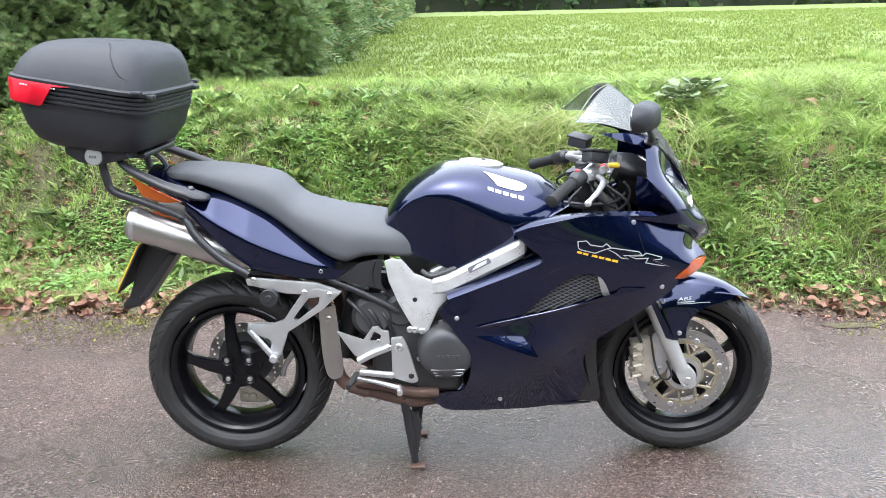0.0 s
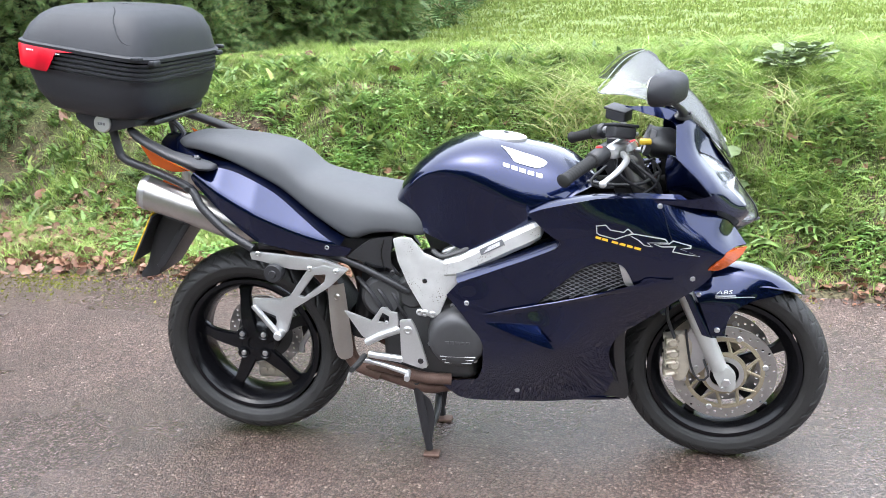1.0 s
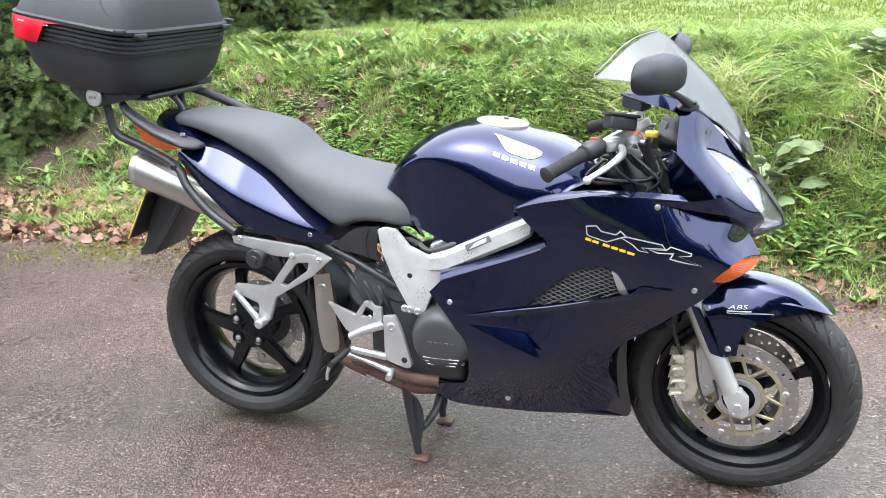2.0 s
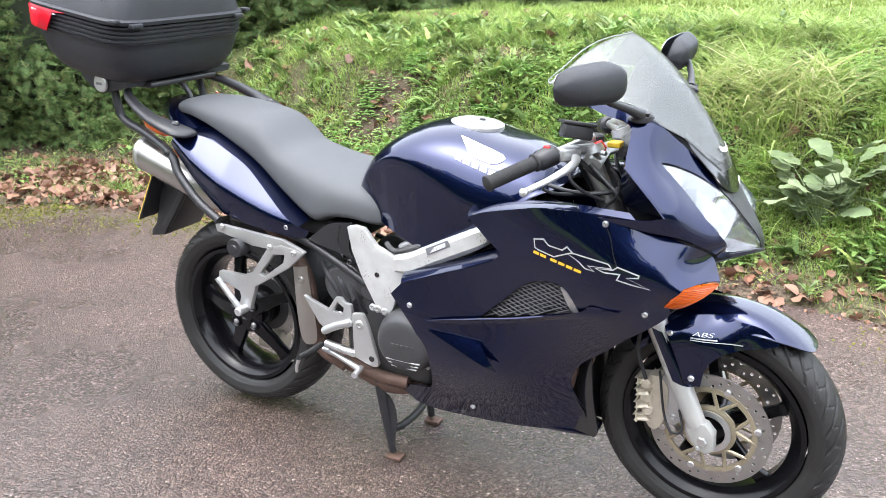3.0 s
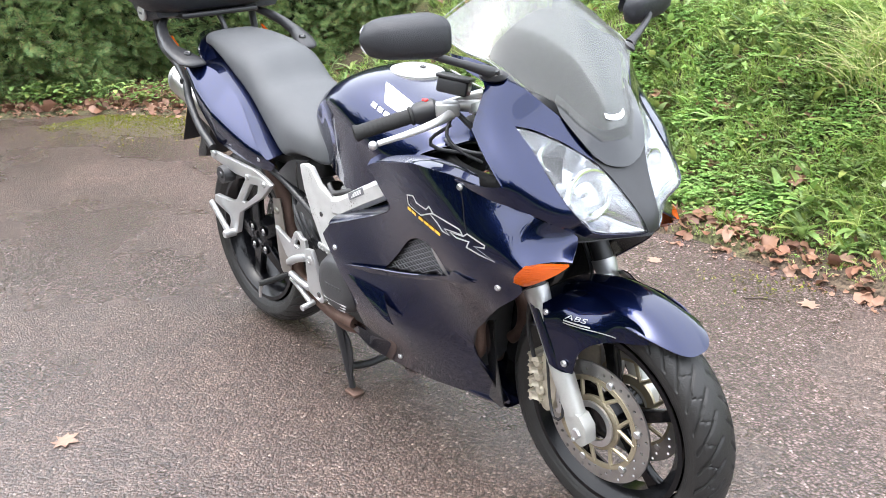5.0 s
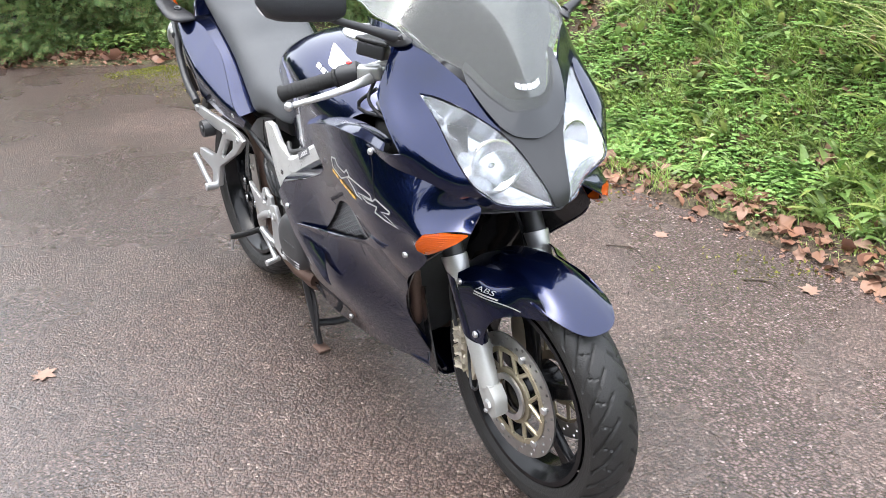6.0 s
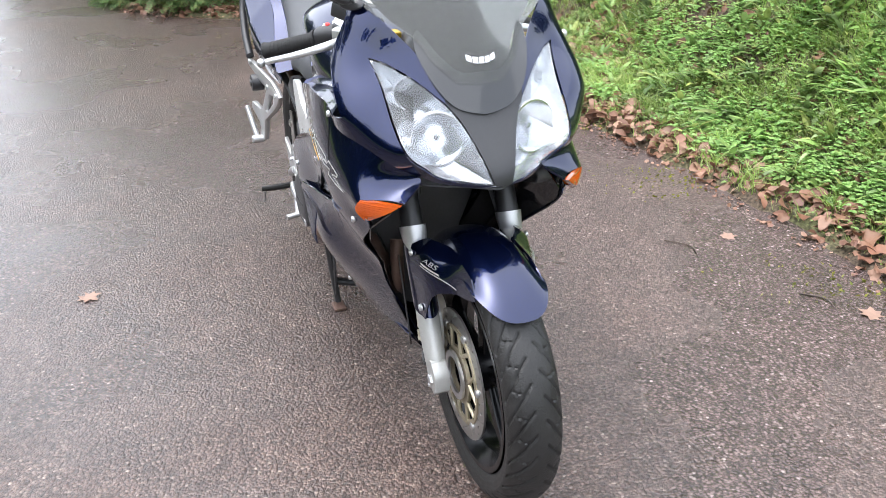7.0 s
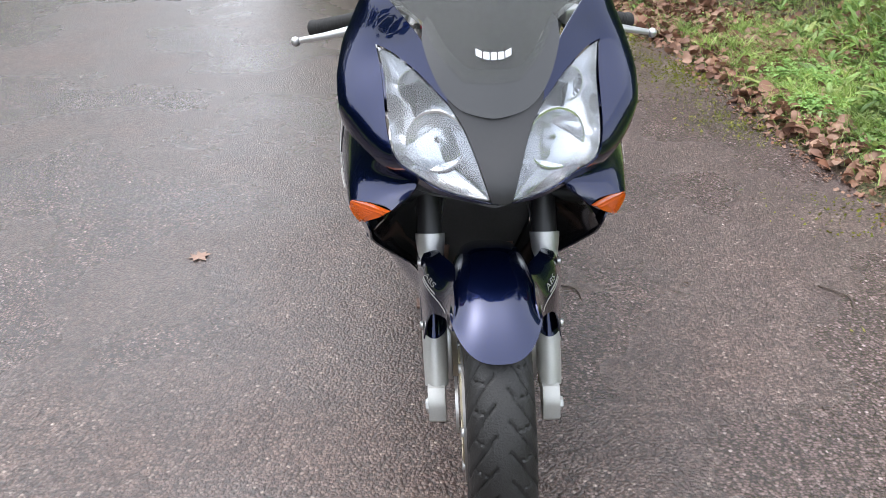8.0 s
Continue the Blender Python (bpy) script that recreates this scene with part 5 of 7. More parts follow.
for s in (-1, 1):
    fl = tps([(1.352, .585, .130), (1.40, .50, .138), (1.41, .45, .139), (1.446, .45, .137), (1.40, .56, .134), (1.45, .545, .124), (1.38, .608, .100), (1.45, .612, .072), (1.45, .585, .105), (1.40, .592, .120), (1.52, .606, .074), (1.52, .58, .085), (1.52, .545, .092), (1.60, .58, .077), (1.60, .556, .083), (1.655, .558, .078)])
    out = [(1.352, 0.585, 1), (1.385, 0.608), (1.45, 0.612), (1.52, 0.606), (1.57, 0.596), (1.605, 0.568, 1), (1.57, 0.555), (1.52, 0.542), (1.475, 0.522), (1.452, 0.490), (1.446, 0.448, 1), (1.408, 0.447, 1), (1.383, 0.52)]
    part("fork_flange", sheet(out, lambda q: np.column_stack([q[:, 0], s * fl(q), q[:, 1]]), 0.010, thick=0.003), M_PAINT, fender)
    # painted guard round the front of each fork leg, with a soft crease down it
    rings = []
    for z in np.linspace(0.448, 0.578, 9):
        k = 1 - 0.10 * (z - 0.448) / 0.13
        rings.append([(fork_x(z) + 0.037 * k * math.cos(a) * (1 + 0.06 * math.cos(3 * a)), s * (0.116 + 0.0275 * math.sin(a)), z - 0.012 * math.cos(a)) for a in np.linspace(radians(100), radians(-85), 15)])
    bm = loft(rings, False, closed=False)
    bmesh.ops.recalc_face_normals(bm, faces=bm.faces)
    bmesh.ops.solidify(bm, geom=bm.faces[:], thickness=0.003)
    part("fork_guard", bm, M_PAINT, fender, sharp=50)
    bolt((1.368, 0.572), 0.138, s, fender, 0.007)
    bolt((1.424, 0.466), 0.139, s, fender, 0.008)
    bm = lettering("ABS", 0.0135)
    for v in bm.verts:
        u = v.co.x * 2.0 if s < 0 else 0.062 - v.co.x * 2.0
        x, z = 1.416 + u + 0.35 * v.co.y * (1 if s < 0 else -1), 0.572 + v.co.y - 0.05 * u
        v.co = (x, s * (float(fl(np.array([[x, z]]))[0]) + 0.0026), z)
    part("lettering", bm, M_FORK, fender, "pale grey lettering")
    for x0, x1, z, h in ((1.414, 1.472, 0.5675, 0.0016), (1.414, 1.526, 0.5625, 0.0011)):
        bm = sheet([(x0, z - h, 1), (x1, z - h - 0.07 * (x1 - x0), 1), (x1, z + h - 0.07 * (x1 - x0), 1), (x0, z + h, 1)], lambda q: np.column_stack([q[:, 0], s * (fl(q) + 0.0024), q[:, 1]]), 0.008, thick=0.0006)
        part("decal_bar", bm, M_FORK, fender, "pale lettering bar")

# the front wheel and fork are turned a little to the right
LEAN = Matrix(((1, 0, 0, 0), (0, 1, -0.03, 0.03 * 0.85), (0, 0, 1, 0), (0, 0, 0, 1)))
STEER = LEAN @ Matrix.Translation((1.331, 0.000, 0.004)) @ Euler((0, 0, radians(-1.9))).to_matrix().to_4x4() @ Matrix.Translation((-1.33, 0, 0))
for ob in [o for o in bike.children if o.name.split(".")[0] in ("front_wheel", "fork_slider", "brake_caliper", "front_mudguard", "triple_clamp")]:
    for o in (ob, *ob.children): o.data.transform(STEER)

# ---- fairing surfaces ----
def nose_fn():
    half = [(0, .765, .530), (0, .80, .526), (0, .85, .489), (0, .902, .453), (0, .95, .435), (11, .87, .481), (15, .90, .454), (11, .944, .434), (22.5, .915, .444), (19, .828, .509), (17, .774, .468), (30, .988, .394), (47.5, .861, .358), (36, 1.062, .368), (36.5, .895, .458), (39.9, .942, .428), (43.8, .992, .381), (60, .88, .312), (60, 1.05, .240)]
    return tps([(s * radians(a) * 0.4, z, r) for a, z, r in half for s in ((1, -1) if a else (1,))], 1e-4)


NOSE = nose_fn()
SIDE = tps([(.725, .566, .239), (1.082, .798, .273), (.909, .561, .225), (1.158, .628, .24), (.856, .252, .14), (1.332, .661, .248), (1.242, .861, .264), (1.268, .657, .262), (.967, .439, .228), (1.13, .42, .13), (1.12, .28, .08), (.949, .836, .25),
            (1.418, .738, .25), (1.473, .738, .188), (1.447, .774, .138), (.66, .3, .16), (.76, .4, .215), (.72, .62, .235), (1.25, .55, .2), (1.385, .682, .235), (1.29, .857, .25), (1.356, .842, .225), (1.42, .810, .19)])


def nose_place(off=0.0):
    """Places on the nose: u is the turn from straight ahead (0.4 m a radian), v the height."""
    def place(q):
        q = np.asarray(q)
        r, th = NOSE(q) + off, q[:, 0] / 0.4
        x = 1.0 + r * np.cos(th)
        # an old knock has set the nose slightly askew
        return np.column_stack([x, 0.003 - r * np.sin(th) + 0.045 * np.clip(x - 1.33, 0, 1), q[:, 1]])
    return place


def side_place(s, off=0.0):
    return lambda q: np.column_stack([q[:, 0], s * (SIDE(q) + off), q[:, 1]])


def polar(pts, s=1):
    return [(radians(s * p[0]) * 0.4, p[1] + 0.03 * min(max((p[1] - 0.985) / 0.08, 0.0), 1.0), *p[2:]) for p in pts]


def raised(z):
    """The upper edge of the cowl and the screen above it."""
    return z + 0.03 * np.clip((np.asarray(z) - 0.93) / 0.13, 0, 1)


part("nose_panel", sheet(
    polar([(1.9, .775, 1), (0, .772), (-1.9, .775, 1), (-4.1, .83), (-7.2, .885), (-10.6, .919, 1), (-12.2, .957, 1), (-8.5, .925), (-4, .905), (0, .900), (4, .905), (8.5, .925), (12.2, .957, 1), (10.6, .919, 1), (7.2, .885), (4.1, .83)]),
    nose_place(0.001), 0.010), M_BLACK, bike, "satin black nose panel between the headlamps")
for s in (1, -1):
    cheek = polar([(10.7, .920, 1), (18, .960), (25.5, .986), (31.3, .994, 1), (27.2, .947), (24, .885), (21, .838), (17.4, .808), (13.5, .782), (7.4, .777), (1.8, .773, 1), (9, .770), (15.5, .774, 1), (24, .812), (32, .846), (40, .861), (48, .871), (52, .875, 1), (46, .880), (41, .885), (36.5, .894, 1), (38, .915), (39.9, .942), (42, .970), (43.8, .992), (41, 1.03), (40, 1.052), (47, 1.066), (55, 1.087, 1), (47, 1.088), (42, 1.086), (34, 1.070), (28, 1.046), (18, 1.003), (12.3, .958, 1)], s)
    ob = part("cowl_side", sheet(cheek, nose_place(), 0.011), M_PAINT, bike, "glossy dark blue headlamp cowl side")
    # headlamp: clear cover, chromed bowl and two reflectors
    hl = [(30.5, .990, 1), (25.5, .982), (18, .956), (11.5, .921), (7.4, .882), (4.4, .831), (2.2, .777, 1), (7.4, .780), (13.5, .787), (17, .812), (20.5, .840), (23.4, .886), (26.6, .947)]
    lamp = part("headlamp", sheet(polar(hl, s), nose_place(-0.001), 0.010, thick=0.002), M_LENS, bike, "clear headlamp cover")
    lamp.visible_shadow = False
    def bowl(q):
        r = np.array(rim_line(polar(hl, s), 0.0012))
        d = np.sqrt(((q[:, None] - r[None]) ** 2).sum(-1)).min(1)
        return nose_place(0.0)(q) + np.array([-1.0, 0, -0.15]) * (0.05 * (1 - np.exp(-d / 0.02)))[:, None] - np.array([0.006, 0, 0])
    part("reflector_housing", sheet(polar(hl, s), bowl, 0.0045, thick=0), M_HOUSING, lamp, "silvered headlamp housing", 60)
    for a, z, r, dep in ((13.3, .856, 0.051, 0.036), (19.8, .931, 0.030, 0.028)):
        p = nose_place(-0.030)(np.array(polar([(a, z)], s)))[0]
        m = Matrix.Translation(p) @ Vector((1, -s * 0.22, 0.10)).to_track_quat("Y", "Z").to_matrix().to_4x4()
        bm = lathe([(r * k, -dep * (1 - k * k)) for k in np.linspace(0, 1, 9)] + [(r * 1.07, 0.0), (r * 1.07, -0.012)], (0, 0, 0), 26, ring=False)
        bm.transform(m)
        part("reflector", bm, M_CHROME, lamp, "round chromed reflector", 11)
        bm = tube([(0, -dep, 0), (0, -dep * 0.5, 0)], 0.005, 10)
        lathe([(0.0, -dep * 0.4), (0.006, -dep * 0.43), (0.006, -dep * 0.55), (0, -dep * 0.55)], (0, 0, 0), 12, bm, ring=False)
        bm.transform(m)
        part("bulb", bm, M_HOUSING, lamp)
    # the cowl turns back sharply behind this crease
    fold = [(36.5, .894, 1.335, .872), (38, .915, 1.300, .882), (39.9, .942, 1.262, .898), (42, .970, 1.252, .950), (43.8, .992, 1.258, .990)]
    bm = loft([[tuple(np.array(c) * (1 - k) + np.array((bx, -s * .205, bz)) * k) for k in (0, .08, .3, .6, 1)] for c, bx, bz in ((nose_place(-0.001)(np.array(polar([(a, z)], s)))[0], bx, bz) for a, z, bx, bz in fold)], False, closed=False)
    bmesh.ops.recalc_face_normals(bm, faces=bm.faces)
    bmesh.ops.solidify(bm, geom=bm.faces[:], thickness=0.003)
    part("cowl_return", bm, M_PAINT, ob, sharp=40)
    # ledge inside the cowl and the dark panel below it
    part("cowl_ledge", loft([[tuple(nose_place(o)(np.array([[s * radians(a) * 0.4, z]]))[0]) for o, z in ((-0.004, .884), (-0.03, .894), (-0.07, .880), (-0.07, .866), (-0.004, .872))] for a in (42, 45, 48, 52, 56)]), M_PAINT, bike)
    bm = loft([[(x, -s * y, z0 + (0.93 - z0) * k) for k in np.linspace(0, 1, 8)] for x, y, z0 in ((1.40, 0.13, 0.80), (1.34, 0.16, 0.82), (1.30, 0.18, 0.84), (1.265, 0.185, 0.86))], False, closed=False)
    part("inner_cowl", bm, M_DARK, bike)
    # side fairing
    sd = -s
    edge = [(.897, .832, 1), (.946, .850), (1.045, .875), (1.1, .884), (1.2, .884), (1.25, .873), (1.29, .862), (1.356, .845), (1.42, .812), (1.449, .776, 1), (1.475, .742, 1), (1.445, .742), (1.415, .738, 1), (1.375, .690, 1), (1.378, .655), (1.286, .577), (1.205, .500), (1.148, .446), (1.122, .388), (1.130, .330), (1.172, .236), (1.168, .208, 1), (1.02, .203), (.85, .206), (.70, .209), (.655, .238, 1), (.622, .272, 1), (.70, .288), (.745, .305), (.764, .40), (.733, .495), (.668, .588, 1), (.70, .622, 1), (.80, .660), (.905, .702), (.983, .746), (.945, .785)]
    vent = [(.914, .562, 1), (.98, .625), (1.05, .688), (1.112, .708), (1.152, .692), (1.180, .634, 1), (1.05, .592)]
    pan = part("side_fairing", sheet(edge, side_place(sd), 0.011, [vent], 0.0035), M_PAINT, bike, "glossy dark blue side fairing")
    lip = spline([(.70, .622), (.80, .660), (.905, .702), (.983, .746), (.945, .785), (.897, .832)], 0.02)
    bm = loft([[(x, sd * (SIDE(np.array([[x, z]]))[0] - 0.001), z), (x - 0.004, sd * (SIDE(np.array([[x, z]]))[0] - 0.014), z + 0.010), (x - 0.008, sd * .198, z + 0.016), (x - 0.010, sd * .150, z + 0.012)] for x, z in lip], False, closed=False)
    bmesh.ops.recalc_face_normals(bm, faces=bm.faces)
    bmesh.ops.solidify(bm, geom=bm.faces[:], thickness=0.003)
    part("fairing_lip", bm, M_PAINT, pan, sharp=60)
    # wire mesh in the vent
    bm = sheet(vent, side_place(sd, -0.022), 0.03, thick=0.001)
    part("vent_backing", bm, M_BLACK, pan)
    bm = bmesh.new()
    for k in range(-18, 26):
        for sl in (0.52, -0.52):
            pts = []
            for x in np.arange(.90, 1.19, 0.006):
                z = 0.60 + sl * (x - 1.04) + k * 0.0125
                pts.append((x, z))
            q = np.array(pts)
            q = q[inside(rim_line(vent, 0.02), q)]
            if len(q) > 2:
                pl = side_place(sd, -0.010)(q[:: max(1, len(q) // 4)])
                tube([tuple(p) for p in pl], 0.0014, 4, bm=bm, smooth=False)
    part("vent_mesh", bm, M_MESH, pan, "grey diamond wire mesh")
    part("vent_deflector", sheet([(1.138, .698, 1), (1.152, .690), (1.182, .638, 1), (1.158, .636)], side_place(sd, -0.004), 0.012), M_SILVER, pan)
    # raised spear under the vent, and the pressed scoop below it
    def ridge(q):
        t = np.clip((q[:, 0] - .775) / .49, 0, 1)
        mid = .540 + (.652 - .540) * t ** 1.05
        d = (q[:, 1] - mid) / 0.017
        return np.column_stack([q[:, 0], sd * (SIDE(q) + 0.004 + 0.012 * np.clip(1 - d * d, 0, 1) * np.sin(np.pi * np.clip(t * 0.9 + 0.08, 0, 1)) ** 0.5), q[:, 1]])
    part("fairing_spear", sheet([(.775, .535, 1), (.84, .550), (.912, .563), (1.05, .596), (1.178, .640), (1.213, .664), (1.284, .662, 1), (1.18, .622), (1.05, .580), (.91, .545), (.84, .536)], ridge, 0.008), M_PAINT, pan)
    def scoop(q):
        return np.column_stack([q[:, 0], sd * (SIDE(q) + 0.004 + 0.34 * np.clip(.511 - q[:, 1], 0, .08)), q[:, 1]])
    part("fairing_scoop", sheet([(.777, .508, 1), (.85, .507), (.922, .504, 1), (.974, .438, 1), (.90, .463), (.83, .488)], scoop, 0.008), M_PAINT, pan)
    # top ledge between fairing and tank
    ledge = spline([(.895, .828, .215, .008), (.95, .850, .207, .012), (1.02, .868, .200, .010), (1.10, .883, .205, .006), (1.17, .884, .205, .004), (1.23, .878, .205, .002)], 0.02)
    bm = bmesh.new()
    rows = []
    for x, z, y1, dz in ledge:
        y0 = float(SIDE(np.array([[x, z]]))[0]) - 0.005
        rows.append([(x, sd * (y0 + (y1 - y0) * u), z + dz * u - 0.004 + 0.006 * math.sin(math.pi * u)) for u in np.linspace(0, 1, 7)] + [(x, sd * y1, z + dz - 0.016), (x, sd * y0, z - 0.02)])
    loft(rows, True, bm)
    part("fairing_shelf", bm, M_PAINT, pan, sharp=60)
    for c in ((.725, .566), (1.238, .864), (1.332, .661), (.856, .256)):
        bolt(c, float(SIDE(np.array([c]))[0]), sd, pan, 0.0075)
    # side emblem: plain angular outlines, with two short yellow rows of bars below
    for o in (((1.075, .811), (1.101, .815), (1.113, .802), (1.146, .797), (1.157, .807), (1.173, .793), (1.126, .774), (1.085, .784), (1.077, .789)),
              ((1.157, .790), (1.176, .793), (1.255, .780), (1.264, .768), (1.21, .768), (1.224, .757), (1.20, .760), (1.186, .773)),
              ((1.224, .766), (1.264, .768), (1.274, .776), (1.323, .761), (1.321, .753), (1.295, .752), (1.347, .730), (1.306, .736), (1.272, .744), (1.278, .757), (1.245, .757))):
        ring = np.array(o)
        mid = ring.mean(0)
        w = []
        for i in range(len(ring)):
            e0, e1 = ring[i] - ring[i - 1], ring[(i + 1) % len(ring)] - ring[i]
            n0, n1 = np.array((-e0[1], e0[0])) / np.linalg.norm(e0), np.array((-e1[1], e1[0])) / np.linalg.norm(e1)
            k = n0 + n1
            w.append(ring[i] - 0.0030 * k / max(0.55, float(k @ k) / 2))
        bm = bmesh.new()
        pl = side_place(sd, 0.0022)
        a_, b_ = [bm.verts.new(p) for p in pl(ring)], [bm.verts.new(p) for p in pl(np.array(w))]
        for i in range(len(ring)):
            j = (i + 1) % len(ring)
            bm.faces.new((a_[i], a_[j], b_[j], b_[i]))
        bmesh.ops.recalc_face_normals(bm, faces=bm.faces)
        bmesh.ops.solidify(bm, geom=bm.faces[:], thickness=0.0006)
        part("emblem", bm, M_FORK, pan, "plain pale outlined emblem")
    for x0, x1 in ((1.076, 1.090), (1.093, 1.108), (1.118, 1.134), (1.138, 1.153), (1.157, 1.172), (1.176, 1.193)):
        z0, z1 = .782 - 0.245 * (x0 - 1.076), .782 - 0.245 * (x1 - 1.076)
        part("emblem_bar", sheet([(x0, z0, 1), (x1, z1, 1), (x1 - 0.002, z1 - 0.0066, 1), (x0 - 0.002, z0 - 0.0066, 1)], side_place(sd, 0.0026), 0.008, thick=0.0006), M_YELLOW, pan, "yellow lettering bar")
    # seam between the front and rear halves of the panel
    q = np.array(spline([(1.232, .872), (1.250, .84), (1.262, .80), (1.272, .775)], 0.006))
    part("panel_seam", tube([tuple(p) for p in side_place(sd, 0.0004)(q)], 0.0013, 5, smooth=False), M_DARK, pan)
    # indicator in the front corner
    IND = tps([(1.418, .736, .252), (1.475, .738, .190), (1.372, .684, .243), (1.44, .680, .215), (1.46, .70, .212), (1.40, .70, .252)])
    ind = part("front_indicator", sheet([(1.414, .737, 1), (1.445, .740), (1.476, .738, 1), (1.460, .720), (1.428, .698), (1.397, .683), (1.372, .684, 1), (1.390, .709)], lambda q: np.column_stack([q[:, 0], sd * IND(q), q[:, 1]]), 0.008, thick=0.012), M_ORANGE, bike, "orange indicator lens")
    bm = bmesh.new()
    lens = [(1.414, .735), (1.445, .737), (1.472, .736), (1.458, .722), (1.427, .700), (1.397, .686), (1.375, .687), (1.392, .709)]
    for k in range(11):
        z = .688 + 0.0045 * k
        q = np.array([(1.37 + 0.11 * t, z) for t in np.linspace(0, 1, 40)])
        q = q[inside(np.array(lens), q)][::4]
        if len(q) < 2: continue
        tube([tuple(p) for p in np.column_stack([q[:, 0], sd * (IND(q) + 0.0005), q[:, 1]])], 0.0012, 5, bm=bm)
    part("lens_rib", bm, M_ORANGE, ind)
    # inner wall of the fairing: runs back from the edge beside the wheel
    bm = loft([[(x0, sd * y0, z), (x0 - 0.03, sd * (y0 - 0.022), z + 0.003), (x0 - back, sd * (y0 - drop), z + 0.008)] for x0, y0, z, back, drop in ((1.43, .15, .765, .13, .06), (1.425, .195, .70, .13, .10), (1.37, .222, .65, .15, .10), (1.282, .198, .577, .15, .06), (1.20, .160, .500, .12, .035), (1.143, .128, .446, .10, .025), (1.117, .112, .388, .08, .02), (1.125, .098, .330, .08, .02), (1.166, .062, .236, .09, .015), (1.164, .05, .210, .09, .01))], False, closed=False)
    bmesh.ops.recalc_face_normals(bm, faces=bm.faces)
    bmesh.ops.solidify(bm, geom=bm.faces[:], thickness=0.003)
    part("inner_fairing", bm, M_GLOSSBLACK, bike, "black inner fairing")
    # duct panel behind the wheel, seen in the notch of the edge
    bm = sheet([(1.172, .212, 1), (1.184, .235), (1.170, .33), (1.166, .44), (1.178, .475, 1), (1.138, .45), (1.126, .38), (1.128, .30), (1.125, .24), (1.11, .215, 1)], lambda q: np.column_stack([q[:, 0], sd * (.052 + 0.25 * (q[:, 0] - 1.1) + 0.10 * (q[:, 1] - .21)), q[:, 1]]), 0.016, thick=0.004)
    part("duct_panel", bm, M_GLOSSBLACK, bike, "glossy black wheel-side duct panel")
    # mirror
    mc, mb = Vector((1.216, sd * 0.384, 1.180)), Vector((1.290, sd * 0.216, 1.094))
    rings = []
    for k in range(11):
        u = -1 + 2 * k / 10
        w = math.sqrt(max(0.02, 1 - abs(u) ** 5.0))
        rings.append([(mc.x + 0.004 + 0.050 * math.cos(a) * w * (1.0 if math.cos(a) > 0 else 0.22) - 0.034 * u, mc.y + sd * 0.076 * u, mc.z + 0.041 * math.copysign(abs(math.sin(a)) ** 0.6, math.sin(a)) * w * (1 - 0.12 * u)) for a in np.arange(22) * 2 * math.pi / 22])
    mir = part("mirror", loft(rings), M_BOX, bike, "black rear-view mirror", 60)
    part("mirror_glass", sheet([(-0.060, 0.026), (0, 0.034), (0.060, 0.026), (0.066, 0), (0.06, -0.026), (0, -0.034), (-0.06, -0.026), (-0.066, 0)], lambda q: np.column_stack([mc.x - 0.0115 - 0.29 * sd * q[:, 0], mc.y + 1.1 * q[:, 0], mc.z + q[:, 1]]), 0.02, thick=0.001), M_MIRROR, mir)
    # the far one has been knocked forward on its joint
    if sd > 0:
        swing = Matrix.Translation(mc) @ Euler((0, radians(20), radians(-26))).to_matrix().to_4x4() @ Matrix.Translation(-mc)
        for o in (mir, *mir.children): o.data.transform(swing)
    part("mirror_stem", tube([tuple(mb + Vector((0, 0, 0.004))), tuple(mb.lerp(mc, 0.35) + Vector((0.012, 0, -0.004))), tuple(mb.lerp(mc, 0.75) + Vector((0.016, 0, -0.012))), tuple(mc + Vector((0.022, -sd * 0.060, -0.018)))], [0.013, 0.0085, 0.008, 0.011], 12), M_BLACK, mir)
    bm = lathe([(0, -0.006), (0.024, -0.006), (0.026, 0.0), (0.018, 0.010), (0, 0.012)], (0, 0, 0), 20, ring=False)
    bm.transform(Matrix.Translation(mb) @ Vector((0.35, sd * 0.45, 0.8)).to_track_quat("Y", "Z").to_matrix().to_4x4() @ Matrix.Diagonal((1.15, 0.8, 0.6, 1)))
    part("mirror_base", bm, M_BLACK, mir)
    for d in (-0.014, 0.014):
        bm = tube([tuple(mb + Vector((d, 0, 0.004))), tuple(mb + Vector((d, sd * 0.004, 0.011)))], 0.0042, 8)
        part("bolt", bm, M_BLACK, mir)

# windscreen: a bubble given by its height over the plan
SCREEN = tps([(x, y, float(raised(z))) for x, y, z in [(1.463, 0, .903), (1.44, 0, .955), (1.422, 0, .989), (1.34, 0, 1.090), (1.27, 0, 1.158), (1.197, 0, 1.217)] + [(x, s * y, z) for x, y, z in ((1.452, .06, .918), (1.425, .10, .956), (1.375, .122, 1.005), (1.325, .172, 1.047), (1.298, .204, 1.070), (1.22, .222, 1.098), (1.075, .198, 1.124), (1.13, .13, 1.186), (1.28, .14, 1.115)) for s in (1, -1)]], 2e-4)
half = [(1.443, 0.0), (1.435, .050), (1.408, .088), (1.368, .117), (1.328, .172), (1.298, .203), (1.22, .221), (1.15, .214), (1.073, .199)]
rim = spline(half[1:], 0.004)
run = np.concatenate([[0], np.cumsum(np.linalg.norm(np.diff(np.array(rim), axis=0), axis=1))])
rows = []
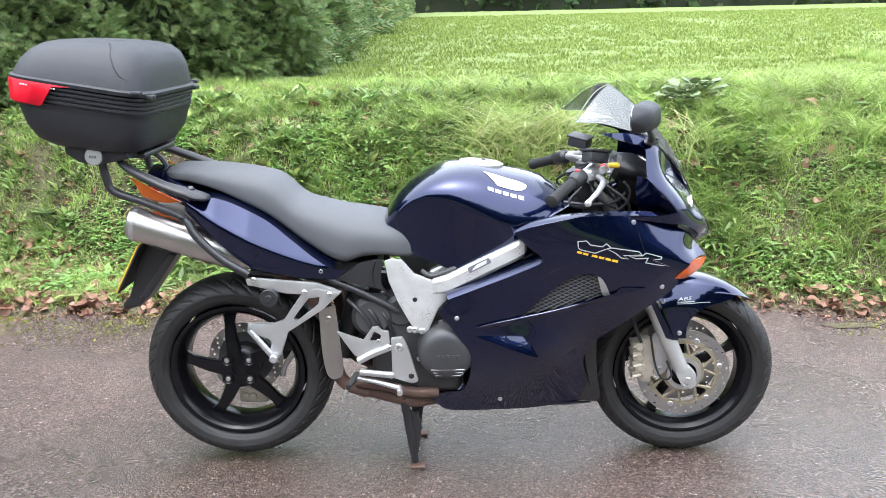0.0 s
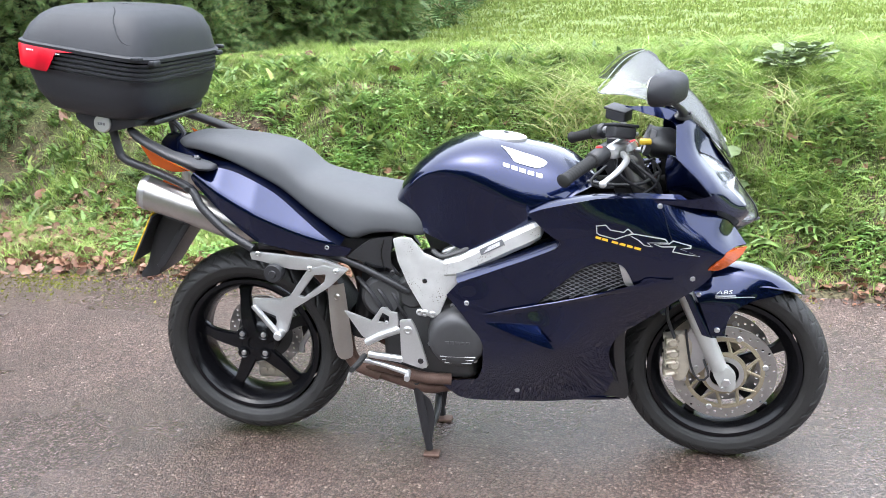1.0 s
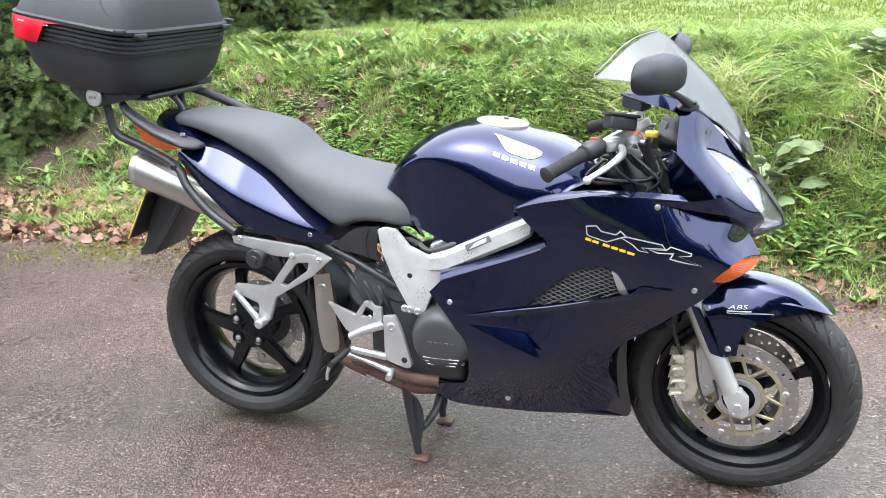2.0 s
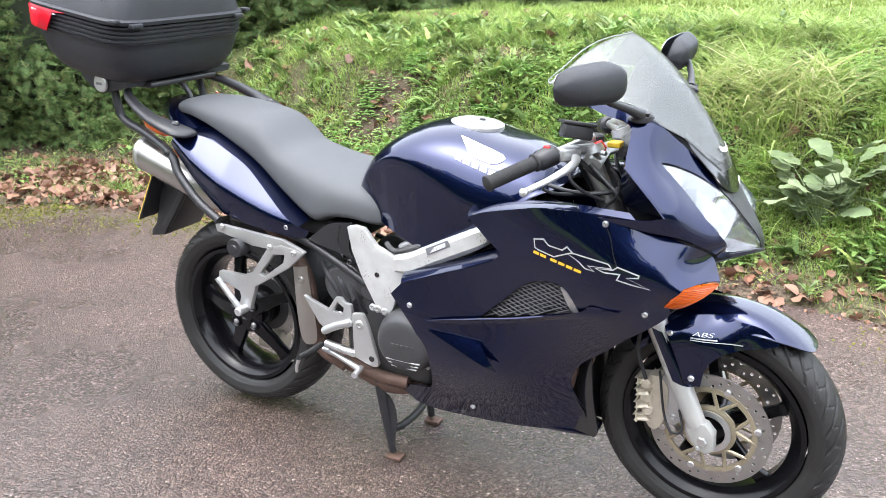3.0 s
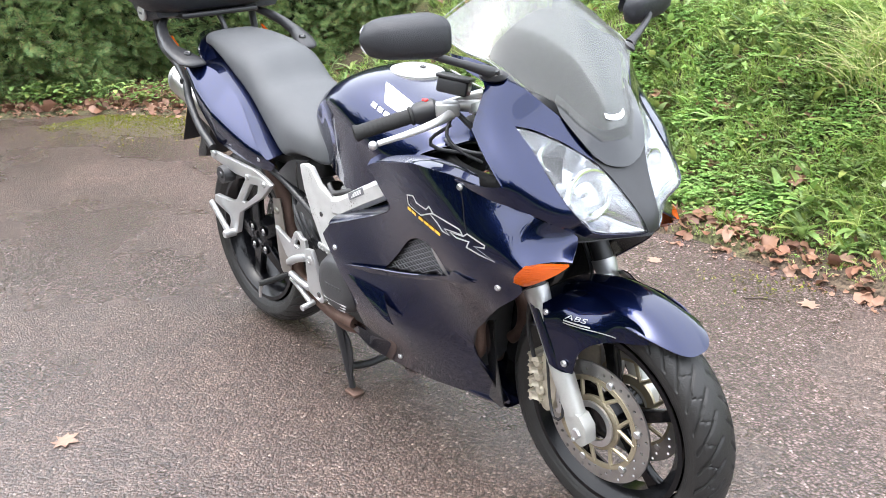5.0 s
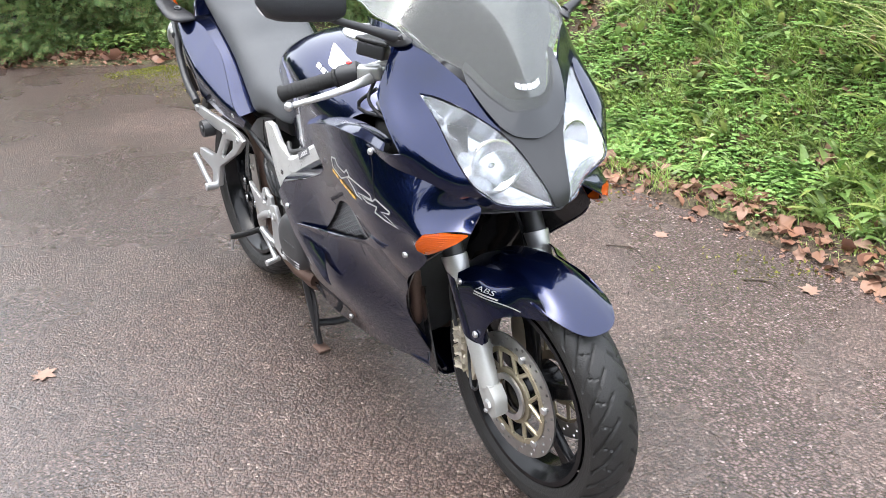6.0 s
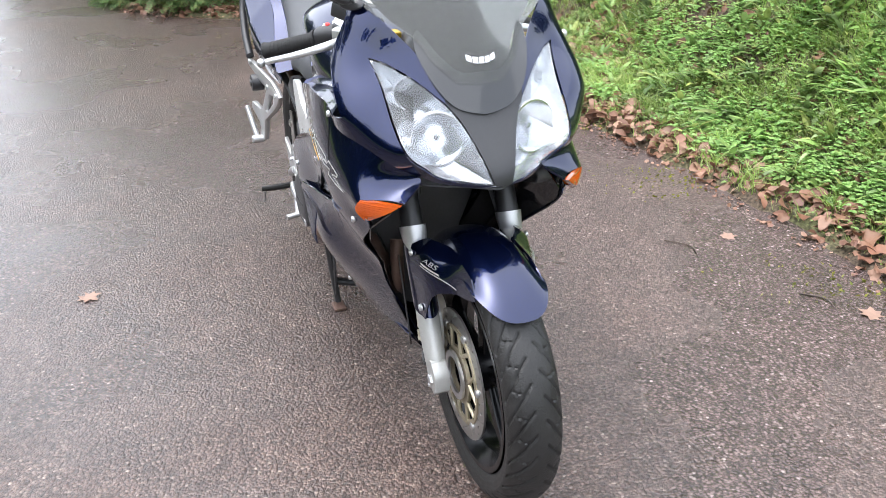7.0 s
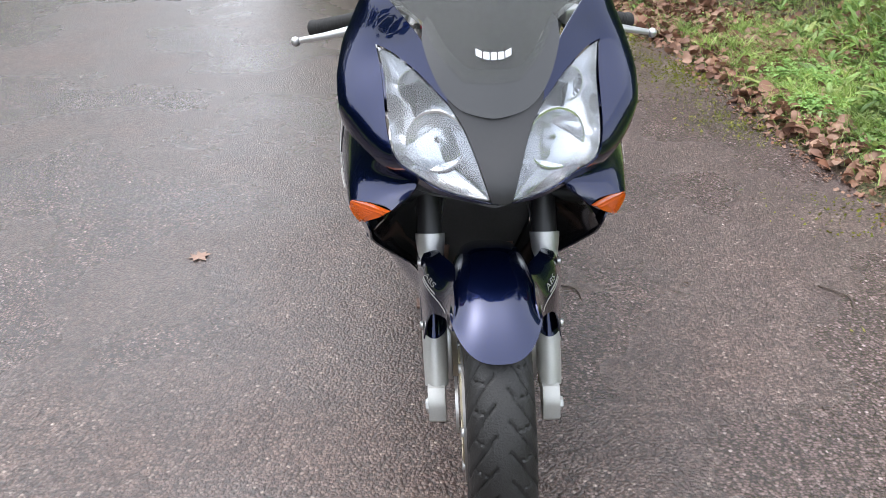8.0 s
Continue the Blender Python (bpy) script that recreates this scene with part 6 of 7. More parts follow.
for v in np.linspace(0, 1, 40):
    xe, ye = (np.interp(v * run[-1], run, np.array(rim)[:, k]) for k in (0, 1))
    xc = 1.443 + (1.195 - 1.443) * v
    q = np.array([(xc + (xe - xc) * abs(u) ** 1.7, u * ye) for u in np.linspace(-1, 1, 41)])
    rows.append([tuple(p) for p in np.column_stack([q[:, 0], q[:, 1], SCREEN(q)])])
bm = loft(rows, False, closed=False)
bmesh.ops.recalc_face_normals(bm, faces=bm.faces)
bmesh.ops.solidify(bm, geom=bm.faces[:], thickness=0.003)
scr = part("windscreen", bm, M_SCREEN, bike, "smoke-tinted clear windscreen", 60)
scr.visible_shadow = False
bm = bmesh.new()
edge = spline([(1.298, .203), (1.22, .221), (1.15, .214), (1.073, .199), (1.102, .155), (1.145, .10), (1.18, .05), (1.195, 0), (1.18, -.05), (1.145, -.10), (1.102, -.155), (1.073, -.199), (1.15, -.214), (1.22, -.221), (1.298, -.203)], 0.012)
tube([(x, y, float(SCREEN(np.array([[x, y]]))[0])) for x, y in edge], 0.0013, 6, bm=bm, smooth=False)
part("screen_edge", bm, mat("frosted_edge", (0.22, 0.24, 0.22), 0.4), scr, "pale polished screen edge", 60)
for k in range(5):
    x0, x1 = -0.031 + 0.0127 * k, -0.0205 + 0.0127 * k
    arc = lambda y: 1.4135 + 0.0095 * (1 - (y / 0.034) ** 2)
    part("screen_mark", sheet([(arc(x0), x0, 1), (arc(x1), x1, 1), (arc(x1) + 0.0052, x1, 1), (arc(x0) + 0.0052, x0, 1)], lambda q: np.column_stack([q[:, 0] + 0.003, q[:, 1] + 0.005, SCREEN(q) + 0.0018]), 0.006, thick=0.0005), M_WHITE, scr, "white lettering bar")
# black trim showing below the screen's lower edge
lower = [(1.463, 0.0), (1.453, .058), (1.427, .098), (1.378, .121)]
upper = [(1.358, .110), (1.398, .080), (1.424, .045), (1.432, 0.0)]
ring = lower + upper + [(x, -y) for x, y in upper[-2::-1]] + [(x, -y) for x, y in lower[:0:-1]]
part("screen_trim", sheet(ring, lambda q: np.column_stack([q[:, 0], q[:, 1] + 0.004, SCREEN(q) - 0.0045]), 0.012, thick=0.003), M_GLOSSBLACK, bike, "glossy black trim below the screen")
# black shroud that fills the cowl under the screen
ring = [(1.425, 0.0), (1.418, .05), (1.392, .08), (1.36, .105), (1.318, .155), (1.28, .178), (1.24, .178), (1.232, .10), (1.228, 0.0)]
ring = ring + [(x, -y) for x, y in ring[-2:0:-1]]
part("dash_shroud", sheet(ring, lambda q: np.column_stack([q[:, 0], q[:, 1], SCREEN(q) - 0.022 - 0.12 * np.clip(1.30 - q[:, 0], 0, 1)]), 0.014, thick=0.003), M_DARK, bike, "satin black dash shroud")

# dash, behind the screen
bm = loft([[(x, w * math.cos(a), z + h * math.sin(a)) for a in np.arange(20) * 2 * math.pi / 20] for x, w, z, h in ((1.215, 0.085, .990, .030), (1.225, 0.098, .990, .042), (1.28, 0.108, 0.985, .042), (1.36, 0.10, .95, .030), (1.42, 0.05, .93, .015))])
part("instrument_panel", bm, M_BLACK, bike, "black instrument panel", 60)
for y0, r in ((-0.05, 0.034), (0.045, 0.034), (0, 0.02)):
    bm = lathe([(0, 0), (r, 0), (r * 1.08, 0.006), (r * 1.08, -0.01)], (0, 0, 0), 24, ring=False)
    bm.transform(Matrix.Translation((1.213, y0, .997)) @ Vector((-1, 0, 0.35)).to_track_quat("Y", "Z").to_matrix().to_4x4())
    part("dial", bm, M_GREYPAD, bike)
part("nose_underside", sheet([(1.50, -.05), (1.535, 0), (1.50, .05), (1.43, .14), (1.30, .17), (1.20, .16), (1.20, -.16), (1.30, -.17), (1.43, -.14)], lambda q: np.column_stack([q[:, 0], q[:, 1], .753 + 0.2 * (q[:, 0] - 1.5) + 0.08 * np.abs(q[:, 1]) + 0.012]), 0.02), M_BLACK, bike)
bm = sheet([(-.09, .42), (-.15, .66), (.15, .66), (.09, .42), (.06, .28), (-.06, .28)], lambda q: np.column_stack([1.06 + 0.0 * q[:, 0], q[:, 0], q[:, 1]]), 0.03, thick=0.03)
part("radiator", bm, M_ENGINE, bike, "dark radiator and engine front")
for k in range(2):
    for s in (-1, 1):
        part("front_header", tube([(1.02, s * 0.06, .48 - 0.1 * k), (1.04, s * 0.06, .44 - 0.1 * k), (1.035, s * 0.055, .34 - 0.07 * k), (1.02, s * 0.055, .255), (0.92, s * 0.05, .23)], 0.019, 12), M_RUST, bike, "rust-brown exhaust header pipe")
for s in (-1, 1):
    part("front_header", tube([(1.085, s * .074, .47), (1.100, s * .080, .43), (1.104, s * .080, .39), (1.096, s * .076, .35), (1.07, s * .07, .32)], 0.017, 14), M_RUST, bike, "rust-brown exhaust header pipe")
belly = loft([[(x, w * math.cos(a), zc + h * math.sin(a)) for a in np.linspace(math.pi, 2 * math.pi, 15)] for x, w, zc, h in ((.66, .125, .26, .04), (.8, .13, .245, .045), (.95, .10, .225, .04), (1.08, .07, .21, .03), (1.16, .045, .198, .012))], False, closed=False)
bmesh.ops.recalc_face_normals(belly, faces=belly.faces)
bmesh.ops.solidify(belly, geom=belly.faces[:], thickness=0.003)
part("belly_pan", belly, M_PAINT, bike)

# ---- tank ----
zt = smooth_fn([.478, .50, .521, .56, .604, .682, .742, .802, .869, 1.0, 1.042, 1.075], [.80, .852, .891, .936, .970, 1.006, 1.015, 1.012, .996, .957, .930, .90])
zb = smooth_fn([.478, .55, .612, .66, .73, .76, .84, .92, 1.02, 1.075], [.785, .768, .738, .722, .698, .698, .742, .788, .868, .89])
wt = smooth_fn([.478, .50, .53, .60, .70, .80, .90, 1.0, 1.04, 1.075], [.06, .105, .135, .162, .186, .196, .196, .180, .165, .13])
zs = smooth_fn([.478, .50, .528, .573, .628, .70, .781, .853, .90, 1.0, 1.075], [.793, .842, .878, .928, .957, .955, .921, .880, .864, .866, .885])
def tank_top(x, y):
    """Height of the crowned deck above the knee crease."""
    w, a, b = float(wt(x)), float(zs(x)) - .030, float(zt(x))
    return a + (b - a) * (1 - min(1, abs(y) / w) ** 2.5) ** (1 / 1.9)
def tank_ring(x):
    """Flank with a hollow for the knee, a soft shoulder, then the crowned deck."""
    w, a, b = float(wt(x)), float(zs(x)) - .030, float(zb(x))
    a = max(a, b + .004)
    half = [(w * (1 - .05 * math.sin(math.pi * t ** 0.8)) - .016 * (1 - t) ** 3, b + (a - b) * t) for t in (0, .06, .14, .25, .4, .55, .7, .82, .92)]
    half += [(w * k, max(tank_top(x, w * k), a)) for k in (1, .997, .988, .972, .95, .92, .88, .82, .74, .64, .52, .40, .27, .14)]
    return [(x, -y, z) for y, z in half] + [(x, 0, tank_top(x, 0))] + [(x, y, z) for y, z in half[::-1]]
xs = np.concatenate([[.478, .484, .492], np.linspace(.505, 1.06, 42), [1.07, 1.075]])
tank = part("fuel_tank", loft([tank_ring(x) for x in xs], True, closed=True), M_PAINT, bike, "glossy dark blue fuel tank", 55)
cap = lathe([(0, .012), (.030, .0105), (.062, .009), (.069, .006), (.071, -.004)], (0, 0, 0), 40, ring=False)
cap.transform(Matrix.Translation((.805, 0, 1.003)) @ Vector((0.11, 0, 1)).to_track_quat("Y", "X").to_matrix().to_4x4())
part("filler_cap", cap, M_SILVER, tank, "polished round fuel filler cap", 50)
kh = lathe([(0, .0145), (.007, .0145), (.008, .012)], (0, 0, 0), 14, ring=False)
kh.transform(Matrix.Translation((.812, 0.012, 1.003)) @ Vector((0.11, 0, 1)).to_track_quat("Y", "X").to_matrix().to_4x4())
part("keyhole", kh, M_ENGINE, tank)


def tank_place(s, off):
    """Places on the tank's deck: u along it, v across."""
    return lambda q: np.array([(x, s * (y + .6 * off), tank_top(x, y) + off) for x, y in q])
for s in (-1, 1):
    wing = [(.811, .106, 1), (.84, .107), (.875, .110), (.908, .113), (.930, .118), (.939, .124), (.934, .136), (.915, .147), (.877, .148), (.853, .147), (.843, .138), (.831, .126), (.820, .115)]
    part("tank_emblem", sheet(wing, tank_place(s, 0.0015), 0.012, thick=0.0008), M_WHITE, tank, "plain white swept emblem", 60)
    for k in range(5):
        x0 = .822 + 0.0225 * k
        part("tank_bar", sheet([(x0, .158, 1), (x0 + 0.017, .158, 1), (x0 + 0.017, .166, 1), (x0, .166, 1)], tank_place(s, 0.0015), 0.02, thick=0.0008), M_WHITE, tank, "white lettering bar")

# ---- seat and tail ----
st = smooth_fn([-.205, -.18, -.10, 0, .10, .155, .185, .225, .30, .36, .43, .50, .56, .60, .625], [.995, 1.012, 1.02, 1.013, .998, .982, .960, .920, .892, .876, .862, .848, .832, .80, .765])
sb = smooth_fn([-.205, -.10, 0, .065, .147, .228, .294, .345, .375, .43, .50, .58, .625], [.985, .972, .940, .908, .862, .800, .752, .722, .712, .732, .738, .728, .735])
sw = smooth_fn([-.205, -.18, -.10, 0, .15, .20, .30, .40, .50, .57, .625], [.03, .075, .105, .122, .134, .136, .150, .168, .168, .155, .11])
def seat_ring(x, n=30):
    pts = []
    for k in range(n):
        a = 2 * math.pi * k / n
        c, s = math.cos(a), math.sin(a)
        y = float(sw(x)) * math.copysign(abs(c) ** 0.62, c)
        top, low = float(st(x)), float(sb(x))
        mid = low + 0.25 * (top - low)
        z = mid + (top - mid) * abs(s) ** 0.62 if s >= 0 else mid - (mid - low) * abs(s) ** 0.6
        if s < 0 and abs(c) < 0.5: z += 0.01
        pts.append((x, y, z - 0.0 * abs(c)))
    return pts
part("seat", loft([seat_ring(x) for x in np.concatenate([[-.205, -.2, -.192], np.linspace(-.18, .60, 52), [.612, .62, .625]])]), M_SEAT, bike, "stepped grey vinyl dual seat", 60)
tail_fold = smooth_fn([-.25, -.099, .023, .133, .271, .40], [1.05, .948, .864, .804, .745, .710])
def TAIL(q):
    """Half width of the tail: leaning in above the fold, tucked in a little below it."""
    d = q[:, 1] - tail_fold(q[:, 0])
    wide = np.interp(q[:, 0], [-.25, -.1, 0, .1, .25, .4], [.155, .212, .232, .238, .222, .200])
    return wide - 1.0 * 0.004 * np.log1p(np.exp(np.clip(d / 0.004, -40, 40))) - 0.14 * np.clip(-d, 0, 1) - 0.02 * np.clip(d, 0, 1)
for s in (-1, 1):
    part("tail_fairing", sheet([(-.06, .945, 1), (0, .937), (.065, .910), (.147, .864), (.228, .802), (.294, .752), (.345, .720, 1), (.385, .708, 1), (.363, .686), (.294, .690), (.20, .706), (.105, .730, 1), (.06, .765), (0, .822), (-.05, .872), (-.085, .915)], lambda q: np.column_stack([q[:, 0], s * TAIL(q), q[:, 1]]), 0.010), M_PAINT, bike, "glossy dark blue tail fairing")
    # filler between the fairing's upper edge and the seat
    edge = spline([(-.07, .942), (0, .936), (.065, .910), (.147, .864), (.228, .802), (.294, .752), (.35, .718)], 0.02)
    rows = [[(x, s * (float(TAIL(np.array([[x, z]]))[0]) + (float(sw(x)) - .014 - float(TAIL(np.array([[x, z]]))[0])) * k), z - .003 + .010 * k) for k in (0, .3, .65, 1)] for x, z in edge]
    bm = loft(rows, False, closed=False)
    bmesh.ops.recalc_face_normals(bm, faces=bm.faces)
    bmesh.ops.solidify(bm, geom=bm.faces[:], thickness=0.003)
    part("tail_shoulder", bm, M_PAINT, bike)
    bolt((.313, .713), .2065, s, bike, 0.008)
    # amber tail lens and grab rail
    part("rear_indicator", sheet([(-.255, 1.005, 1), (-.22, .985), (-.15, .950), (-.105, .930, 1), (-.16, .928), (-.222, .948, 1)], lambda q: np.column_stack([q[:, 0], s * (.182 + 0.06 * (q[:, 0] + .1)), q[:, 1]]), 0.012, thick=0.008), M_ORANGE, bike, "orange rear indicator lens")
    part("reflector_strip", sheet([(-.20, .905, 1), (-.10, .868, 1), (-.09, .855, 1), (-.20, .893, 1)], lambda q: np.column_stack([q[:, 0], np.full(len(q), s * .165), q[:, 1]]), 0.02, thick=0.006), M_ORANGE, bike)
    rail = loft([[(x + 0.3 * h * math.sin(a), s * (y + w * math.cos(a)), z + h * math.sin(a)) for a in np.arange(14) * 2 * math.pi / 14] for x, y, z, w, h in ((-.292, .165, 1.056, .008, .005), (-.280, .175, 1.052, .016, .010), (-.248, .200, 1.038, .018, .013), (-.195, .220, 1.014, .020, .014), (-.13, .230, .986, .026, .014), (-.075, .220, .965, .038, .015), (-.042, .210, .953, .042, .013), (-.020, .204, .946, .034, .009), (-.012, .201, .943, .02, .004))])
    part("grab_rail", rail, M_BLACK, bike, "black moulded grab rail", 60)
    bm = lathe([(0, .004), (.006, .004), (.0095, .007), (.012, .004), (.013, -.004)], (0, 0, 0), 16, ring=False)
    bm.transform(Matrix.Translation((-.062, s * .210, .974)) @ Vector((.3, 0, 1)).to_track_quat("Y", "X").to_matrix().to_4x4())
    part("rail_bolt", bm, M_GLOSSBLACK, bike)
    # carrier arms and silencer
    part("carrier_arm", tube([(-.335, s * .178, 1.065), (-.325, s * .178, 1.00), (-.305, s * .178, .963), (-.20, s * .186, .925), (-.09, s * .214, .885), (-.055, s * .228, .835), (.02, s * .240, .765), (.10, s * .244, .715)], 0.0125, 12), M_BLACK, bike, "black steel carrier arm")
    bolt((-.094, .888), .226, s, bike, 0.010, M_BLACK)
    rings = []
    for x, k in ((.09, .55), (.06, .78), (.02, .95), (-.04, 1.0), (-.20, 1.0), (-.262, 1.0), (-.278, .94), (-.282, .80), (-.272, .74)):
        z = .862 - (x + .28) * 0.34
        rings.append([(x + 0.012 * math.sin(a) * (1 if x < -.2 else 0.3), s * (.150 + .045 * k * math.cos(a)), z + .052 * k * math.sin(a)) for a in np.arange(28) * 2 * math.pi / 28])
    muf = part("silencer", loft(rings), M_STEEL, bike, "brushed steel oval silencer", 45)
    part("end_band", loft([[(x + 0.012 * math.sin(a), s * (.150 + .0462 * math.cos(a)), .862 - (x + .28) * 0.34 + .0532 * math.sin(a)) for a in np.arange(28) * 2 * math.pi / 28] for x in (-.268, -.256)], False), M_SILVER, muf)
    part("heat_guard", box((-.21, s * .165 - .01, .772), (-.12, s * .165 + .01, .784), 0.003, m=Matrix.Translation((-.16, 0, .78)) @ Euler((0, radians(18), 0)).to_matrix().to_4x4() @ Matrix.Translation((.16, 0, -.78))), M_BLACK, muf)
tb = loft([[(x, w * math.cos(a), z + h * math.sin(a)) for a in np.arange(22) * 2 * math.pi / 22] for x, w, z, h in ((-.255, .03, .995, .01), (-.235, .09, .985, .035), (-.16, .13, .955, .055), (-.05, .168, .90, .05), (.1, .172, .83, .05), (.3, .16, .73, .04))])
part("tail_cowl", tb, M_PAINT, bike, "dark blue tail hump", 60)
part("tail_lamp", loft([[(-.232 + d, w * math.cos(a), .955 + h * math.sin(a)) for a in np.arange(18) * 2 * math.pi / 18] for d, w, h in ((0, .07, .02), (.01, .09, .03), (.05, .1, .035))]), M_RED, bike, "red tail lamp")
# mudguard and plate
bm = plate([(-.262, .770, 1), (-.12, .80, 1), (-.10, .755, 1), (-.167, .742), (-.305, .566, 1), (-.362, .556, 1), (-.358, .580), (-.335, .605), (-.298, .705)], -.085, .085, 0.008)
part("rear_mudguard", bm, M_BLACK, bike, "black plastic rear mudguard")
part("mudguard_rib", plate([(-.19, .745, 1), (-.165, .74, 1), (-.27, .60, 1), (-.30, .60, 1)], -.098, -.08, 0.004), M_BLACK, bike)
PLATE_AT = Matrix.Translation((-.312, -.01, .705)) @ Euler((0, radians(29), 0)).to_matrix().to_4x4()
part("plate_backing", box((.0005, -.128, -.085), (.006, .128, .085), 0.002, m=PLATE_AT), M_BLACK, bike, "black plate holder")
bm = box((-.005, -.125, -.09), (.0, .125, .09), 0.0015, m=PLATE_AT)
npl = part("number_plate", bm, M_PLATE, bike, "yellow number plate")
for k in range(2):
    for j in range(4):
        bm = box((-.0065, -.105 + .053 * j, .01 - .075 * k), (-.0055, -.065 + .053 * j, .065 - .075 * k), 0, m=PLATE_AT)
        part("plate_bar", bm, M_BLACK, npl, "plain dark bar")

# ---- frame, engine and foot gear ----
def corners(*pts):
    return [(*p, 1) for p in pts]


for s in (-1, 1):
    def y_(v): return s * v
    pl = plate(corners((.506, .736), (.530, .742), (.560, .738), (.596, .694), (.64, .676), (.692, .664), (.712, .628), (.668, .580), (.636, .505), (.622, .496), (.598, .502), (.584, .526), (.545, .60), (.518, .668)), y_(.172), y_(.190), 0.005)
    fr = part("frame_plate", pl, M_FRAME, bike, "weathered silver alloy frame plate")
    part("plate_hole", disc_y((.597, .612), .0075, y_(.185), y_(.1915), 16, 0.001), M_GLOSSBLACK, fr)
    for c in ((.594, .512), (.617, .508), (.579, .504 + .01)): bolt(c, .190, s, fr, 0.011, M_SILVER)
    spar = loft([[(x, s * (yc + hy * c), z + hz * d) for c, d in ((-1, -1), (-1, 1), (.4, 1), (1, .6), (1, -.6), (.4, -1))] for x, z, yc, hy, hz in ((.655, .650, .178, .016, .026), (.70, .660, .184, .016, .030), (.80, .712, .190, .018, .030), (.90, .762, .194, .018, .030), (.928, .776, .194, .016, .026), (.936, .780, .192, .008, .014))])
    part("frame_spar", spar, M_FRAME, fr, "silver alloy frame spar")
    if s < 0:
        part("maker_plate", sheet([(.765, .700, 1), (.830, .733, 1), (.823, .750, 1), (.758, .717, 1)], lambda q: np.column_stack([q[:, 0], np.full(len(q), -.2095 + 0 * q[:, 0]), q[:, 1]]), 0.02, thick=0.0008), M_GREYPAD, fr, "small printed frame label")
        for k in range(4):
            part("label_bar", sheet([(.772 + .004 * k, .708 + .009 * k - .004 * k, 1), (.816, .731 + .003 * k, 1), (.816, .733 + .003 * k, 1), (.772 + .004 * k, .710 + .005 * k, 1)], lambda q: np.column_stack([q[:, 0], np.full(len(q), -.2105), q[:, 1]]), 0.02, thick=0.0006), M_WHITE, fr, "white lettering bar")
    # side cover and subframe rail
    sc = sheet([(.362, .676, 1), (.40, .705), (.437, .728), (.500, .736, 1), (.492, .66), (.517, .617, 1), (.472, .645)], lambda q: np.column_stack([q[:, 0], y_(.168) + y_(.01) * np.sin(20 * q[:, 0]), q[:, 1]]), 0.012, thick=0.012)
    part("side_cover", sc, M_BLACK, bike, "satin black side cover")
    part("cover_seam", tube([(.478, y_(.180), .732), (.468, y_(.180), .69), (.474, y_(.180), .648)], 0.002, 6), M_GLOSSBLACK, bike)
    bolt((.497, .628), .170, s, bike, 0.008, M_BLACK)
    part("subframe_rail", tube([(.09, y_(.175), .705), (.22, y_(.172), .695), (.36, y_(.168), .660), (.46, y_(.165), .612), (.545, y_(.160), .565)], 0.011, 10), M_BLACK, bike, "black subframe rail")
    # pillion peg bracket: two arms meeting at the peg
    pb = plate(corners((.090, .705), (.118, .704), (.30, .677), (.374, .646), (.352, .626), (.30, .640), (.205, .650), (.11, .680), (.095, .683)), y_(.197), y_(.212), 0.004)
    plate(corners((.372, .644), (.315, .592), (.205, .525), (.195, .495), (.180, .452), (.150, .440), (.140, .452), (.152, .488), (.150, .505), (.110, .524), (.084, .536), (.087, .562), (.165, .556), (.195, .566), (.255, .650), (.30, .662)), y_(.195), y_(.2135), 0.005, [corners((.222, .566), (.272, .630), (.306, .632), (.300, .608), (.238, .562))], bm=pb)
    for v in pb.verts: v.co.y += s * 0.16 * max(0.0, .34 - v.co.x)
    br = part("pillion_bracket", pb, M_SILVER, bike, "silver alloy pillion footrest bracket")
    for c in ((.115, .700), (.262, .651), (.337, .640)): bolt(c, .2135 + 0.16 * max(0.0, .34 - c[0]), s, br, 0.009)
    p0, p1 = Vector((.166, y_(.256), .446)), Vector((.096, y_(.272), .548))
    ts = np.linspace(0, 1, 31)
    bm = tube([tuple(p0.lerp(p1, t)) for t in ts], [.0100 - .0016 * k / 30 - .0009 * (k % 5 == 0) for k in range(31)], 12, smooth=False)
    part("pillion_peg", bm, M_SILVER, br, "folded ribbed alloy footrest", 25)
    part("peg_hinge", disc_y((.163, .452), .013, y_(.235), y_(.276), 16, 0.003), M_SILVER, br)
    # rider bracket and peg
    rb = plate(corners((.350, .514), (.432, .484), (.462, .526), (.480, .528), (.492, .515), (.513, .512), (.516, .470), (.465, .452), (.425, .418), (.400, .436)), y_(.188), y_(.202), 0.004, [corners((.452, .482), (.468, .512), (.488, .500), (.484, .478))])
    rider = part("rider_bracket", rb, M_SILVER, bike, "silver alloy rider footrest bracket")
    part("bracket_arm", tube([(.415, y_(.20), .415), (.46, y_(.205), .44), (.515, y_(.205), .462)], 0.012, 10), M_SILVER, rider)
    part("bracket_arm", tube([(.420, y_(.20), .378), (.47, y_(.205), .374), (.520, y_(.205), .368)], 0.011, 10), M_SILVER, rider)
    part("pivot_plate", plate([(.520, .492, 1), (.555, .497, 1), (.572, .46), (.602, .352, 1), (.585, .340), (.520, .360, 1)], y_(.195), y_(.210), 0.005), M_SILVER, rider, "silver swingarm pivot plate")
    for c, r in (((.545, .462), .014), ((.512, .462), .010), ((.517, .368), .010), ((.481, .485), .006)): bolt(c, .209, s, rider, r, M_SILVER)
    part("plate_hole", disc_y((.580, .366), .009, y_(.205), y_(.2115), 16, 0.001), M_GLOSSBLACK, rider)
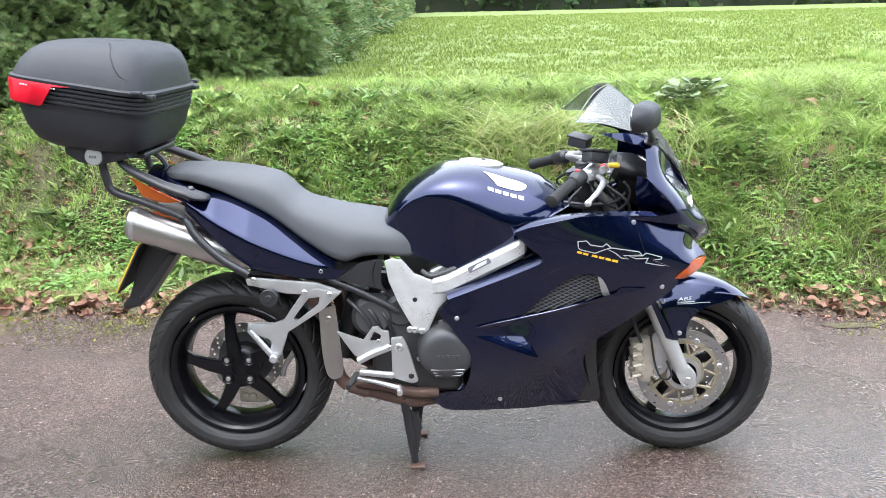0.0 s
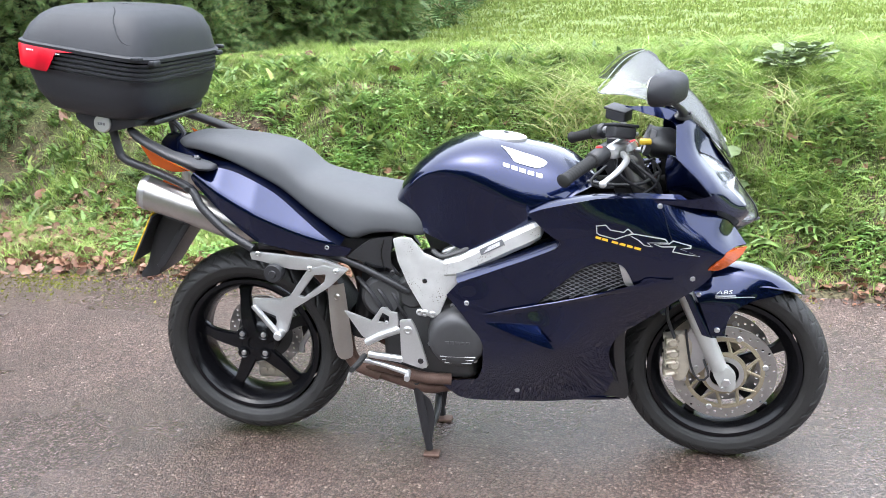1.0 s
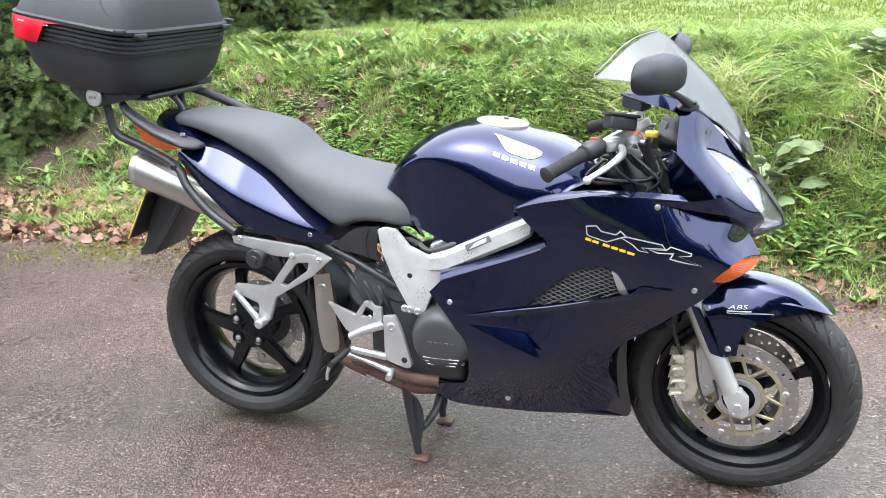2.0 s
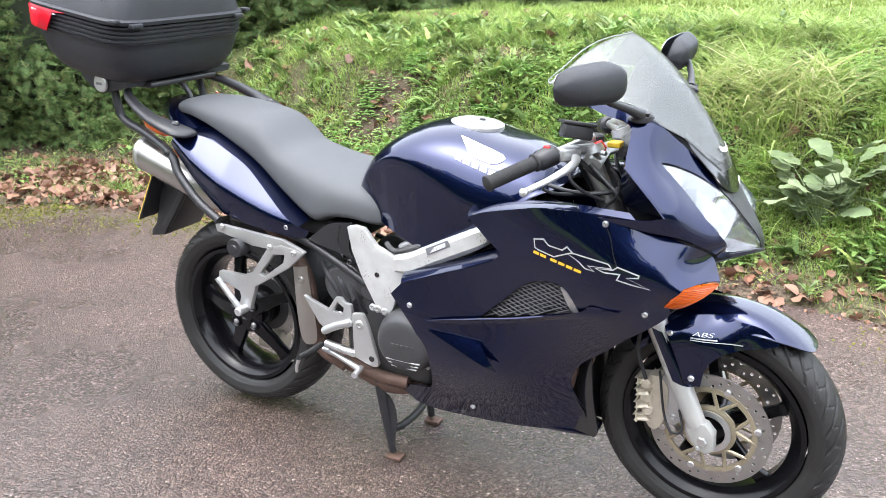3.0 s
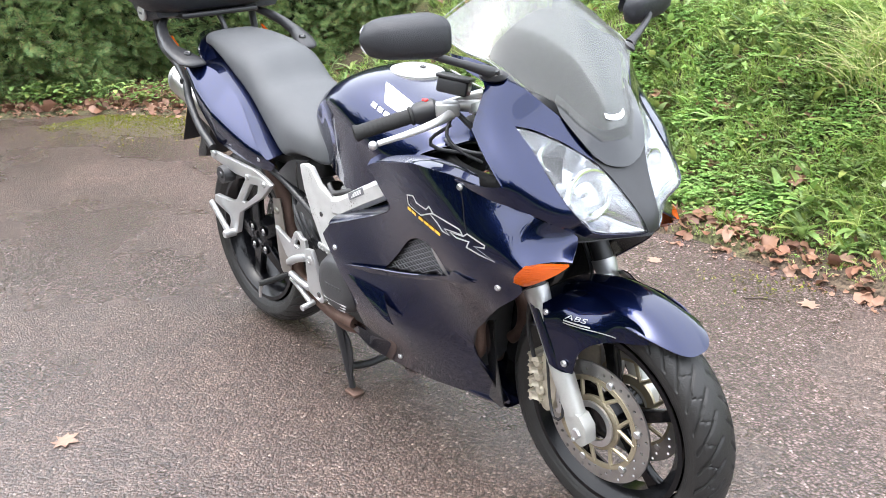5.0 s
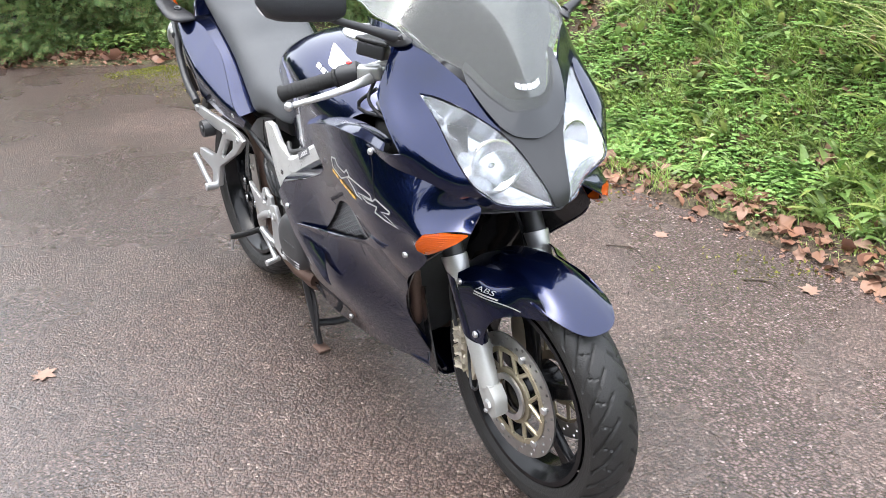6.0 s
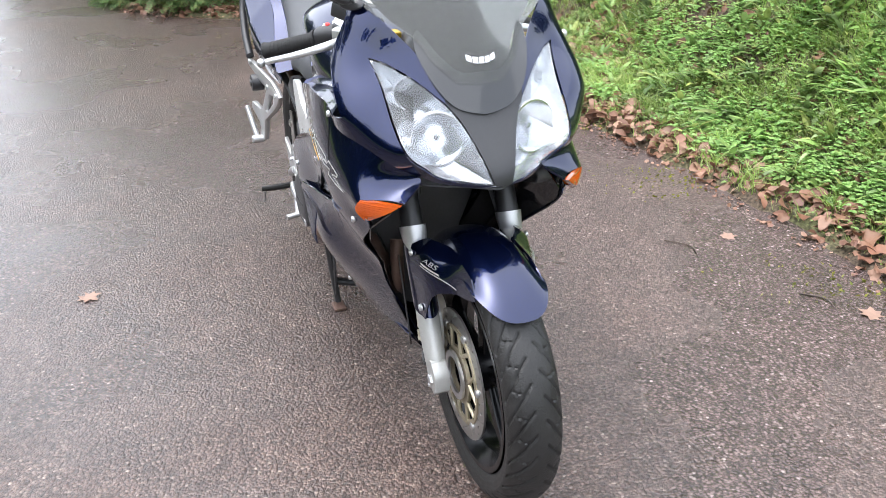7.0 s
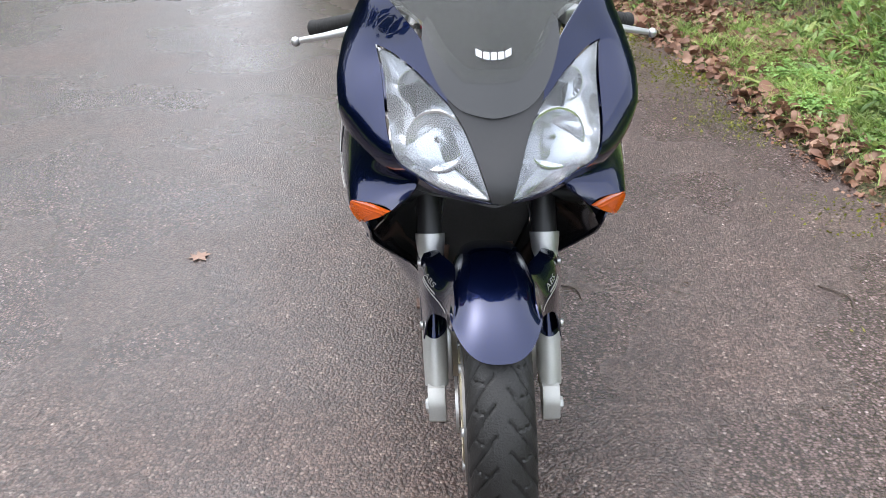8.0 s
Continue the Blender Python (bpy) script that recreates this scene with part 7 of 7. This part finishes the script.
    part("rider_peg", tube([(.405, y_(.205), .372), (.40, y_(.25), .368), (.392, y_(.295), .366)], [0.012, 0.013, 0.011], 12, flat=0.7), M_GRIP, rider, "black rubber footrest")
    part("peg_tip", tube([(.388, y_(.285), .362), (.378, y_(.288), .335), (.376, y_(.288), .315)], [0.006, 0.005, 0.004], 8), M_BOLT, rider)
    part("foot_lever", tube([(.40, y_(.19), .352), (.46, y_(.20), .345), (.54, y_(.215), .328)], [0.008, 0.008, 0.009], 10), M_SILVER, rider, "silver brake pedal")
    part("pedal_tip", tube([(.54, y_(.205), .328), (.545, y_(.250), .324)], 0.009, 12), M_SILVER, rider)
    # heat shield of the up-pipe
    sh = sheet([(.292, .578, 1), (.345, .590, 1), (.352, .50), (.360, .372), (.345, .345), (.312, .352), (.296, .43)], lambda q: np.column_stack([q[:, 0], y_(.172) - s * 6.0 * (q[:, 0] - .325) ** 2, q[:, 1]]), 0.012, thick=0.004)
    hs = part("heat_shield", sh, M_STEEL, bike, "brushed steel exhaust heat shield")
    bolt((.321, .545), .172, s, hs, 0.012, M_STEEL)
    part("up_pipe", tube([(.10, y_(.14), .74), (.20, y_(.12), .66), (.30, y_(.125), .55), (.325, y_(.130), .42), (.35, y_(.128), .32), (.43, y_(.12), .275)], 0.022, 14), M_RUST, bike, "rust-brown exhaust pipe")
    # cams of the handlebar side
    hb0, hb1 = Vector((1.112, s * .165, 1.002)), Vector((.990, s * .346, .944))
    d = (hb1 - hb0).normalized()
    bar = part("handlebar", tube([tuple(hb0 - d * .07), tuple(hb1 - d * .005)], 0.011, 12), M_SILVER, bike, "silver clip-on handlebar")
    g0, g1 = hb0.lerp(hb1, 0.40), hb1
    rr = [(0.0, .021), (.04, .021), (.06, .0165), (.90, .0165), (.93, .019), (.97, .019), (1.0, .012)]
    part("grip", tube([tuple(g0.lerp(g1, t)) for t, _ in rr], [r for _, r in rr], 18, smooth=False), M_GRIP, bar, "black rubber handlebar grip")
    for k in range(10):
        a, b = g0.lerp(g1, .12 + .075 * k), g0.lerp(g1, .15 + .075 * k)
        part("grip_rib", tube([tuple(a), tuple(b)], 0.0170, 14), M_GRIP, bar)
    part("switch_housing", tube([tuple(hb0.lerp(hb1, .14)), tuple(hb0.lerp(hb1, .18)), tuple(hb0.lerp(hb1, .36)), tuple(hb0.lerp(hb1, .40))], [.016, .024, .024, .018], 14, smooth=False), M_BLACK, bar)
    if s < 0: part("stop_switch", box(Vector((-.008, -.005, -.005)), Vector((.008, .005, .004)), 0.003, m=Matrix.Translation(hb0.lerp(hb1, .27) + Vector((.0, 0, .024)))), M_REDPLASTIC, bar, "red engine stop switch")
    lv0 = hb0.lerp(hb1, .18) + Vector((.052, 0, -.004))
    le = Vector((1.090, s * .371, .944))
    part("brake_lever" if s < 0 else "clutch_lever", tube([tuple(lv0), tuple(lv0.lerp(le, .25) + Vector((.020, 0, .004))), tuple(lv0.lerp(le, .6) + Vector((.016, 0, .002))), tuple(le - (le - lv0) * .06)], [.009, .0075, .006, .005], 12, flat=1.3), M_SILVER, bar, "polished alloy lever")
    bm = bmesh.new()
    bmesh.ops.create_uvsphere(bm, u_segments=14, v_segments=10, radius=.010)
    bm.transform(Matrix.Translation(le))
    part("lever_ball", bm, M_SILVER, bar)
    part("lever_clamp", box((-.022, -.016, -.016), (.030, .016, .016), 0.006, m=Matrix.Translation(hb0.lerp(hb1, .14) + Vector((.022, 0, 0))) @ Euler((0, 0, radians(54 * -s))).to_matrix().to_4x4()), M_SILVER, bar)
    rv = Vector((1.134, s * .178, 1.046))
    bm = box((-.034, -.024, -.018), (.034, .024, .014), 0.006, m=Matrix.Translation(rv) @ Euler((radians(8 * s), radians(10), radians(-32 * s))).to_matrix().to_4x4())
    rs_ = part("fluid_reservoir", bm, M_BLACK, bar, "black brake fluid reservoir")
    bm = box((-.038, -.028, .013), (.038, .028, .021), 0.003, m=Matrix.Translation(rv) @ Euler((radians(8 * s), radians(10), radians(-32 * s))).to_matrix().to_4x4())
    part("reservoir_lid", bm, M_BLACK, rs_)
    for k, (mx, mz) in enumerate(((1.16, .93), (1.19, .90), (1.14, .90))):
        part("cable", tube([tuple(lv0 + Vector((-.01, -s * .03, -.005))), (mx, s * (.15 - .02 * k), mz + .02), (mx + .05, s * .09, .88 - .02 * k), (mx + .06, s * .04, .80)], 0.0055, 8), M_BLACK, bar)
# clutter round the steering head: headstock, bar mounts, hoses and wiring
part("headstock", tube([(1.10, 0, .985), (1.19, 0, .78)], 0.034, 18), M_BLACK, bike, "black steering head")
for s in (-1, 1):
    part("bar_mount", tube([(1.155, s * .116, .985), (1.148, s * .116, 1.002)], [.030, .028], 18, smooth=False), M_SILVER, bike, "silver alloy bar mount")
    part("bar_mount_arm", tube([(1.15, s * .116, .994), (1.125, s * .150, .998), (1.108, s * .172, .998)], [.017, .015, .014], 12), M_SILVER, bike)
    part("clamp_screw", tube([(1.175, s * .128, .990), (1.190, s * .134, .990)], .006, 8), M_BOLT, bike)
    for k, line in enumerate(([(1.16, .15, .965), (1.20, .165, .935), (1.235, .17, .905), (1.25, .15, .86)], [(1.12, .175, .975), (1.13, .20, .94), (1.16, .19, .91), (1.20, .16, .885)], [(1.10, .16, .95), (1.06, .185, .915), (1.08, .18, .895), (1.16, .12, .885)], [(1.05, .13, .90), (1.12, .15, .895), (1.20, .14, .90), (1.24, .10, .92)], [(1.22, .185, .97), (1.24, .18, .94), (1.23, .17, .90), (1.20, .15, .87)])):
        part("hose", tube([(x, s * y, z) for x, y, z in line], (.005, .004, .0045, .0055, .0035)[k], 10), M_BLACK, bike, "black rubber hose")
    part("air_duct", tube([(1.02, s * .10, .84), (1.10, s * .14, .835), (1.20, s * .15, .83), (1.28, s * .14, .84)], [.026, .028, .028, .026], 14, flat=0.8), M_DARK, bike, "black air duct")
part("ignition_switch", disc_y((0, 0), .022, -.02, .02, 20, .004), M_BLACK, bike).matrix_local = Matrix.Translation((1.13, 0, .985)) @ Euler((radians(90), 0, 0)).to_matrix().to_4x4()
part("key_tag", tube([(1.150, -.11, .985), (1.158, -.115, 1.004), (1.170, -.115, 1.010), (1.178, -.11, .998), (1.176, -.11, .985)], [.005, .007, .007, .006, .005], 10), M_REDPLASTIC, bike, "red tag beside the bars")
part("warning_sticker", box((1.186, -.118, 1.000), (1.218, -.088, 1.014), 0.004), M_PLATE, bike, "yellow warning sticker")

# engine
eng = box((.45, -.15, .28), (.74, .15, .56), 0.03)
box((.62, -.15, .36), (.98, .15, .66), 0.04, eng)
box((.74, -.09, .24), (1.0, .09, .50), 0.04, eng)
part("engine_block", eng, M_ENGINE, bike, "dark grey engine block", 50)
for s in (-1, 1):
    cc = (.690, .440)
    bm = lathe([(0, s * .236), (.050, s * .236), (.066, s * .233), (.078, s * .224), (.086, s * .205), (.092, s * .175), (.094, s * .15)], (cc[0], 0, cc[1]), 44, ring=False)
    cl = part("clutch_cover", bm, M_CLUTCH, bike, "charcoal round engine cover", 55)
    for k in range(3):
        w = .046 - .006 * k
        part("cover_stripe", box((cc[0] - w, s * .2345 - .002, cc[1] - .046 - .0105 * k), (cc[0] + w + .01, s * .2345 + .002, cc[1] - .043 - .0105 * k), 0.0008, m=Matrix.Translation((0, s * (-.0005 - .0022 * k), 0))), M_SILVER, cl)
    for k in range(5): part("cover_bar", box((cc[0] - .030 + .015 * k, s * .2365 - .001, cc[1] - .004), (cc[0] - .019 + .015 * k, s * .2365 + .001, cc[1] + .004), 0.0005), M_ENGINE, cl, "raised lettering bar")
    for a in (100, 140, 200, 250, 300, 350, 40): bolt((cc[0] + .092 * math.cos(radians(a)), cc[1] + .092 * math.sin(radians(a))), .172, s, cl, .008)
    part("sprocket_cover", disc_y((.46, .545), .068, s * .10, s * .165, 32, .015), M_ENGINE, bike)
    part("crank_case", disc_y((.55, .56), .055, s * .11, s * .158, 28, .014), M_ENGINE, bike)
    part("header_pipe", tube([(.42, s * .11, .285), (.50, s * .12, .265), (.58, s * .12, .245), (.64, s * .10, .245), (.72, s * .08, .25)], 0.024, 14), M_RUST, bike, "rust-brown exhaust collector pipe")
    part("link_pipe", tube([(.40, s * .15, .325), (.48, s * .165, .318), (.58, s * .165, .292), (.66, s * .15, .285)], 0.018, 12), M_RUST, bike, "copper-brown exhaust pipe")
    for k in range(3):
        part("hose", tube([(.38 + .04 * k, s * .14, .60), (.42 + .04 * k, s * .165, .57 - .01 * k), (.45 + .03 * k, s * .165, .525), (.47 + .03 * k, s * .15, .47)], 0.008 - .001 * k, 8), M_BLACK, bike)
    part("valve_cover", box((.645, s * .135 - .02, .665), (.725, s * .135 + .015, .715), 0.01, m=Matrix.Translation((.69, 0, .69)) @ Euler((0, radians(-28), 0)).to_matrix().to_4x4() @ Matrix.Translation((-.69, 0, -.69))), M_SILVER, bike)
    part("fuel_hose", tube([(.62, s * .17, .70), (.65, s * .18, .685), (.70, s * .175, .70), (.74, s * .16, .715)], 0.007, 8), M_ENGINE, bike)
    part("preload_knob", lathe([(0, s * .262), (.010, s * .262), (.012, s * .258), (.026, s * .258), (.028, s * .254), (.028, s * .222), (.02, s * .218), (0, s * .218)], (.158, 0, .642), 12, ring=False), M_BLACK, bike, "black preload adjuster knob")
part("collector_box", box((.40, -.09, .235), (.60, .09, .285), 0.02), M_RUST, bike)
part("hugger", loft([[(REAR[0] + (.345 + 0.0) * math.cos(a), y, REAR[2] + (.345 - abs(y) * .25) * math.sin(a)) for y in np.linspace(-.10, .10, 9)] for a in np.radians(np.linspace(20, 80, 12))], False, closed=False), M_BLACK, bike)
part("inner_mudguard", box((.10, -.10, .66), (.48, .10, .72), 0.02), M_BLACK, bike)
part("shock_absorber", tube([(.34, 0, .36), (.40, 0, .60)], 0.035, 16), M_BLACK, bike)

# centre stand
stand = part("centre_stand", tube([(.548, -.135, .262), (.562, -.128, .15), (.578, -.118, .02)], [.014, .014, .012], 10, flat=0.8), M_BLACK, bike, "black steel centre stand")
part("stand_leg", tube([(.548, .135, .262), (.562, .128, .15), (.578, .118, .02)], [.014, .014, .012], 10, flat=0.8), M_BLACK, stand)
part("stand_bar", tube([(.566, -.122, .09), (.575, -.05, .075), (.575, .05, .075), (.566, .122, .09)], 0.012, 10), M_BLACK, stand)
for s in (-1, 1):
    part("stand_foot", box((.560, s * .118 - .02, 0.001), (.612, s * .118 + .02, .012), 0.004), M_RUST, stand, "rusty stand foot")
    part("stand_gusset", plate([(.553, .22, 1), (.585, .20), (.60, .14), (.588, .05, 1), (.572, .06, 1)], s * .124 - .003, s * .124 + .003, 0.001), M_BLACK, stand)
part("stand_tang", tube([(.545, .13, .16), (.50, .15, .15), (.44, .17, .17)], 0.008, 8), M_BLACK, stand)

# rack plate under the box
part("rack_plate", box((-.40, -.14, 1.058), (-.215, .14, 1.075), 0.006), M_BLACK, bike, "black carrier plate")
part("rack_strut", tube([(-.24, 0, 1.06), (-.21, 0, 1.03), (-.19, 0, .985)], 0.009, 8), M_BLACK, bike)

# ---- top box ----
tbx = thing("top_box", "black ribbed plastic motorcycle top box with a red reflector", "luggage box", (-.360, -.035, 1.079))
tbx.rotation_euler.y = radians(4)
Z0 = 1.075
def tilt(x, z):
    """The rim plane falls towards the seat, the crown of the lid stays level."""
    h = z + Z0
    return z + float(np.interp(h, [1.082, 1.20, 1.285, 1.39], [.013, .008, .003, 0])) - x * float(np.interp(h, [1.082, 1.285, 1.39], [.09, .105, 0]))
def box_ring(z, lx, ly, p=0.30, dx=0.0, n=56, rear=0.0):
    pts = []
    for k in range(n):
        a = 2 * math.pi * k / n
        c, s = math.cos(a), math.sin(a)
        x = 0.93 * lx * math.copysign(abs(c) ** p, c)
        if c < 0: x *= 1 + rear
        pts.append((x + dx, ly * math.copysign(abs(s) ** p, s), tilt(x + dx, z)))
    return pts
low = [box_ring(z - Z0, lx, ly, p) for z, lx, ly, p in ((1.082, .12, .18, .5), (1.084, .145, .205, .45), (1.10, .170, .228, .40), (1.14, .192, .250, .36), (1.19, .204, .262, .34), (1.212, .208, .266, .33), (1.216, .212, .270, .33))]
shell = part("base_shell", loft(low), M_BOX, tbx, "black grained lower shell", 45)
for k in range(4):
    z = 1.2195 + .0138 * k - Z0
    b = .0025 * k
    part("rib", loft([box_ring(z + h, .2115 + b * .6 + d, .270 + b * .6 + d, .33) for h, d in ((0, -.004), (.002, 0), (.0088, .001), (.0108, -.003), (.0112, -.008))]), M_BOX, shell)
part("band_core", loft([box_ring(1.216 - Z0, .207, .265, .33), box_ring(1.276 - Z0, .209, .267, .33)]), M_BLACK, shell)
part("rim_band", loft([box_ring(z - Z0, lx, ly, .33) for z, lx, ly in ((1.274, .214, .272), (1.276, .221, .279), (1.286, .223, .281), (1.291, .218, .276))]), M_BOX, shell)
lid = part("lid", loft([box_ring(z - Z0, lx, ly, p, dx) for z, lx, ly, p, dx in ((1.290, .214, .272, .33, 0), (1.305, .212, .268, .34, 0), (1.344, .202, .254, .37, .004), (1.377, .185, .232, .42, .008), (1.396, .162, .203, .48, .01), (1.405, .130, .165, .55, .012), (1.409, .08, .11, .7, .012), (1.410, .02, .03, 1, .012))]), M_BOX, tbx, "black domed lid", 50)
def lid_skin(x, z, sy):
    """A place on the lid's flank."""
    k = float(np.interp(z, [1.305, 1.344, 1.377, 1.396], [.268, .254, .232, .203]))
    lx = 0.93 * float(np.interp(z, [1.305, 1.344, 1.377, 1.396], [.212, .202, .185, .162]))
    return (x, sy * (k * (1 - min(1, abs(x) / lx) ** 5.5) ** 0.18 + .0005), tilt(x, z - Z0))
for sy in (-1, 1):
    # pressed bow across the lid's flank
    bow = [(.170, .255), (.135, .262), (.105, .300), (.085, .345)]
    ring = [lid_skin(x, z + 1.06, sy) for x, z in spline(bow, 0.012)]
    part("lid_crease", tube(ring, [0.0012 + 0.0012 * math.sin(math.pi * k / (len(ring) - 1)) for k in range(len(ring))], 6, smooth=False), M_BOX, lid)
    part("rim_clip", box((.168, sy * .268 - .012, tilt(.18, 1.283 - Z0)), (.196, sy * .268 + .012, tilt(.18, 1.294 - Z0)), 0.004), M_BOX, tbx, "black rim clip")
def reflector_row(h, grow):
    """From the far rear corner round the back to part of the way along the side."""
    full = box_ring(0, .2135 + grow, .2715 + grow, .33, n=400)
    end = .005 - 1.4 * (1.276 - h)
    row = [p for k, p in enumerate(full) if 140 <= k <= 300 and not (p[1] < -.2 and p[0] > end)]
    pick = np.linspace(0, len(row) - 1, 44).round().astype(int)
    return [(row[q][0], row[q][1], tilt(row[q][0], h - Z0)) for q in pick]
bm = loft([reflector_row(h, g) for h, g in ((1.212, .004), (1.216, .007), (1.270, .008), (1.276, .005))], False, closed=False)
bmesh.ops.recalc_face_normals(bm, faces=bm.faces)
bmesh.ops.solidify(bm, geom=bm.faces[:], thickness=-0.004)
part("red_reflector", bm, M_RED, tbx, "red wrap-round reflector")
for k in range(12):
    part("reflector_bar", box((-.048 - .0085 * k, -.2815, tilt(-.046 - .0085 * k, 1.264 - Z0)), (-.043 - .0085 * k, -.2775, tilt(-.046 - .0085 * k, 1.2685 - Z0)), 0.0004), M_WHITE, tbx, "tiny pale lettering bar")
for s in (-1, 1):
    part("hinge", box((.19, s * .21 - .02, tilt(.2, 1.268 - Z0)), (.212, s * .21 + .02, tilt(.2, 1.284 - Z0)), 0.004), M_BOX, tbx)
    bm = loft([[(x, s * y + .03, z - Z0) for x, y, z in ((x0, .10, z0), (x0, .215, z0), (x0, .222, z0 + .012), (x0, .222, z1), (x0, .10, z1))] for x0, z0, z1 in ((-.065, 1.078, 1.115), (-.03, 1.055, 1.112), (.02, 1.045, 1.105), (.06, 1.056, 1.10), (.12, 1.072, 1.092))])
    part("mount_cheek", bm, M_BOX, tbx, "black mounting cheek")
    bd = part("round_badge", disc_y((.022, 1.075 - Z0), .026, s * .222 + .03, s * .234 + .03, 30, .003), M_SILVER, tbx, "round silver badge")
    for k in range(3): part("badge_bar", box((.010 + .008 * k, s * .2343 + .0294, 1.071 - Z0), (.016 + .008 * k, s * .2343 + .0306, 1.079 - Z0), 0), M_GREYPAD, bd)
for k in range(5):
    for j in range(2): part("lid_mark", box((.02 + .012 * k, -.05 - .012 * j, 1.4095 - Z0), (.027 + .012 * k, -.043 - .012 * j, 1.4110 - Z0), 0), M_GREYPAD, lid, "grey lettering bar")
